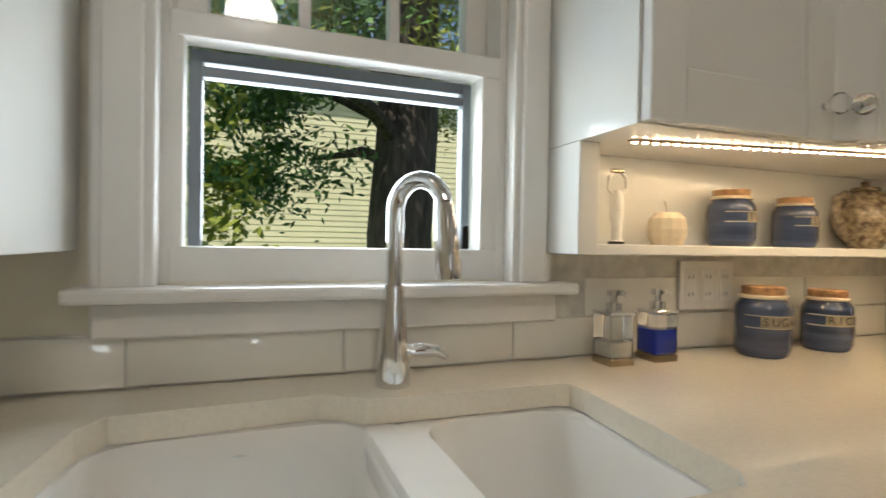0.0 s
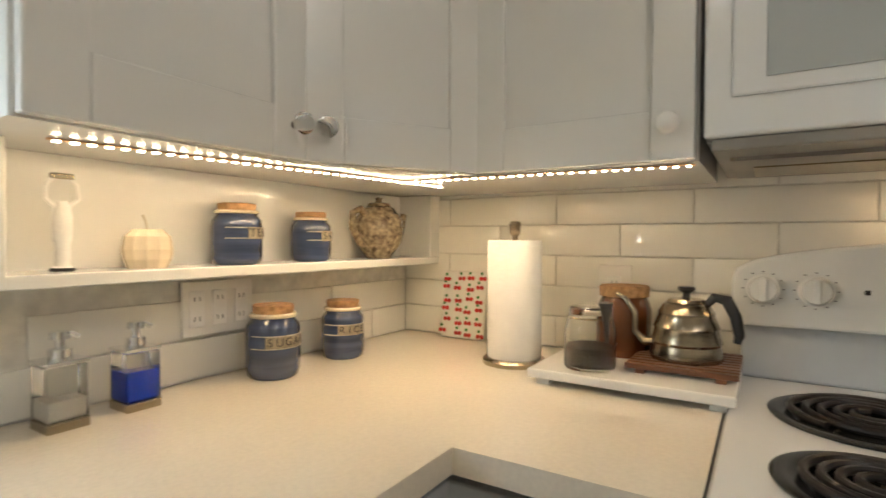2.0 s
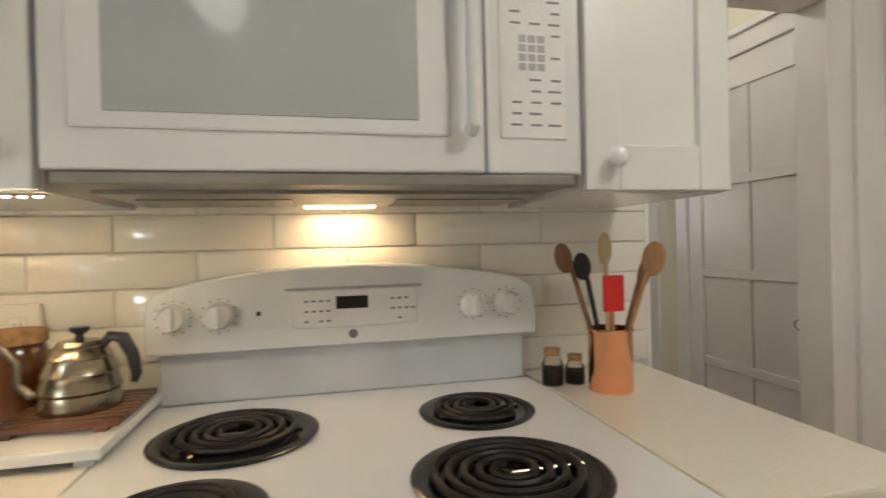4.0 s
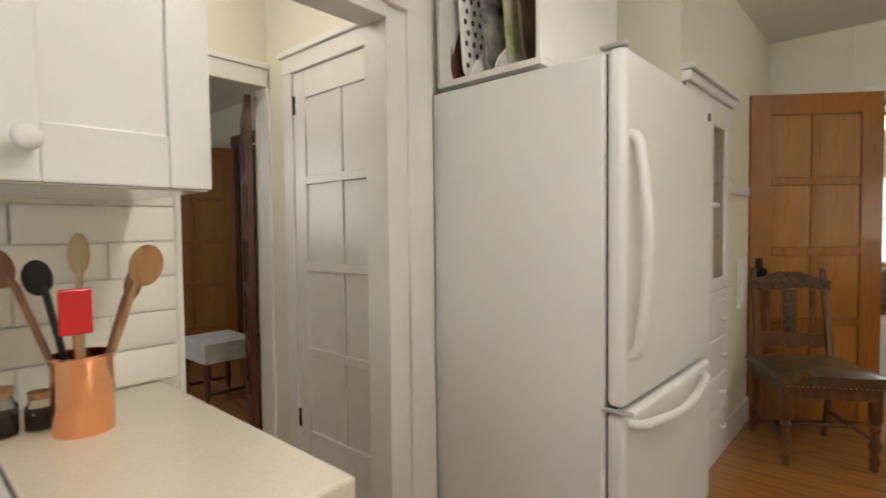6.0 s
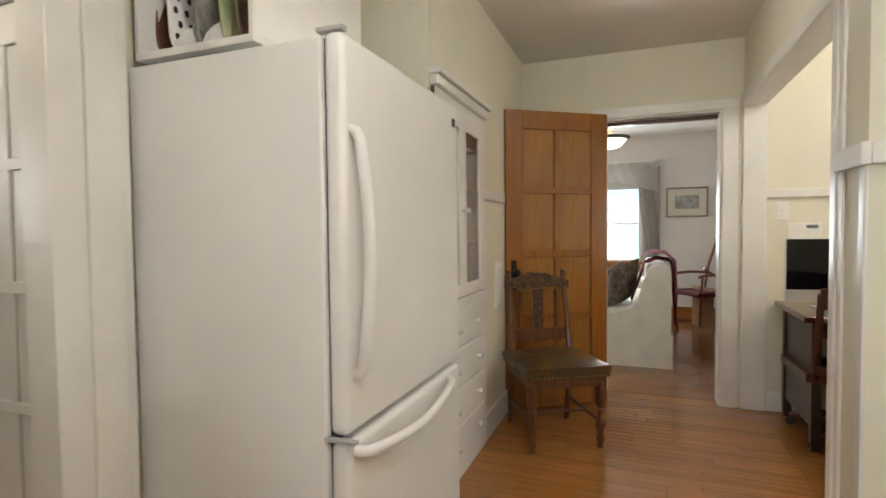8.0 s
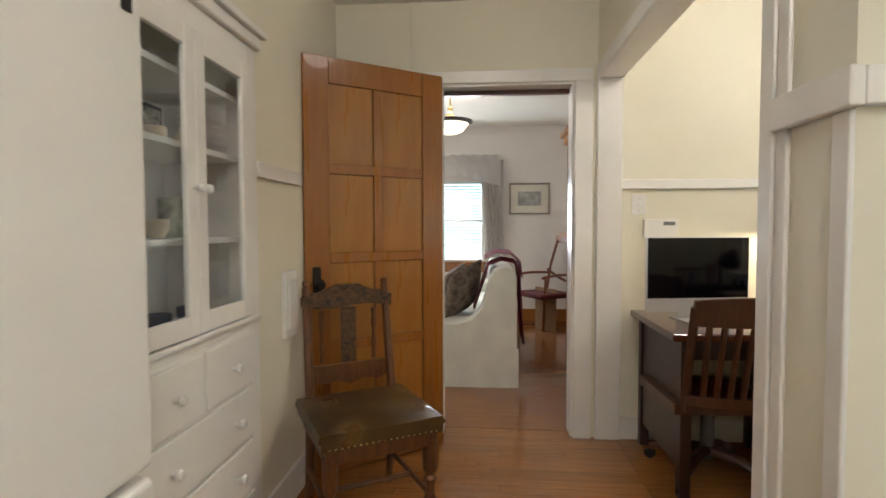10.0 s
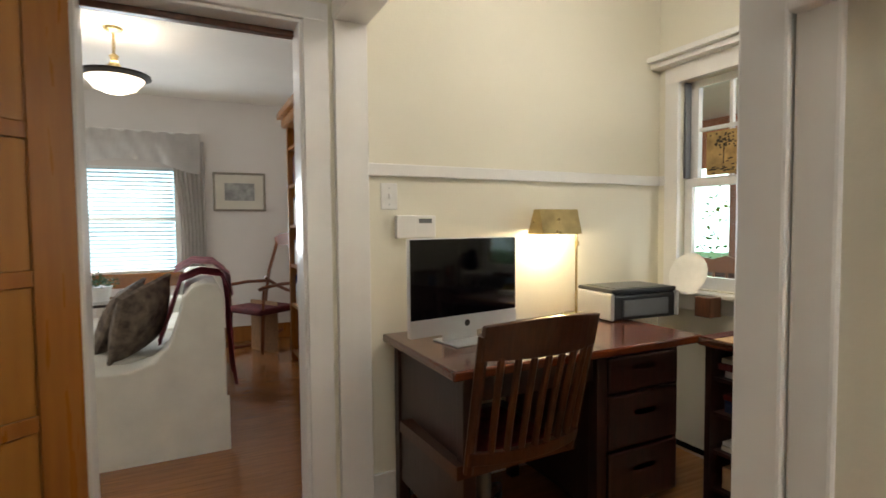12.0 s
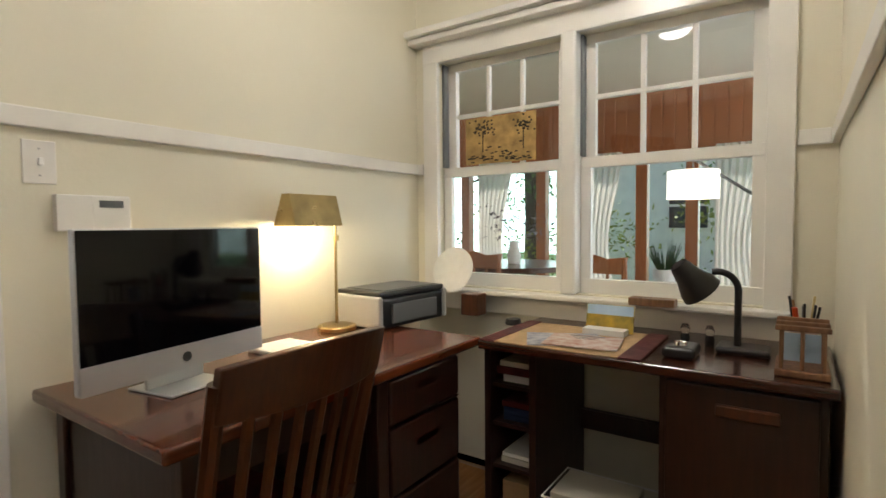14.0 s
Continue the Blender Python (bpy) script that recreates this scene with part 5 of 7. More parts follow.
# ---- wooden door and chair ----
ang = 36.0
wd = panel_door("door_living_room", 0.765, 2.025, pose(-1.06, -5.615, 0.006, 0, 0, ang), 2, 4, DOORWOOD, DOORPANEL, "honey-coloured fir eight-panel door standing open", stile=.125, mid=.05, top=.125, bottom=.22)
k = part("door_knob", lathe([(0, 0), (.022, 0), (.022, .006), (.009, .01), (.009, .03), (.024, .042), (.026, .055), (.016, .066), (0, .068)], 18), IRON, smooth=True)
k.data.transform(pose(.71, .018, .94, -90, 0, 0))
k.parent = wd
kp = part("knob_plate", box(.69, .73, .018, .021, .82, 1.02, .003), IRON)
kp.parent = wd


def antique_chair(m):
    c = new("side_chair")
    c.matrix_world = m
    tagged(c, "antique carved oak side chair with olive leather seat", "chair")

    def add(name, bm, material, label="", smooth=False):
        o = part(name, bm, material, label=label, smooth=smooth)
        o.parent = c
        return o
    W, D, SH = .44, .42, .46
    pr = [(0, 0), (.45, 0), (.62, .02), (.5, .07), (.8, .13), (.5, .2), (.62, .26), (.95, .34), (.6, .42), (.55, .5), (.9, .58), (.6, .62), (1, .68), (1, 1), (0, 1)]
    for x in (-W / 2 + .03, W / 2 - .03):
        add("front_leg", lathe([(a * .028, b * (SH - .06)) for a, b in pr], 14, x, -D / 2 + .03), CHAIRWOOD, smooth=True)
        pts = [(x * .95, D / 2 + .04, 0), (x * .95, D / 2 + .0, .25), (x * .95, D / 2 - .02, .45), (x * .93, D / 2 + .03, .75), (x * .92, D / 2 + .075, 1.0)]
        add("back_post", tube(pts, [.017, .019, .02, .018, .016], 8), CHAIRWOOD)
        add("finial", lathe([(0, 0), (.014, 0), (.011, .01), (.017, .022), (.012, .034), (0, .04)], 12, x * .92, D / 2 + .075), CHAIRWOOD, smooth=True).data.transform(Matrix.Translation((0, 0, .995)))
    bm = bmesh.new()
    put(bm, -W / 2 + .01, W / 2 - .01, -D / 2 + .01, -D / 2 + .035, SH - .085, SH - .02, .003)
    put(bm, -W / 2 + .01, W / 2 - .01, D / 2 - .04, D / 2 - .015, SH - .085, SH - .02, .003)
    add("seat_rail", bm, CHAIRWOOD)
    for s in (-1, 1):
        add("seat_rail", box(s * (W / 2 - .035), s * (W / 2 - .01), -D / 2 + .035, D / 2 - .04, SH - .085, SH - .02, .003), CHAIRWOOD)
    bm = bmesh.new()
    bmesh.ops.create_cube(bm, size=1)
    bmesh.ops.subdivide_edges(bm, edges=bm.edges[:], cuts=9, use_grid_fill=True)
    for v in bm.verts:
        q = (1 - abs(2 * v.co.x) ** 3) * (1 - abs(2 * v.co.y) ** 3)
        if v.co.z > 0:
            v.co.z += .55 * q + .10 * noise.noise(v.co * 5)
        s = 1 - .05 * (abs(v.co.z) * 2 - 1 if v.co.z > 0 else .1)
        v.co.x *= s
    bm.transform(Matrix.Translation((0, 0, SH + .008)) @ Matrix.Diagonal((W + .02, D + .01, .065, 1)))
    add("seat", bm, LEATHER, "cracked olive-brown leather seat", True)
    studs = bmesh.new()
    for i in range(19):
        x = -W / 2 + .02 + i * (W - .04) / 18
        join(studs, lathe([(.0045, 0), (.003, .002), (0, .003)], 6), pose(x, -D / 2 - .008, SH - .015, 90, 0, 0))
    add("stud_row", studs, BRASS, "row of brass studs")
    # carved top rail and splats
    n = 16
    top = [(-.2 + .4 * i / n, .955 + .055 * math.sin(math.pi * i / n) ** 1.6 + (.008 if i % 4 == 2 else 0)) for i in range(n + 1)]
    bot = [(.2 - .4 * i / n, .895 + .018 * abs(math.sin(1.5 * math.pi * i / n))) for i in range(n + 1)]
    tilt = Matrix.Translation((0, D / 2 + .055, 0))
    add("crest_rail", prism(top + bot, .022, 'y', -.011), CARVED, "dark carved crest rail").data.transform(tilt)
    add("lower_rail", prism([(-.185, .60), (.185, .60), (.185, .635), (-.185, .635)], .02, 'y', -.012), CHAIRWOOD).data.transform(tilt @ Matrix.Translation((0, -.035, 0)))
    arch = [(-.19, .575), (-.12, .545), (-.06, .56), (0, .535), (.06, .56), (.12, .545), (.19, .575), (.19, .60), (-.19, .60)]
    add("apron", prism(arch, .014, 'y', -.01), CHAIRWOOD).data.transform(tilt @ Matrix.Translation((0, -.038, 0)))
    add("splat", prism([(-.032, .635), (.032, .635), (.032, .90), (-.032, .90)], .014, 'y', -.02), CARVED, "dark carved centre splat").data.transform(tilt)
    for x in (-.115, .115):
        pr2 = [(0, 0), (.8, .02), (.6, .15), (1, .3), (.6, .4), (.5, .55), (.9, .68), (.6, .8), (.9, .95), (0, 1)]
        add("spindle", lathe([(a * .015, .635 + b * .265) for a, b in pr2], 12, x, 0), CHAIRWOOD, smooth=True).data.transform(tilt @ Matrix.Translation((0, -.012, 0)))
    for z in (.16,):
        for s in (-1, 1):
            add("stretcher", tube([(s * (W / 2 - .03), -D / 2 + .03, z), (s * (W / 2 - .035), D / 2, z)], .011, 8), CHAIRWOOD)
        add("stretcher", tube([(-W / 2 + .03, 0, z), (W / 2 - .03, 0, z)], .011, 8), CHAIRWOOD)
    return c


antique_chair(pose(-.81, -4.85, 0, 0, 0, -150) @ Matrix.Diagonal((1.05, 1.08, .945, 1)))

# ---- living room ----
lw = tagged(new("window_living"), "living room window with white blind and dark wood sill", "window", kind="structure")
bm = bmesh.new()
for x0, x1 in ((LW0 - .06, LW0), (LW1, LW1 + .06)):
    put(bm, x0, x1, -9.45, -9.425, LZ0 - .02, LZ1 + .05, .004)
put(bm, LW0, LW1, -9.56, -9.53, (LZ0 + LZ1) / 2 - .02, (LZ0 + LZ1) / 2 + .02)
part("window_casing", bm, TRIM, lw)
part("window_sill", put(box(LW0 - .1, LW1 + .1, -9.45, -9.38, LZ0 - .06, LZ0 - .02, .005), LW0 - .06, LW1 + .06, -9.45, -9.425, LZ0 - .16, LZ0 - .06, .003), DOORWOOD, lw, "dark wood window sill")
part("pane", box(LW0, LW1, -9.55, -9.546, LZ0, LZ1), PANE, lw).visible_shadow = False
bl = thing("window_blind", (-.79, -9.48, LZ0), "white horizontal slat blind, slats open", "blind")
me = None
for i in range(24):
    z = LZ0 + .02 + i * (LZ1 - LZ0 - .04) / 24
    if me is None:
        s = part("slat", box(LW0 + .01, LW1 - .01, -.016, .016, -.0012, .0012), BLIND)
        s.data.transform(pose(0, 0, 0, 22, 0, 0))
        me = s.data
    else:
        s = new("slat", me)
    s.parent = bl
    s.matrix_parent_inverse = bl.matrix_world.inverted()
    s.location = (0, -9.475, z)
part("head_rail", box(LW0, LW1, -9.5, -9.45, LZ1 - .03, LZ1), BLIND, bl)
# emissive sheet supplies the outdoor brightness behind the living room blind
tagged(struct("backdrop", box(-4, 3, -13.2, -13.1, -.1, 4.5), glow("garden_glow", (.50, .72, .80), 1.5), "glowing pale blue-green sheet standing in for the garden", "backdrop"), kind="structure")

va = thing("window_valance", (-.8, -9.35, 1.75), "white scalloped fabric valance over the window", "valance")
n = 36
x0, x1 = -1.51, -.28
bm = bmesh.new()
rows = []
for k in range(7):
    ring = []
    for i in range(n + 1):
        u = i / n
        x = x0 + (x1 - x0) * u
        drop = .30 + .10 * abs(math.cos(math.pi * u)) ** 3 - .03 * math.sin(math.pi * u)
        ring.append(bm.verts.new((x, -9.32 + .012 * math.sin(u * 55 + k) - .012 * math.sin(k), 2.13 - drop * k / 6)))
    rows.append(ring)
for a, b in zip(rows, rows[1:]):
    for i in range(n):
        bm.faces.new((a[i], a[i + 1], b[i + 1], b[i]))
bmesh.ops.solidify(bm, geom=bm.faces[:], thickness=.006)
part("fabric", bm, CURTAIN, va, smooth=True)
part("cornice_board", box(x0, x1, -9.44, -9.325, 2.11, 2.135, .004), TRIM, va)


def curtain(xa, xb, y, z0, z1, label, name="curtain", material=CURTAIN, folds=7, gather=.25, axis='x'):
    bm = bmesh.new()
    n, rows = 56, []
    for k in range(12):
        v = k / 11
        row = []
        for i in range(n + 1):
            u = i / n
            sq = 1 - gather * math.sin(math.pi * min(1, v * 1.0)) ** 2
            a = xa + (xb - xa) * (u * sq)
            d = y + .022 * math.sin(u * folds * 6.283 + .6 * math.sin(v * 3))
            row.append(bm.verts.new((a, d, z1 + (z0 - z1) * v) if axis == 'x' else (d, a, z1 + (z0 - z1) * v)))
        rows.append(row)
    for a, b in zip(rows, rows[1:]):
        for i in range(n):
            bm.faces.new((a[i], a[i + 1], b[i + 1], b[i]))
    bmesh.ops.solidify(bm, geom=bm.faces[:], thickness=.003)
    return tagged(part(name, bm, material, smooth=True), label, "curtain")


curtain(-1.55, -1.25, -9.385, .12, 2.06, "white gathered curtain hanging beside the window")

pf = thing("framed_picture", (-1.84, -9.44, 1.48), "framed grey landscape engraving with cream mat on the wall", "picture")
bm = bmesh.new()
PX, PZ, pw, ph = -1.88, 1.574, .257, .20
for b in ((PX - pw, PX + pw, PZ + ph - .022, PZ + ph), (PX - pw, PX + pw, PZ - ph, PZ - ph + .022), (PX - pw, PX - pw + .022, PZ - ph + .022, PZ + ph - .022), (PX + pw - .022, PX + pw, PZ - ph + .022, PZ + ph - .022)):
    put(bm, b[0], b[1], -9.445, -9.42, b[2], b[3], .003)
part("frame", bm, SILVERFRAME, pf)
part("mat_board", box(PX - pw + .02, PX + pw - .02, -9.44, -9.433, PZ - ph + .02, PZ + ph - .02), MATBOARD, pf)
part("engraving", box(PX - .145, PX + .145, -9.434, -9.43, PZ - .09, PZ + .09), GREYART, pf)

la = thing("ceiling_lamp", (-.985, -7.62, H), "brass ceiling pendant with a lit glass bowl", "ceiling lamp")
part("canopy", lathe([(0, H), (.06, H), (.055, H - .02), (.02, H - .035), (0, H - .035)], 26, -.985, -7.62), BRASS, la, smooth=True)
part("stem", lathe([(0, H - .03), (.009, H - .03), (.009, H - .16), (.03, H - .18), (.018, H - .21), (.04, H - .24), (.04, H - .25), (0, H - .25)], 20, -.985, -7.62), BRASS, la, smooth=True)
part("ring", lathe([(.17, H - .30), (.205, H - .295), (.21, H - .31), (.17, H - .325)], 40, -.985, -7.62), IRON, la, "dark metal rim", True)
part("bowl", lathe([(.17, H - .29), (.168, H - .33), (.12, H - .39), (.06, H - .415), (0, H - .42)], 36, -.985, -7.62), BULBGLOW, la, "lit frosted glass bowl", True)
lamp("living_ceiling_bulb", 'POINT', pose(-.985, -7.62, H - .2), 7, BULB, .06)


def sofa():
    s = thing("sofa", (-1.0, -7.2, 0), "white slipcovered sofa with a rolled arm and loose cushions", "sofa")
    # the rolled arm seen end on: outline in (x, z), drawn out along y
    X1 = -1.545
    prof = [(-.70, .0), (X1, .0), (X1, .60), (X1 + .005, .72), (X1 - .00, .84), (X1 + .03, .90), (X1 + .09, .92), (X1 + .15, .90), (X1 + .20, .84), (X1 + .23, .72), (X1 + .27, .60), (X1 + .34, .52), (X1 + .46, .485), (-.70, .48)]
    part("arm", prism(prof, -.22, 'y', -6.64, .012), SOFA, s, "slipcovered arm with a flared outline")
    part("back", box(X1, X1 + .20, -8.55, -6.86, .0, .88, .05, 4), SOFA, s)
    part("seat_base", box(X1 + .2, -.68, -8.55, -6.86, .02, .34, .03, 3), SOFA, s)
    for i in range(2):
        part("seat_cushion", box(X1 + .20, -.66, -7.70 - i * .84, -6.87 - i * .84, .34, .50, .05, 4), SOFA, s)
    part("far_arm", box(X1, -.70, -8.77, -8.55, 0, .62, .06, 4), SOFA, s)
    part("skirt", prism([(-.68, .0), (X1 - .012, 0), (X1 - .012, .30), (-.68, .30)], .004, 'y', -6.643), SOFA, s)
    return s


sofa()


def pillow(at, size, rx, ry, rz, material, label):
    bm = bmesh.new()
    bmesh.ops.create_cube(bm, size=1)
    bmesh.ops.subdivide_edges(bm, edges=bm.edges[:], cuts=7, use_grid_fill=True)
    for v in bm.verts:
        q = max(0, (1 - (2 * v.co.x) ** 2) * (1 - (2 * v.co.z) ** 2))
        v.co.y *= .12 + .88 * q ** .5
    bm.transform(Matrix.Diagonal((*size, 1)))
    p = part("pillow", bm, material, smooth=True)
    p.matrix_world = pose(*at, rx, ry, rz)
    return tagged(p, label, "pillow", "sofa pillows")


pillow((-1.125, -7.0, .70), (.44, .18, .42), -20, 12, 60, FLORAL, "dark floral throw pillow on the sofa")
pillow((-1.0, -7.25, .68), (.42, .16, .40), -25, 10, 75, FLORAL, "dark floral throw pillow leaning behind another")


def cloth(name, pts_u, y0, y1, material, label, thick=.012):
    """A cloth that hangs over the sofa back: an outline in (x, z) run along y with folds."""
    bm = bmesh.new()
    n, rows = 14, []
    for x, z in pts_u:
        rows.append([bm.verts.new((x + .010 * math.sin(i * 1.9 + z * 9), y0 + (y1 - y0) * i / n, z + .008 * math.sin(i * 1.3))) for i in range(n + 1)])
    for a, b in zip(rows, rows[1:]):
        for i in range(n):
            bm.faces.new((a[i], a[i + 1], b[i + 1], b[i]))
    bmesh.ops.solidify(bm, geom=bm.faces[:], thickness=thick)
    return tagged(part(name, bm, material, smooth=True), label, "throw")


cloth("throw_blanket", [(-1.615, .28), (-1.595, .6), (-1.585, .86), (-1.555, .93), (-1.435, .95), (-1.335, .91), (-1.275, .72), (-1.215, .56)], -7.35, -6.90, THROW, "red patterned throw over the sofa back")
cloth("throw_blanket", [(-1.610, .80), (-1.595, .93), (-1.515, 1.0), (-1.395, 1.01), (-1.305, .96)], -7.55, -6.95, PINKTHROW, "pink throw folded on the sofa back")

rk = thing("rocking_chair", (-2.0, -8.8, 0), "golden wood rocking chair with cane back and red seat", "chair")
R = pose(-2.02, -8.85, 0, 0, 0, 122)


def rpart(name, bm, material, label="", smooth=False):
    bm.transform(R)
    return part(name, bm, material, rk, label, smooth)


for sx in (-.23, .23):
    rpart("rocker", tube([(sx, -.42 + .84 * i / 12, .035 + .09 * (2 * i / 12 - 1) ** 2) for i in range(13)], .016, 8), ROCKER, smooth=True)
    rpart("front_leg", tube([(sx, -.22, .05), (sx, -.2, .42)], .018, 8), ROCKER)
    rpart("back_leg", tube([(sx * .9, .2, .05), (sx * .9, .17, .42)], .018, 8), ROCKER)
    rpart("back_post", tube([(sx * .85, .17, .42), (sx * .9, .24, .75), (sx * .88, .36, 1.08)], .017, 8), ROCKER)
    rpart("arm", tube([(sx * .9, .22, .66), (sx * 1.05, 0, .67), (sx * 1.1, -.22, .655), (sx * 1.08, -.25, .64)], .016, 8), ROCKER, smooth=True)
    rpart("arm_post", tube([(sx, -.2, .42), (sx * 1.08, -.2, .65)], .013, 8), ROCKER)
rpart("crest_rail", prism([(-.22, 1.02), (.22, 1.02), (.23, 1.10), (.14, 1.14), (0, 1.15), (-.14, 1.14), (-.23, 1.10)], .03, 'y', .34), ROCKER)
rpart("cane_back", box(-.19, .19, -.004, .004, 0, .5), CANE)
rk.children[-1].data.transform(R @ pose(0, .21, .53, -14, 0, 0) @ R.inverted())
rpart("seat", box(-.25, .25, -.25, .2, .40, .46, .025, 3), REDSEAT, "red upholstered seat")

bc = thing("bookcase", (-2.25, -8.2, 0), "tall wooden bookcase with arched shelves and books", "bookcase")
part("side_panel", box(-2.43, -2.19, -8.42, -8.38, 0, 2.1, .004), DOORWOOD, bc)
part("side_panel", box(-2.43, -2.19, -7.42, -7.38, 0, 2.1, .004), DOORWOOD, bc)
part("back_panel", box(-2.44, -2.42, -8.4, -7.4, 0, 2.1), DOORWOOD, bc)
part("crown", put(box(-2.44, -2.12, -8.48, -7.32, 2.16, 2.22, .01), -2.44, -2.15, -8.45, -7.35, 2.08, 2.16, .02), DOORWOOD, bc)
for z in (.08, .5, .85, 1.2, 1.55, 1.88):
    part("shelf", box(-2.42, -2.20, -8.38, -7.42, z, z + .025), DOORWOOD, bc)
rnd = random.Random(6)
for z in (.525, .875, 1.225, 1.575):
    y = -8.36
    for j in range(9):
        w, h = rnd.uniform(.025, .05), rnd.uniform(.18, .27)
        bk = tagged(part("book", box(-2.40, -2.23, y, y + w, z, z + h, .002), rnd.choice((BURGUNDY, MATBOARD, DARKGREY, BLUEGLAZE))), "hardback book standing on the bookcase shelf", "book", "books on the bookcase")
        y += w + .003
pt = thing("potted_plant", (-.72, -8.6, .62), "small round green plant in a white pot on a table", "plant")
part("pot", lathe([(0, .62), (.07, .62), (.10, .74), (.09, .74), (0, .72)], 20, -.72, -8.6), PAPER, pt)
bm = bmesh.new()
rnd = random.Random(2)
for i in range(260):
    d = Vector((rnd.gauss(0, 1), rnd.gauss(0, 1), abs(rnd.gauss(0, .8)))).normalized() * rnd.uniform(.05, .125)
    vs = [bm.verts.new(Vector((-.72, -8.6, .745)) + Vector((d.x * 1.25, d.y * 1.25, d.z * .9)) + Vector((rnd.uniform(-.018, .018), rnd.uniform(-.018, .018), rnd.uniform(-.018, .018)))) for _ in range(3)]
    bm.faces.new(vs)
part("foliage", bm, LEAF, pt)
tb = thing("side_table", (-.72, -8.6, 0), "round glass-topped iron side table", "table")
part("tabletop", lathe([(0, .608), (.26, .608), (.262, .614), (.26, .62), (0, .62)], 36, -.72, -8.6), CLEAR, tb)
part("rim", tube([(-.72 + .262 * math.cos(i / 32 * 6.283), -8.6 + .262 * math.sin(i / 32 * 6.283), .606) for i in range(32)], .008, 8, True), IRON, tb)
for a in (30, 150, 270):
    part("leg", tube([(-.72 + .25 * math.cos(radians(a)), -8.6 + .25 * math.sin(radians(a)), .60), (-.72 + .12 * math.cos(radians(a)), -8.6 + .12 * math.sin(radians(a)), .3), (-.72 + .24 * math.cos(radians(a)), -8.6 + .24 * math.sin(radians(a)), 0)], .009, 8), IRON, tb)
ll = thing("table_lamp", (-.38, -9.15, 0), "standing lamp with a cream pleated shade", "lamp")
part("stem", tube([(-.38, -9.15, 0), (-.38, -9.15, 1.35)], .01, 8), BRASS, ll)
part("base", lathe([(0, 0), (.12, 0), (.11, .02), (0, .03)], 24, -.38, -9.15), BRASS, ll)
part("shade", lathe([(.07, 1.62), (.15, 1.30), (.147, 1.30), (.067, 1.62)], 30, -.38, -9.15), MATBOARD, ll)

# ---- study ----
DT = 0.745
dk = thing("writing_desk", (-2.669, -5.439, 0), "old mahogany pedestal desk with a polished top", "desk")
part("desktop", box(-3.296, -2.120, YS + .01, -5.080, DT - .034, DT, .008, 3), DESKWOOD, dk)
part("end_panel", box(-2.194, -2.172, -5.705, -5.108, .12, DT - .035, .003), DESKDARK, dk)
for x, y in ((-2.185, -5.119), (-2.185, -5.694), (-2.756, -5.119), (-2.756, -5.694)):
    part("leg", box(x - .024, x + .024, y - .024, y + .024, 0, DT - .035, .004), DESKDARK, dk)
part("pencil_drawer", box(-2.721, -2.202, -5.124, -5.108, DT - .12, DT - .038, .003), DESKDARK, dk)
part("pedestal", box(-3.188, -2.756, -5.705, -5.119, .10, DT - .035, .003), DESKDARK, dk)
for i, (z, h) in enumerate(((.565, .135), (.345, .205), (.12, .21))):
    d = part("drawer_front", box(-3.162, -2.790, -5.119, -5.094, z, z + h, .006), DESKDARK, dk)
    q = part("drawer_pull", prism([(-3.041, z + h * .55), (-2.911, z + h * .55), (-2.916, z + h * .55 + .032), (-3.037, z + h * .55 + .032)], -.018, 'y', -5.094, .004), OAKCHAIR, d)
    q.parent = d
part("drawer_slide", box(-3.154, -2.981, -5.095, -5.089, .561, .565), STEEL, dk, "bright metal edge of a pulled leaf")

rt = thing("desk_return", (-3.435, -4.523, 0), "dark mahogany desk wing with one deep file drawer", "desk")
RX = -3.240
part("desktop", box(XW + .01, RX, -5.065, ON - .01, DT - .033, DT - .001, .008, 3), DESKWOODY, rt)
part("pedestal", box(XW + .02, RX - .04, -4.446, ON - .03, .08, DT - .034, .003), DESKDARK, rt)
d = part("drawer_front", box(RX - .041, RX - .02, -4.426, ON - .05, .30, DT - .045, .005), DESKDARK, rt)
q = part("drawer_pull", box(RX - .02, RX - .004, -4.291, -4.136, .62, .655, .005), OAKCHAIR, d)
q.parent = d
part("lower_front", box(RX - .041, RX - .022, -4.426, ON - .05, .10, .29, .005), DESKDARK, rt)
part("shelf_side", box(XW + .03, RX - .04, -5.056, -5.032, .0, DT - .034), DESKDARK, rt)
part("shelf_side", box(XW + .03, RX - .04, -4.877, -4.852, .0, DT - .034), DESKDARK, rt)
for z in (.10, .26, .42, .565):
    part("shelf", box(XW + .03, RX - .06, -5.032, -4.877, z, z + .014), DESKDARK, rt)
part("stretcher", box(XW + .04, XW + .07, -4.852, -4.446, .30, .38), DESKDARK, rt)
part("desk_cable", tube([(XW + .05, -4.843, .69), (XW + .08, -4.717, .60), (XW + .07, -4.571, .575), (XW + .05, -4.455, .57)], .004, 6), BLACK, rt)
rnd = random.Random(5)
for z, mt, h in ((.274, MATBOARD, .02), (.274 + .022, PAPER, .015), (.114, BLOTTER, .09), (.434, BLUEGLAZE, .05), (.434 + .052, REDSEAT, .02), (.579, PAPER, .03), (.579 + .032, REDSEAT, .025), (.579 + .06, MATBOARD, .02)):
    w = rnd.uniform(0, .02)
    tagged(part("paper_stack", box(RX - .30, RX - .075 - w, -5.025 + w, -4.886, z, z + h, .002), mt), "stack of papers and folders on the desk shelf", "papers", "papers under the desk")
wb = thing("wire_basket", (-3.435, -4.639, 0), "white wire basket of papers under the desk", "basket")
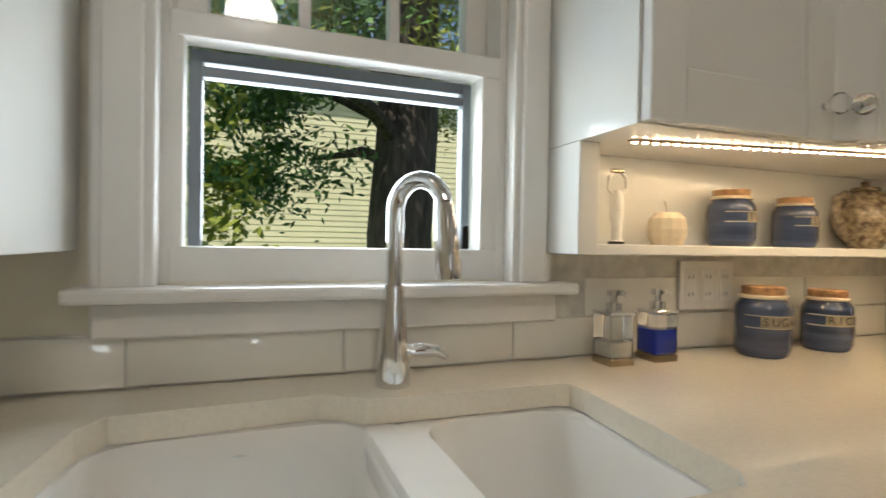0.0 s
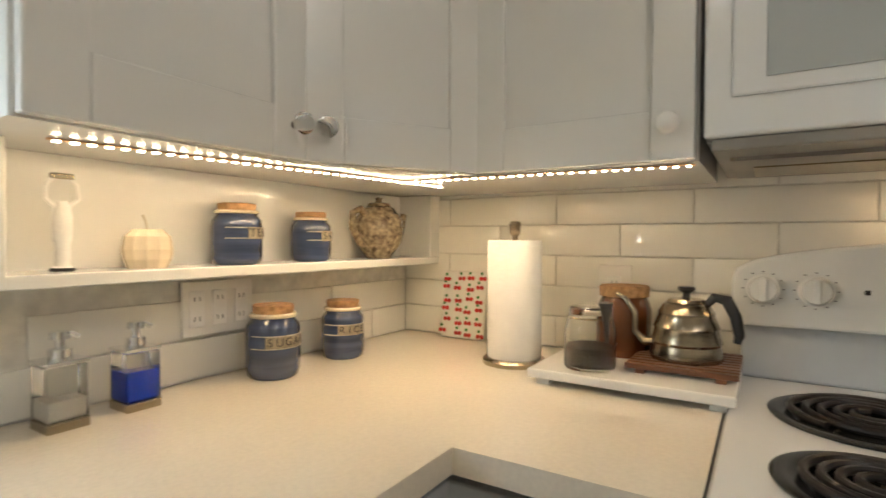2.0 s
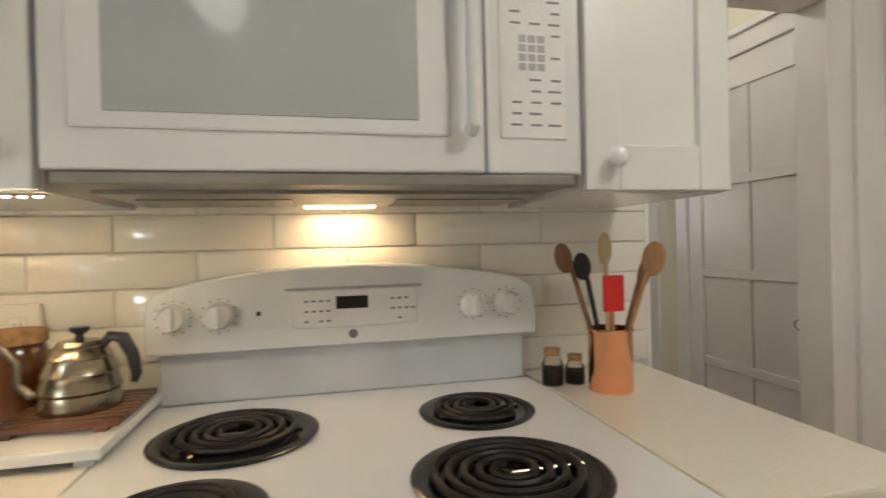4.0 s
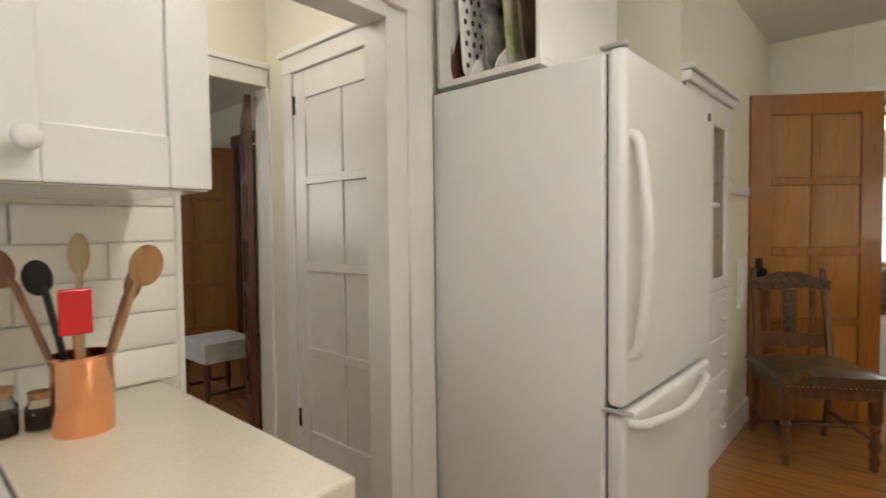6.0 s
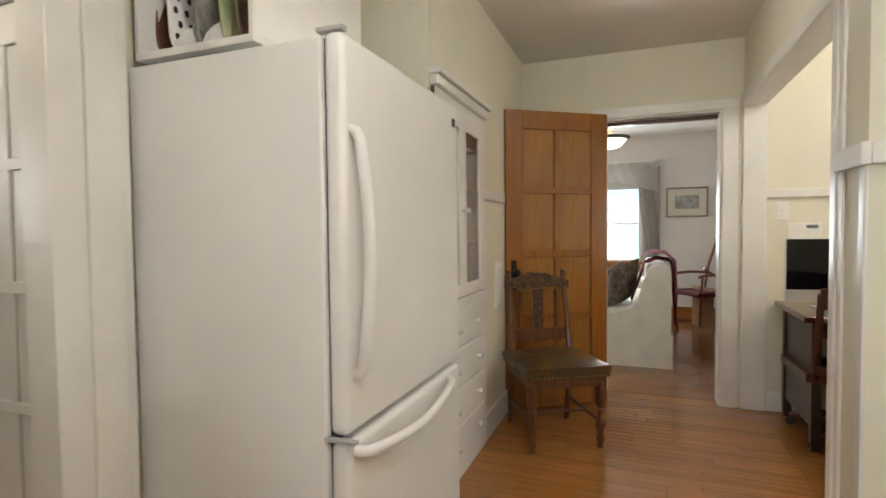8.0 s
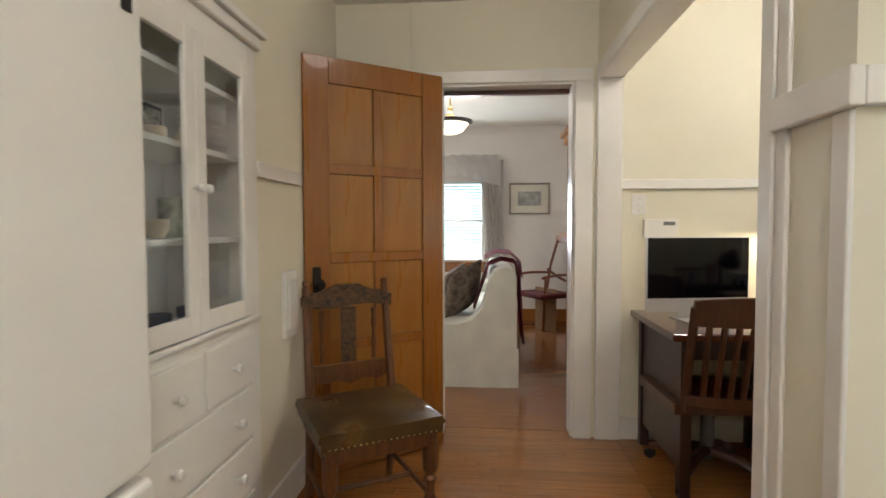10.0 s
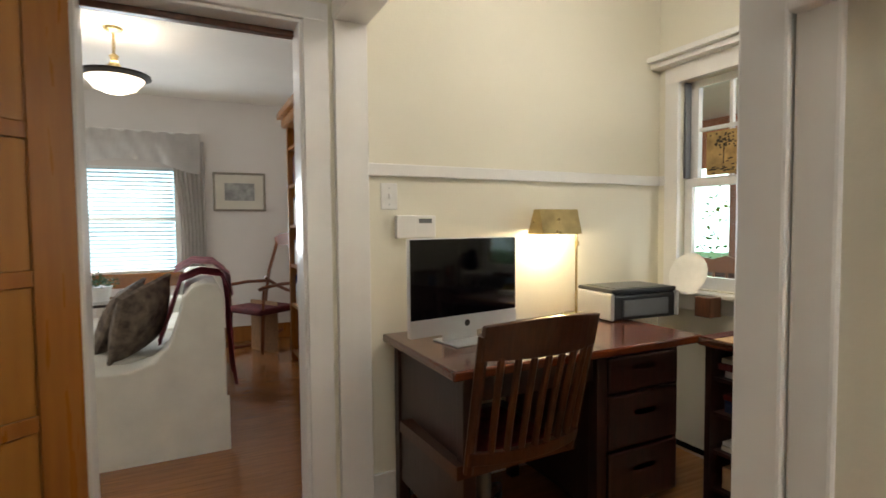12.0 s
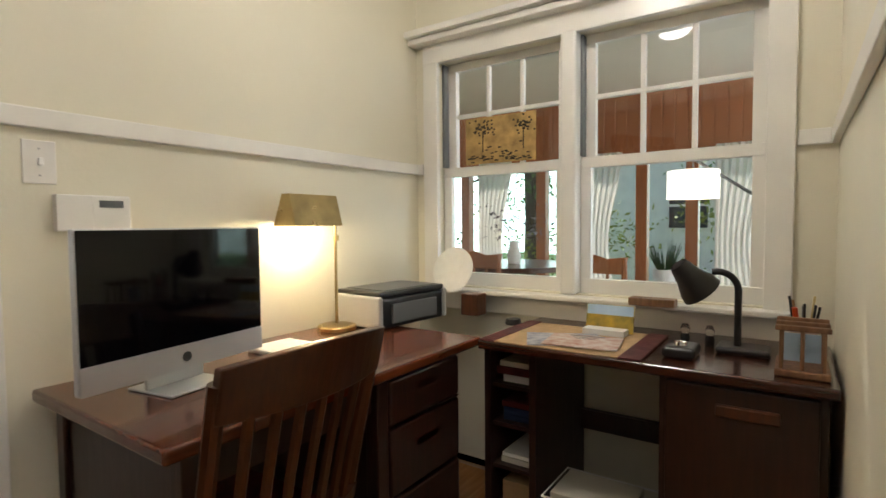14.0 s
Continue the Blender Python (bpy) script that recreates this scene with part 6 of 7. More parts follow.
for i in range(11):
    part("wire", tube([(RX - .06, -4.823 + i * .035, .02), (RX - .05, -4.823 + i * .035, .21)], .003, 6), PAPER, wb)
part("rim", tube([(RX - .05, -4.833, .21), (RX - .05, -4.475, .21), (RX - .3, -4.475, .21), (RX - .3, -4.833, .21)], .004, 6, True), PAPER, wb)
part("base", box(RX - .3, RX - .06, -4.833, -4.475, .012, .022), PAPER, wb)
part("paper_bundle", box(RX - .28, RX - .075, -4.814, -4.542, .023, .22, .004), MATBOARD, wb)

# office chair
def slat_chair(m):
    c = new("desk_chair")
    c.matrix_world = m
    tagged(c, "brown wooden swivel desk chair with a slatted back", "chair")

    def add(name, bm, material=OAKCHAIR, label="", smooth=False):
        o = part(name, bm, material, label=label, smooth=smooth)
        o.parent = c
        return o
    W = .44
    n = 12
    cv = lambda x: -.05 * (1 - (2 * x / W) ** 2)  # noqa: E731

    def rail(z0, z1, d, bow=0.0):
        bm = bmesh.new()
        ra, rb, rc, rd = [], [], [], []
        for i in range(n + 1):
            x = -W / 2 + W * i / n
            y = .235 - cv(x)
            zt = z1 + bow * (1 - (2 * x / W) ** 2)
            lean = .22 * (z0 - .45)
            lean1 = .22 * (zt - .45)
            ra.append(bm.verts.new((x, y + lean, z0)))
            rb.append(bm.verts.new((x, y + lean1, zt)))
            rc.append(bm.verts.new((x, y + lean1 + d, zt)))
            rd.append(bm.verts.new((x, y + lean + d, z0)))
        for a, b in ((ra, rb), (rb, rc), (rc, rd), (rd, ra)):
            for i in range(n):
                bm.faces.new((a[i], a[i + 1], b[i + 1], b[i]))
        bm.faces.new((ra[0], rb[0], rc[0], rd[0]))
        bm.faces.new((ra[-1], rb[-1], rc[-1], rd[-1]))
        bmesh.ops.recalc_face_normals(bm, faces=bm.faces[:])
        bmesh.ops.bevel(bm, geom=[e for e in bm.edges if e.calc_face_angle(0) > .8], offset=.004, segments=2, profile=.5, affect='EDGES')
        return bm
    add("crest_rail", rail(.865, .985, .026, .02))
    add("lower_rail", rail(.475, .525, .024))
    for i in range(7):
        x = -.15 + .05 * i
        y = .247 - cv(x)
        bm = tube([(x, y + .22 * .06, .51), (x * 1.03, y + .22 * .23, .69), (x * 1.06, y + .22 * .43, .875)], .0105, 6)
        for v in bm.verts:
            v.co.x = x + (v.co.x - x) * 1.25
        add("slat", bm)
    for s in (-1, 1):
        bm = tube([(s * .205, .24, .44), (s * .208, .24 + .22 * .2, .65), (s * .212, .24 + .22 * .50, .95)], .018, 8)
        add("back_post", bm)
    bm = bmesh.new()
    bmesh.ops.create_cube(bm, size=1)
    bmesh.ops.subdivide_edges(bm, edges=bm.edges[:], cuts=7, use_grid_fill=True)
    for v in bm.verts:
        if v.co.z > 0:
            v.co.z -= .35 * (1 - (2 * v.co.x) ** 2) * max(0, 1 - (2 * v.co.y) ** 2)
    bm.transform(Matrix.Translation((0, 0, .44)) @ Matrix.Diagonal((.48, .46, .05, 1)))
    add("seat", bm, smooth=True)
    add("seat_cushion", box(-.19, .19, -.18, .18, .446, .468, .009, 3), REDSEAT, "red seat cushion")
    add("swivel_column", lathe([(0, .10), (.03, .10), (.03, .36), (.07, .38), (.07, .415), (0, .415)], 16), DARKGREY)
    for a in range(4):
        bm = tube([(0, 0, .15), (.14, 0, .13), (.27, 0, .07)], [.03, .026, .02], 8)
        bm.transform(Matrix.Rotation(radians(45 + 90 * a), 4, 'Z'))
        f = add("foot", bm)
        w = part("caster", lathe([(0, -.012), (.026, -.012), (.028, 0), (.026, .012), (0, .012)], 14), BLACK)
        w.data.transform(Matrix.Rotation(radians(45 + 90 * a), 4, 'Z') @ pose(.275, 0, .028, 90, 0, 0))
        w.parent = f
    return c


slat_chair(pose(-2.375, -5.33, 0, 0, 0, 2) @ Matrix.Diagonal((1.04, 1, .925, 1)))

# computer
co = thing("desktop_computer", (-2.384, -5.495, DT), "silver all-in-one desktop computer with a black screen", "computer")
mo = pose(-2.36, -5.44, DT, 0, 0, 189)
def cpart(name, bm, material, label="", smooth=False):
    bm.transform(mo)
    return part(name, bm, material, co, label, smooth)


cpart("screen", box(-.262, .262, -.012, -.009, .113, .414, .001), SCREEN, "black glossy screen")
cpart("shell", box(-.266, .266, -.009, .012, .047, .418, .006, 3), ALU)
cpart("chin", box(-.264, .264, -.0125, -.009, .047, .112, .001), ALU)
cpart("badge", lathe([(0, 0), (.013, 0), (.013, .0015), (0, .0015)], 20), BLACK, "small dark badge").data.transform(mo @ pose(0, -.0127, .080, 90, 0, 0) @ mo.inverted())
st_ = bmesh.new()
put(st_, -.09, .09, -.07, .10, .001, .007, .002)
put(st_, -.085, .085, .03, .042, .006, .20, .003)
cpart("stand", st_, ALU)
kb = tagged(part("keyboard", box(-2.842, -2.669, -5.616, -5.484, DT + .001, DT + .018, .004), PAPER), "white keyboard pushed beside the computer", "keyboard")

dl = thing("desk_lamp", (-2.946, -5.616, DT), "brass pharmacy desk lamp, lit", "lamp")
LX, LY = -3.11, -5.65
part("base", lathe([(0, DT), (.078, DT), (.079, DT + .012), (.074, DT + .018), (.02, DT + .024), (0, DT + .024)], 36, LX, LY), BRASS, dl, smooth=True)
part("stem", tube([(LX, LY, DT + .02), (LX, LY, DT + .475), (LX + .01, LY, DT + .50), (LX + .035, LY, DT + .51)], .0065, 10), BRASS, dl, smooth=True)
part("joint", lathe([(0, 0), (.011, 0), (.011, .022), (0, .022)], 14), BRASS, dl).data.transform(Matrix.Translation((LX, LY + .004, DT + .36)))
sh = []
for x in (LX + .02, LX + .25):
    sh.append(x)
bm = bmesh.new()
q = [(-.062, 0), (-.012, .118), (.030, .118), (.062, .0)]
a = [bm.verts.new((sh[0], LY + y, DT + .42 + z)) for y, z in q]
b = [bm.verts.new((sh[1], LY + y, DT + .42 + z)) for y, z in q]
for i in range(3):
    bm.faces.new((a[i], a[i + 1], b[i + 1], b[i]))
bm.faces.new(a)
bm.faces.new(b)
bmesh.ops.recalc_face_normals(bm, faces=bm.faces[:])
bmesh.ops.solidify(bm, geom=bm.faces[:], thickness=.002)
part("shade", bm, BRASS, dl, "aged brass trough shade")
part("bulb", tube([(LX + .07, LY, DT + .485), (LX + .19, LY, DT + .485)], .011, 10), DESKBULB, dl, "lit bulb")
lamp("desk_lamp_bulb_light", 'POINT', pose(LX + .13, LY - .01, DT + .408), 4.6, (1, .82, .52), .02)

pr = thing("printer", (-3.323, -5.439, DT), "grey and black all-in-one inkjet printer", "printer")
mp_ = pose(-3.379, -5.583, DT, 0, 0, 176)
def ppart(name, bm, material, label="", smooth=False):
    bm.transform(mp_)
    return part(name, bm, material, pr, label, smooth)


ppart("body", box(-.20, .20, -.13, .13, .001, .125, .012, 3), BLACK)
ppart("side_shell", box(.19, .215, -.14, .135, .004, .135, .010, 3), GREY, "silver-grey side shell")
ppart("side_shell", box(-.215, -.19, -.14, .135, .004, .135, .010, 3), GREY, "silver-grey side shell")
ppart("scanner_lid", box(-.205, .205, -.13, .13, .126, .152, .008, 3), BLACK)
ppart("lid_glass", box(-.16, .16, -.11, .11, .1525, .155), DARKGREY)
ppart("front_panel", box(-.14, .14, -.142, -.131, .02, .10, .003), DARKGREY)
sp = thing("plate", (-3.657, -5.351, DT), "white plate leaning at the window", "plate")
b_ = lathe([(0, 0), (.05, 0), (.10, .012), (.112, .018), (.105, .020), (.05, .006), (0, .006)], 36)
b_.transform(Matrix.Translation((-3.699, -5.461, DT + .20)) @ pose(0, 0, 0, 0, 72, 0))
part("dish", b_, PAPER, sp, smooth=True)
part("stand", box(-3.734, -3.650, -5.395, -5.307, DT, DT + .10, .004), DARKTRIM, sp)

bt = thing("desk_blotter", (-3.462, -4.862, DT), "tan blotter pad with burgundy leather ends", "blotter")
part("pad", box(-3.657, RX - .01, -5.046, -4.542, DT, DT + .003), BLOTTER, bt)
part("leather_end", box(-3.664, RX - .005, -5.056, -4.998, DT + .0005, DT + .006, .001), BURGUNDY, bt, "burgundy leather end")
part("leather_end", box(-3.664, RX - .005, -4.562, -4.494, DT + .0005, DT + .006, .001), BURGUNDY, bt, "burgundy leather end")
for x, y, rz, mt, w, h, lab in ((-3.393, -4.794, 25, MAGS2, .20, .26, "blue-printed magazine lying on the blotter"), (-3.379, -4.717, 8, MAGS, .19, .25, "magazine with a food cover on the blotter")):
    g = part("magazine", box(-w / 2, w / 2, -h / 2, h / 2, 0, .004, .001), mt)
    g.matrix_world = pose(x, y, DT + (.0035 if mt is MAGS2 else .008), 0, 0, rz)
    tagged(g, lab, "magazine", "magazines on the blotter")
    if mt is MAGS:
        for i, (l, t) in enumerate(((.12, .014), (.09, .006), (.07, .006))):
            z_ = part("headline", box(-.02 - t, -.02, -l / 2, l / 2, .0041, .0045), INK, g)
            z_.parent, z_.matrix_parent_inverse = g, Matrix()
            z_.location = (-.05 + i * .02, 0, 0)
cd = thing("desk_calendar", (-3.601, -4.697, DT), "standing desk calendar with an autumn landscape photo", "calendar")
b_ = box(-.004, .004, -.09, .09, 0, .105)
b_.transform(pose(-3.608, -4.697, DT + .004, 0, -14, 0))
part("photo", b_, AUTUMN, cd)
b_ = box(.0042, .0048, -.088, .088, .065, .103)
b_.transform(pose(-3.608, -4.697, DT + .004, 0, -14, 0))
part("sky", b_, SKYPRINT, cd)
part("date_pad", box(-3.595, -3.532, -4.775, -4.620, DT + .004, DT + .026, .002), PAPER, cd)
ik = tagged(part("ink_pot", lathe([(0, DT), (.032, DT), (.034, DT + .006), (.03, DT + .024), (0, DT + .024)], 24, -3.574, -5.086), BLACK), "small flat black tin on the desk", "tin")

gl = thing("desk_lamp", (-3.504, -4.271, DT), "black gooseneck desk lamp, unlit", "lamp")
GX, GY = -3.532, -4.262
part("base", box(GX - .07, GX + .05, GY - .06, GY + .09, DT, DT + .022, .012, 3), BLACK, gl)
part("neck", tube([(GX, GY, DT + .02), (GX, GY, DT + .20)] + arc((GX, GY - .06, DT + .20), .06, 0, 105, 8, (0, 1, 0), (0, 0, 1)), .011, 12), BLACK, gl, smooth=True)
sd = lathe([(.028, .075), (.034, .06), (.040, .03), (.062, -.02), (.066, -.045), (.062, -.045), (.038, .028), (.026, .07), (0, .072), (0, .078), (.02, .078)], 28)
sd.transform(pose(GX + .02, GY - .13, DT + .225, 34, 24, 0))
part("shade", sd, BLACK, gl, smooth=True)
part("bulb", lathe([(0, -.04), (.016, -.034), (.02, -.015), (.012, .012), (0, .015)], 16), CHROME, gl, smooth=True).data.transform(pose(GX + .03, GY - .14, DT + .20, 34, 24, 0))
lb = thing("spare_bulb", (-3.574, -4.349, DT), "pair of small bulbs in black sockets on the sill", "bulb")
for y in (-4.426, -4.349):
    part("socket", lathe([(0, DT), (.014, DT), (.016, DT + .02), (.012, DT + .035), (0, DT + .035)], 14, -3.588, y), BLACK, lb)
    part("glass_bulb", lathe([(0, DT + .035), (.011, DT + .035), (.016, DT + .052), (.010, DT + .068), (0, DT + .07)], 14, -3.588, y), CLEAR, lb, smooth=True)
ph = thing("telephone", (-3.435, -4.397, DT), "small black desk gadget with a shiny dial", "gadget")
part("body", box(-3.462, -3.337, -4.455, -4.358, DT, DT + .035, .012, 3), BLACK, ph)
part("dial", lathe([(0, 0), (.02, 0), (.018, .012), (0, .014)], 18, -3.393, -4.407), CHROME, ph).data.transform(Matrix.Translation((0, 0, DT + .034)))
wr = thing("letter_rack", (-3.407, -4.097, DT), "small dark wooden letter rack with envelopes", "letter rack")
part("base", box(-3.476, -3.296, -4.155, -4.029, DT, DT + .02, .004), PUMPKIN, wr)
for x in (-3.462, -3.386, -3.310):
    for y in (-4.140, -4.092, -4.044):
        part("post", tube([(x, y, DT + .02), (x, y, DT + .13)], .005, 8), PUMPKIN, wr)
    part("top_rail", box(x - .007, x + .007, -4.155, -4.029, DT + .125, DT + .14, .003), PUMPKIN, wr)
tagged(part("envelope", box(-3.421, -3.417, -4.136, -4.048, DT + .02, DT + .10), SKYPRINT), "pale blue envelope in the letter rack", "envelope")
pn = thing("pencil_cup", (-3.601, -4.087, DT), "striped mug full of pens and scissors", "pencil cup")
part("mug", lathe([(0, DT), (.036, DT), (.038, DT + .005), (.039, DT + .095), (.036, DT + .095), (.034, DT + .01), (0, DT + .01)], 26, -3.601, -4.087), STRIPED, pn, smooth=True)
rnd = random.Random(9)
for i, mt in enumerate((BLACK, BLACK, IRON, BRASS, DARKGREY, SPOON, BLACK, ORANGE)):
    a = i * .8
    part("pen", tube([(-3.601 + .015 * math.cos(a), -4.087 + .015 * math.sin(a), DT + .012), (-3.601 + .04 * math.cos(a), -4.087 + .04 * math.sin(a), DT + rnd.uniform(.15, .19))], .004 if mt is not ORANGE else .008, 8), mt, pn)
nb = tagged(part("wooden_ruler_box", box(-3.720, -3.657, -4.639, -4.475, .852, .881, .003), PUMPKIN), "small wooden box on the window stool", "box")

# wall fittings
sw = thing("light_switch", (-2.162, YS, 1.34), "white toggle light switch on the study wall", "switch")
part("plate", box(-2.20, -2.125, YS, YS + .006, 1.282, 1.396, .002), TRIM, sw)
part("toggle", box(-2.168, -2.157, YS + .006, YS + .020, 1.33, 1.350, .002), PAPER, sw)
for z in (1.304, 1.374):
    part("screw", lathe([(0, 0), (.003, 0), (.003, .001), (0, .0012)], 8), GREY, sw).data.transform(pose(-2.162, YS + .006, z, -90, 0, 0))
th = thing("thermostat", (-2.28, YS, 1.2), "white rectangular wall thermostat with a small display", "thermostat")
part("body", box(-2.374, -2.187, YS, YS + .030, 1.156, 1.256, .005), TRIM, th)
part("cover", box(-2.275, -2.186, YS + .030, YS + .034, 1.157, 1.255, .002), TRIM, th)
part("display", box(-2.352, -2.290, YS + .030, YS + .0325, 1.222, 1.242), DARKGREY, th)

# study window
w2 = tagged(new("window_2"), "white double sash window looking into the sunroom", "window", kind="structure")
bm = bmesh.new()
put(bm, XW - .004, XW + .022, SW0 - .08, SW0 + .006, 0.826, 2.038, .004)
put(bm, XW - .004, XW + .022, SW1 - .006, SW1 + .08, 0.826, 2.038, .004)
put(bm, XW - .12, XW + .030, -4.965, -4.895, 0.857, 1.986, .012, 3)
put(bm, XW - .004, XW + .024, SW0 - .08, SW1 + .08, 1.976, 2.100, .004)
put(bm, XW - .004, XW + .11, YS + .002, SW1 + .14, 2.100, 2.131, .004)
put(bm, XW - .004, XW + .08, YS + .002, SW1 + .12, 2.069, 2.100, .006)
part("window_casing", bm, TRIM, w2)
part("window_sill", put(box(XW - .12, XW + .075, SW0 - .08, SW1 + .09, 0.831, 0.853, .006), XW, XW + .018, SW0 - .08, SW1 + .08, 0.743, 0.831, .004), TRIM, w2)
for a, b in ((SW0 + .006, -4.965), (-4.895, SW1 - .006)):
    bm = bmesh.new()
    put(bm, XW - .075, XW - .04, a, a + .045, 0.853, 1.437, .003)
    put(bm, XW - .075, XW - .04, b - .045, b, 0.853, 1.437, .003)
    put(bm, XW - .077, XW - .038, a, b, 0.853, 0.924, .003)
    put(bm, XW - .077, XW - .038, a, b, 1.406, 1.453, .003)
    part("lower_sash", bm, TRIM, w2)
    bm = bmesh.new()
    put(bm, XW - .115, XW - .08, a, a + .05, 1.416, 1.986, .003)
    put(bm, XW - .115, XW - .08, b - .05, b, 1.416, 1.986, .003)
    put(bm, XW - .117, XW - .078, a, b, 1.416, 1.458, .003)
    put(bm, XW - .117, XW - .078, a, b, 1.945, 1.986, .003)
    w = (b - a - .1) / 3
    for i in (1, 2):
        put(bm, XW - .110, XW - .085, a + .05 + i * w - .010, a + .05 + i * w + .010, 1.458, 1.945, .003)
    put(bm, XW - .109, XW - .086, a + .05, b - .05, 1.707, 1.727, .003)
    part("upper_sash", bm, TRIM, w2)
    for z0, z1, dx in ((0.924, 1.406, -.058), (1.458, 1.945, -.098)):
        g = part("pane", box(XW + dx - .0015, XW + dx + .0015, a + .046, b - .046, z0, z1), PANE, w2)
        g.visible_shadow = False
    part("sash_channel", box(XW - .07, XW - .03, a - .002, a + .012, 1.458, 1.976), DARKGREY, w2)

# ---- sunroom seen through the study window ----
SX = -6.9
struct("floor_sunroom", box(SX - .1, XW - .12, -8.2, -1.5, -.06, 0), OAKCHAIR, "brown wooden sunroom floor", "floor")
struct("ceiling_sunroom", box(SX - .1, XW - .12, -8.2, -1.5, 2.42, 2.5), CEIL, "white sunroom ceiling", "ceiling")
sb = wall("wall_sunroom", [(SX - .1, SX, -8.2, -1.5, 0, .32), (SX - .1, SX, -8.2, -1.5, 1.88, 2.42), (SX - .1, XW - .12, -8.3, -8.2, 1.88, 2.42), (SX - .1, XW - .12, -8.3, -8.2, 0, .32),
                           (SX - .1, XW - .12, -1.5, -1.4, 0, 2.42)], PINE, "knotty pine walls of the sunroom")
bm = bmesh.new()
for y in (-8.2, -7.39, -6.42, -5.37, -4.92, -3.9, -3.0, -2.2, -1.6):
    put(bm, SX - .09, SX + .02, y - .055, y + .055, .32, 1.88, .006)
for x in (-6.2, -5.4, -4.6):
    put(bm, x - .05, x + .05, -8.29, -8.19, .32, 1.88, .006)
struct("trim_sunroom_posts", bm, PINE, "pine window posts of the sunroom", "trim")
bm = bmesh.new()
for i in range(60):
    y = -8.15 + i * .11
    put(bm, SX + .0, SX + .010, y, y + .104, 1.90, 2.40, .004, 1)
tagged(struct("pine_boards", bm, PINE, "vertical knotty pine boards", "wall"), kind="structure")
trim("trim_sunroom_rail", [(SX, SX + .035, -8.2, -1.5, 1.85, 1.90), (SX, SX + .05, -8.2, -1.5, .30, .34)], "pine rail over the sunroom windows", PINE)
for y in (-7.15, -5.95, -4.72, -3.3):
    curtain(y, y + .42, SX + .10, .1, 1.86, "white curtain hanging at the sunroom windows", axis='y', gather=.3)
for i, y in enumerate((-5.99, -5.15)):
    c = thing("sunroom_chair", (-5.0, y, 0), "brown wooden sunroom dining chair", "chair", "sunroom chairs")
    for dx in (-.2, .2):
        for dy in (-.2, .2):
            part("leg", tube([(-5.0 + dx, y + dy, 0), (-5.0 + dx, y + dy, .45)], .02, 8), PINE, c)
        part("back_post", tube([(-4.8, y + dx, .45), (-4.74, y + dx, .96)], .018, 8), PINE, c)
    part("seat", box(-5.22, -4.78, y - .22, y + .22, .45, .49, .008), PINE, c)
    part("crest_rail", prism([(y - .2, .86), (y + .2, .86), (y + .22, .965), (y + .1, .95), (y, .98), (y - .1, .95), (y - .22, .965)], .02, 'x', -4.765), PINE, c)
    for k in (-.1, 0, .1):
        part("spindle", tube([(-4.79, y + k, .49), (-4.755, y + k, .86)], .009, 6), PINE, c)
tb = thing("sunroom_table", (-5.6, -6.15, 0), "round table with white cloth in the sunroom", "table")
part("tabletop", lathe([(0, .79), (.55, .79), (.55, .83), (0, .83)], 40, -5.6, -6.15), OAKCHAIR, tb)
part("pedestal", lathe([(0, 0), (.22, 0), (.2, .04), (.06, .1), (.05, .8), (0, .8)], 20, -5.6, -6.15), OAKCHAIR, tb)
vs_ = thing("flower_vase", (-5.6, -6.1, .83), "vase of dried grey-blue flowers on the table", "vase")
part("vase", lathe([(0, .831), (.05, .831), (.06, .9), (.035, .98), (.045, 1.02), (.04, 1.02), (.03, .98), (0, .85)], 20, -5.6, -6.1), PAPER, vs_, smooth=True)
bm = bmesh.new()
rnd = random.Random(12)
for i in range(140):
    d = Vector((rnd.gauss(0, .16), rnd.gauss(0, .17), abs(rnd.gauss(.16, .09))))
    p0 = Vector((-5.6, -6.1, 1.02)) + d
    bm.faces.new([bm.verts.new(p0 + Vector((rnd.uniform(-.025, .025), rnd.uniform(-.025, .025), rnd.uniform(-.025, .025)))) for _ in range(3)])
part("blossoms", bm, mat("dried_flower", (.30, .28, .32), .9, var=.3, scale=20), vs_)
ft = thing("arc_lamp", (-5.2, -4.1, 0), "arc floor lamp with a lit white drum shade", "lamp")
part("base", lathe([(0, 0), (.15, 0), (.14, .03), (0, .03)], 24, -5.2, -3.75), DARKGREY, ft)
part("pole", tube([(-5.2, -3.75, .03), (-5.2, -3.8, .85), (-5.2, -4.05, 1.12), (-5.2, -4.4, 1.38), (-5.2, -4.65, 1.56)], .010, 8), DARKGREY, ft)
part("shade", lathe([(.15, 1.315), (.15, 1.488), (.147, 1.488), (.147, 1.315)], 36, -5.2, -4.655), SHADEGLOW, ft, "lit white drum shade")
part("hanger", tube([(-5.2, -4.655, 1.555), (-5.2, -4.655, 1.47)], .005, 6), DARKGREY, ft)
for k in range(3):
    part("spoke", tube([(-5.2, -4.655, 1.475), (-5.2 + .148 * math.cos(k * 2.094), -4.655 + .148 * math.sin(k * 2.094), 1.475)], .003, 6), DARKGREY, ft)
pl = thing("grass_plant", (-6.2, -5.02, 0), "spiky green plant in a white planter", "plant")
part("pot", lathe([(0, 0), (.07, 0), (.085, .78), (.078, .78), (0, .74)], 24, -6.2, -5.02), PAPER, pl)
bm = bmesh.new()
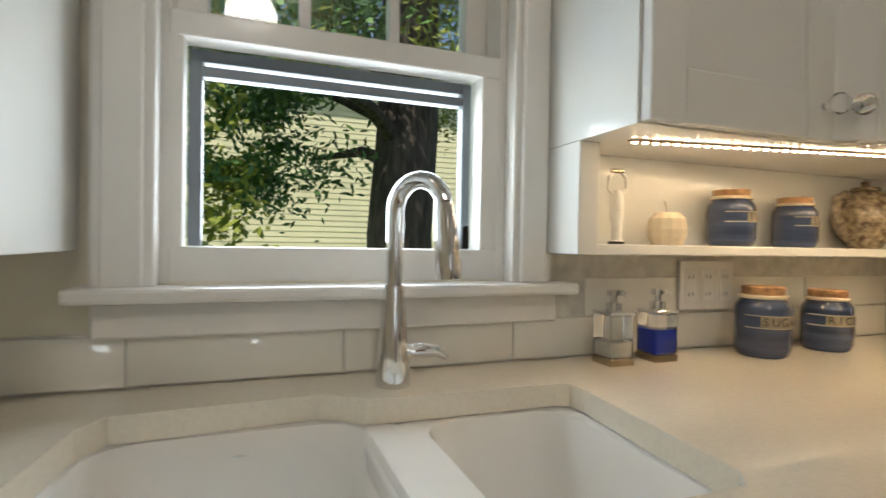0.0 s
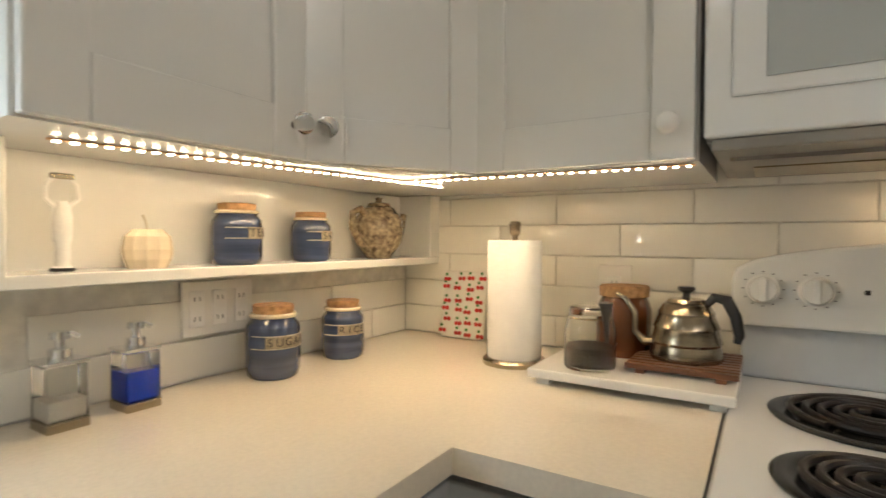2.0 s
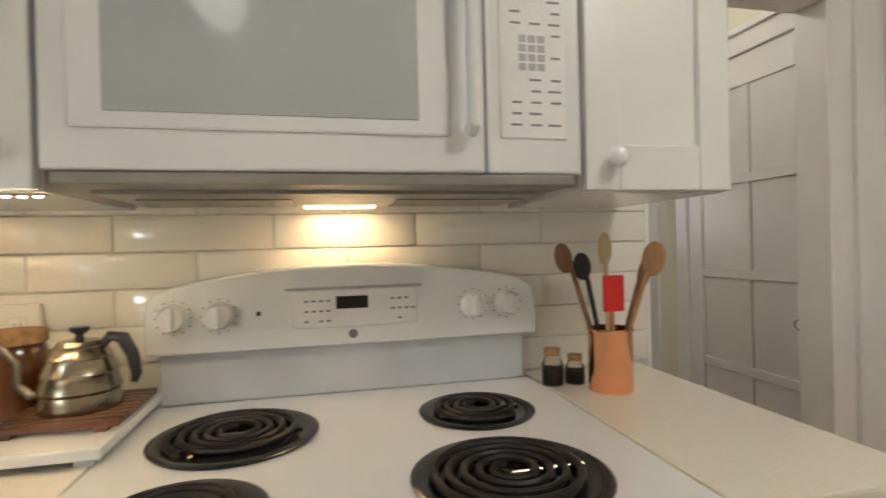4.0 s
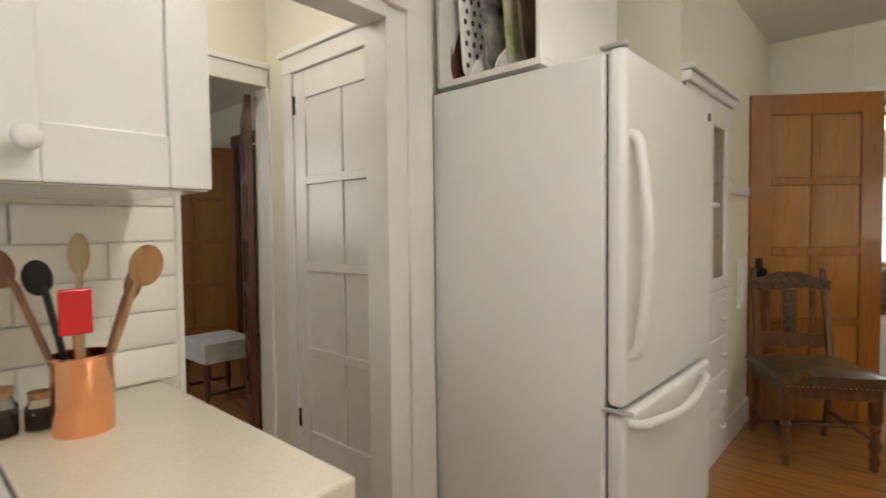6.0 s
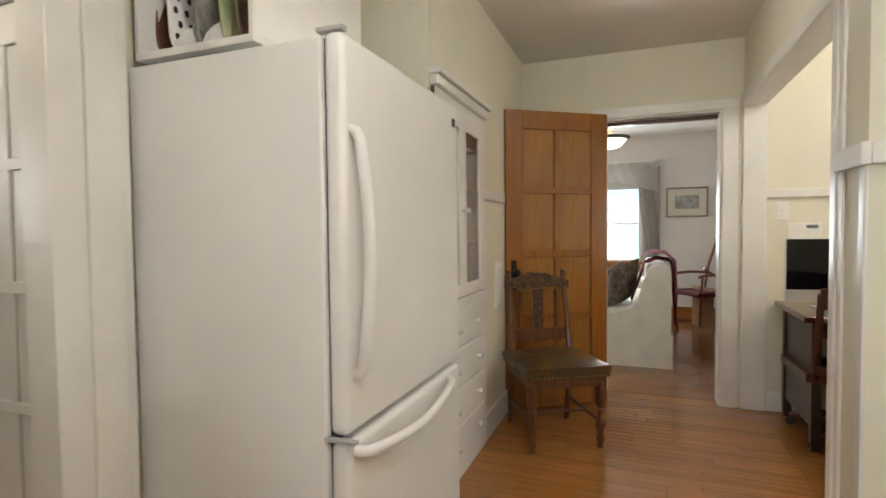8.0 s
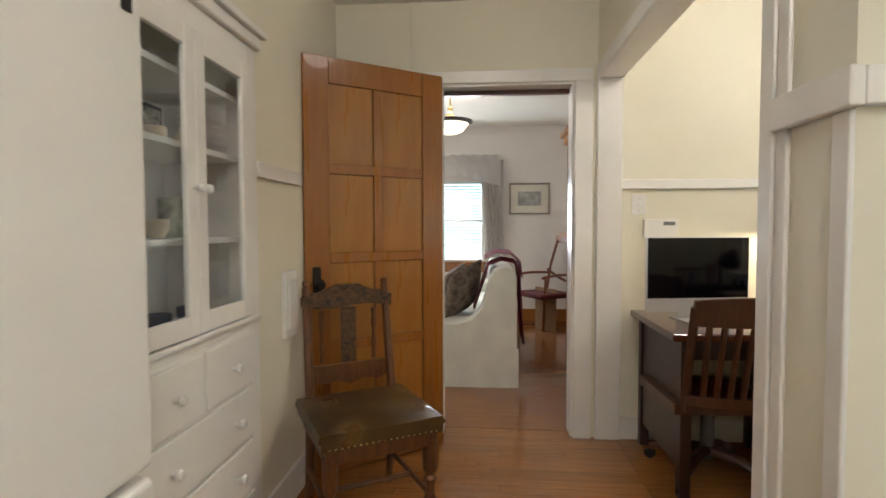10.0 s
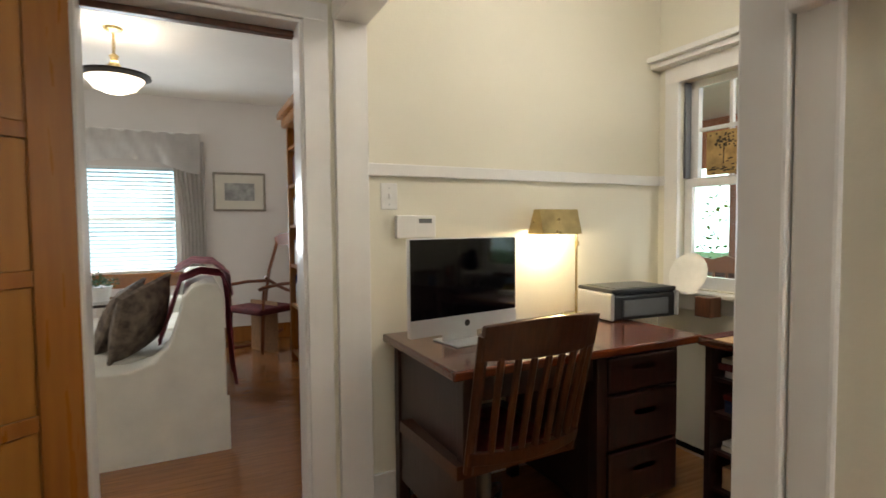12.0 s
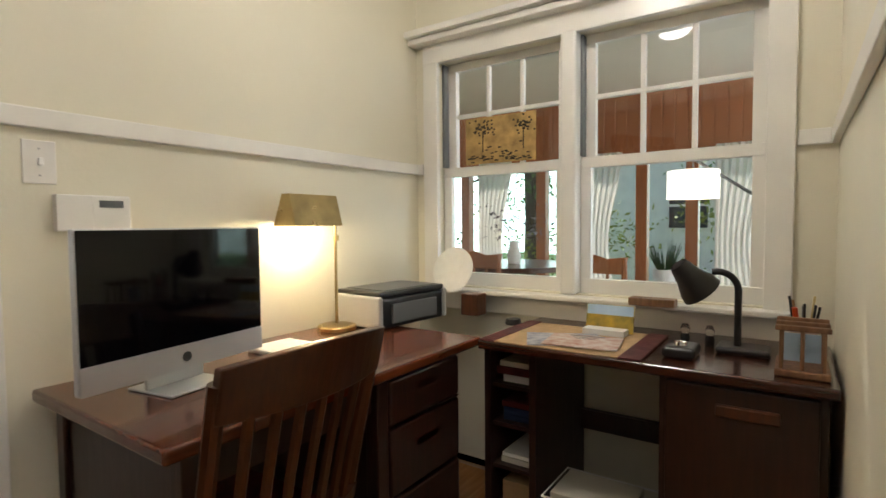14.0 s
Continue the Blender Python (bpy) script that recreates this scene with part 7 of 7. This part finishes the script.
for i in range(70):
    a, s = rnd.uniform(0, 6.28), rnd.uniform(.03, .12)
    h = rnd.uniform(.14, .30)
    bx, by = -6.2 + .05 * math.cos(a), -5.02 + .05 * math.sin(a)
    bm.faces.new([bm.verts.new(p) for p in ((bx, by, .76), (bx + .014, by + .014, .76), (bx + s * math.cos(a), by + s * math.sin(a), .76 + h))])
part("blades", bm, LEAF, pl)
sfa = thing("sunroom_armchair", (-5.9, -4.0, 0), "white cushioned wicker chair in the sunroom", "armchair")
part("seat", box(-6.25, -5.6, -4.35, -3.7, .15, .45, .06, 3), SOFA, sfa)
part("back", box(-5.75, -5.58, -4.35, -3.7, .45, 1.02, .06, 3), SOFA, sfa)
tp_ = thing("hanging_tapestry", (XW - .03, -5.253, 1.515), "ochre tapestry of dark trees hung on the window", "tapestry")
bm = bmesh.new()
part("cloth", box(XW - .028, XW - .022, -5.475, -5.100, 1.460, 1.683, .001), TAPESTRY, tp_)
rnd = random.Random(21)
bm = bmesh.new()
for tx, n, sc in ((-5.378, 46, 1), (-5.162, 34, .8)):
    for i in range(n):
        y, z = tx + rnd.gauss(0, .030 * sc), 1.628 + rnd.gauss(0, .022 * sc)
        put(bm, XW - .0222, XW - .0212, y - .005, y + .005, z - .004, z + .004)
    put(bm, XW - .0222, XW - .0212, tx - .003, tx + .003, 1.515, 1.616)
for i in range(60):
    y, z = rnd.uniform(-5.458, -5.117), 1.468 + abs(rnd.gauss(0, .028))
    put(bm, XW - .0222, XW - .0212, y - .008, y + .008, z - .003, z + .003)
part("woven_motif", bm, TAPDARK, tp_, "dark woven trees")

# ---- outdoors ----
struct("ground", box(-60, 60, .2, 90, -.9, -.6), GRASS, "green lawn outside the kitchen window", "ground")
struct("ground_west", box(-60, SX - .12, -60, .2, -.65, -.35), GRASS, "green lawn outside the sunroom", "ground")
nh = thing("neighbour_house", (3, 15, -.6), "pale yellow clapboard house behind the tree", "house")
HY = 10.5
part("wall", box(-14, 14, HY, HY + 8, -.6, 4.6), SIDING, nh)
for i in range(43):
    z = -.5 + i * .12
    b_ = box(-14, 14, -.012, .012, 0, .125)
    b_.transform(pose(0, HY - .012, z, -6, 0, 0))
    part("clapboard", b_, SIDING, nh)
part("roof", prism([(HY - .4, 4.5), (HY + 4, 7.2), (HY + 8.4, 4.5)], 28.6, 'x', -14.3), ROOF, nh)
for x in (4.15, -4.0):
    wn_ = part("window", box(x - .5, x + .5, HY - .06, HY - .02, .5, 2.0, .01), TRIM, nh)
    for zz in (.58, 1.30):
        q = part("pane", box(x - .42, x + .42, HY - .075, HY - .06, zz, zz + .62), WINDARK, wn_)
        q.parent = wn_
part("corner_board", box(1.55, 1.75, HY - .06, HY, -.6, 4.6), TRIM, nh)


def tree(name, x, y, h, r, label, crown, seed, leafmats, n_leaf, trunk_to):
    rnd = random.Random(seed)
    t = thing(name, (x, y, -.6), label, "tree")
    bm = tube([(x, y, -.7), (x + .03, y, 0), (x - .03, y, 1.2), (x + .05, y, 2.4), (x + .1, y, trunk_to)], [r * 1.5, r * 1.1, r, r * .95, r * .7], 18)
    part("trunk", bm, BARK, t, smooth=True)
    for k in range(9):
        a, z = rnd.uniform(0, 6.28), rnd.uniform(1.3, trunk_to)
        L = rnd.uniform(1.4, 3.0)
        d = Vector((math.cos(a), math.sin(a) * .6, rnd.uniform(-.15, .35)))
        z += .5
        p = Vector((x, y, z))
        part("limb", tube([p, p + d * L * .4 + Vector((0, 0, .15)), p + d * L], [r * .28, r * .18, .02], 8), BARK, t, smooth=True)
    for mi, mt in enumerate(leafmats):
        bm = bmesh.new()
        for c in crown[mi::len(leafmats)] if len(leafmats) > 1 else crown:
            cx, cy, cz, s = c
            for i in range(n_leaf):
                p = Vector((cx + rnd.gauss(0, s), cy + rnd.gauss(0, s), cz + rnd.gauss(0, s * .6)))
                u = Vector((rnd.gauss(0, 1), rnd.gauss(0, 1), rnd.gauss(0, 1))).normalized()
                w = u.orthogonal().normalized()
                q = rnd.uniform(.026, .05)
                bm.faces.new([bm.verts.new(p + a) for a in (u * q * 1.6, w * q * .7, -u * q * 1.2, -w * q * .7)])
        part("crown", bm, mt, t, "drooping leafy branches" if mi else "dense leafy crown")
    return t


rnd = random.Random(14)
cr_ = []
for i in range(64):
    cx = rnd.uniform(-3.2, 1.6)
    cz = 1.75 + rnd.uniform(0, 2.6) + (.9 if cx > -.6 else 0) - (.75 * (cx < -1.0) * rnd.random())
    cr_.append((cx, 4.6 + rnd.uniform(-1.0, 1.4), cz, rnd.uniform(.14, .34)))
for i in range(48):
    cr_.append((rnd.uniform(-3.4, 2.2), 4.9 + rnd.uniform(-1.0, 1.6), rnd.uniform(3.4, 6.4), rnd.uniform(.22, .42)))
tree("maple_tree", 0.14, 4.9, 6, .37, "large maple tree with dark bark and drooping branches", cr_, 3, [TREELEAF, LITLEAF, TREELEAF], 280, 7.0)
cr2 = [(-6.0 + rnd.uniform(-3.5, 2.4), 8.0 + rnd.uniform(-1, 1), rnd.uniform(.4, 4.5), rnd.uniform(.3, .6)) for _ in range(34)]
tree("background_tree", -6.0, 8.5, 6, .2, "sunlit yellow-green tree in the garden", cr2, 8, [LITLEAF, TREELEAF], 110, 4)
cr3 = [(-11 + rnd.uniform(-1.5, 1.5), -6 + rnd.uniform(-4, 5.5), rnd.uniform(-.1, 4.0), rnd.uniform(.25, .55)) for _ in range(50)]
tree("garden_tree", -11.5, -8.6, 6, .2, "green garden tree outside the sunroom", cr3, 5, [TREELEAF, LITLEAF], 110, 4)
gh = thing("garden_house", (-15, -6, -.4), "pale house with a dark window beyond the garden", "house")
part("wall", box(-17, -13, -7.6, -4.4, -.4, 3.2), mat("pale_stucco", (.84, .84, .80), .8), gh)
part("roof", prism([(-7.9, 3.1), (-6.0, 4.6), (-4.1, 3.1)], 4.6, 'x', -17.3), ROOF, gh)
w_ = part("window", box(-13.0, -12.95, -6.35, -5.5, 1.0, 2.05), TRIM, gh)
for zz in (1.06, 1.54):
    part("pane", box(-12.955, -12.94, -6.28, -5.57, zz, zz + .43), WINDARK, w_)
# emissive panel added to brighten the view out of the sunroom
struct("backdrop_west", box(-26.2, -26, -40, 25, -.4, 9), glow("glowing_backdrop_panel", (.72, .95, .92), 2.4), "glowing pale panel added beyond the garden", "backdrop")

# ---- pieces: floor planks and tiles ----
rnd = random.Random(1)


def planks(x0, x1, y0, y1, wide, along, parent, limit=None):
    meshes = {}
    n = 0
    a0, a1, b0, b1 = (x0, x1, y0, y1) if along == 'y' else (y0, y1, x0, x1)
    a = a0
    while a < a1 - 1e-4:
        b = b0 - rnd.uniform(0, .8)
        while b < b1:
            L = rnd.choice((.7, .9, 1.1, 1.4))
            s, e = max(b, b0), min(b + L, b1)
            if e - s > .05:
                key = (round(e - s, 3), along)
                if key not in meshes:
                    bm = box(-wide / 2 + .0009, wide / 2 - .0009, -(e - s) / 2 + .0009, (e - s) / 2 - .0009, -.012, 0, .0012, 1)
                    if along == 'x':
                        bm.transform(Matrix.Rotation(radians(90), 4, 'Z'))
                    me = bpy.data.meshes.new("plank")
                    bm.to_mesh(me)
                    bm.free()
                    me.materials.append(PLANK)
                    meshes[key] = me
                p = new("plank", meshes[key])
                p.location = (a + wide / 2, (s + e) / 2, 0) if along == 'y' else ((s + e) / 2, a + wide / 2, 0)
                p.parent = parent
                n += 1
            b += L
        a += wide


floor = bpy.data.objects["floor"]
planks(-2.05, -.2, -5.85, -3.4, .0572, 'x', floor)
sf = struct("floor_rest", put(put(put(put(box(-3.72, -2.051, -5.85, .1, -.011, -.001), -2.05, .2, -3.399, .1, -.011, -.001), -.199, .2, -5.85, -3.4, -.011, -.001), .2, 6.2, -6, .1, -.011, -.001), -3.72, 2.6, -9.45, -5.851, -.011, -.001), PLANK, "polished honey oak floor boards", "floor")
lp = bmesh.new()
y = -9.45
while y < -5.86:
    x = -2.46 - rnd.uniform(0, .8)
    while x < 1.2:
        L = rnd.choice((.8, 1.1, 1.4))
        put(lp, max(x, -2.46) + .001, min(x + L, 1.2) - .001, y + .001, min(y + .057, -5.852), -.0012, .0016)
        x += L
    y += .0575
tagged(part("living_floor_boards", lp, wood("living_oak_boards", (.34, .135, .036), (.22, .078, .02), .18, 0, 4, .35), floor), kind="stuff")

TW, TH, G = .300, .0735, .0025
tmesh = {}


def tile_at(w, loc, rz, parent):
    key = round(w, 3)
    if key not in tmesh:
        bm = box(-w / 2, w / 2, 0, .0055, -TH / 2 + G / 2, TH / 2 - G / 2, .0022, 2)
        me = bpy.data.meshes.new("tile")
        bm.to_mesh(me)
        bm.free()
        me.materials.append(TILE)
        me.shade_smooth()
        tmesh[key] = me
    o = new("tile", tmesh[key])
    o.parent = parent
    o.matrix_basis = pose(*loc, 0, 0, rz) @ Matrix.Rotation(radians(rnd.uniform(-.15, .15)), 4, 'Z')


bs = bpy.data.objects["backsplash_grout"]
for r in range(6):
    z = .9155 + TH * (r + .5)
    for run, a0, a1 in (('n', -2.6, 0.0), ('e', -1.925, 0.0)):
        a = a1 + (0 if r % 2 else TW / 2)
        while a > a0:
            hi, lo = min(a, a1), max(a - TW, a0)
            if hi - lo > .02:
                w, c = hi - lo - G, (hi + lo) / 2
                top = z + TH / 2
                if run == 'n':
                    inwin = lo < -.95 and hi > -1.72
                    inshelf = lo > -1.0 and top > 1.12
                    if not (inwin and top > .99) and not inshelf:
                        tile_at(w, (c, -.0015, z), 0, bs)
                else:
                    tile_at(w, (-.0015, c, z), -90, bs)
            a -= TW
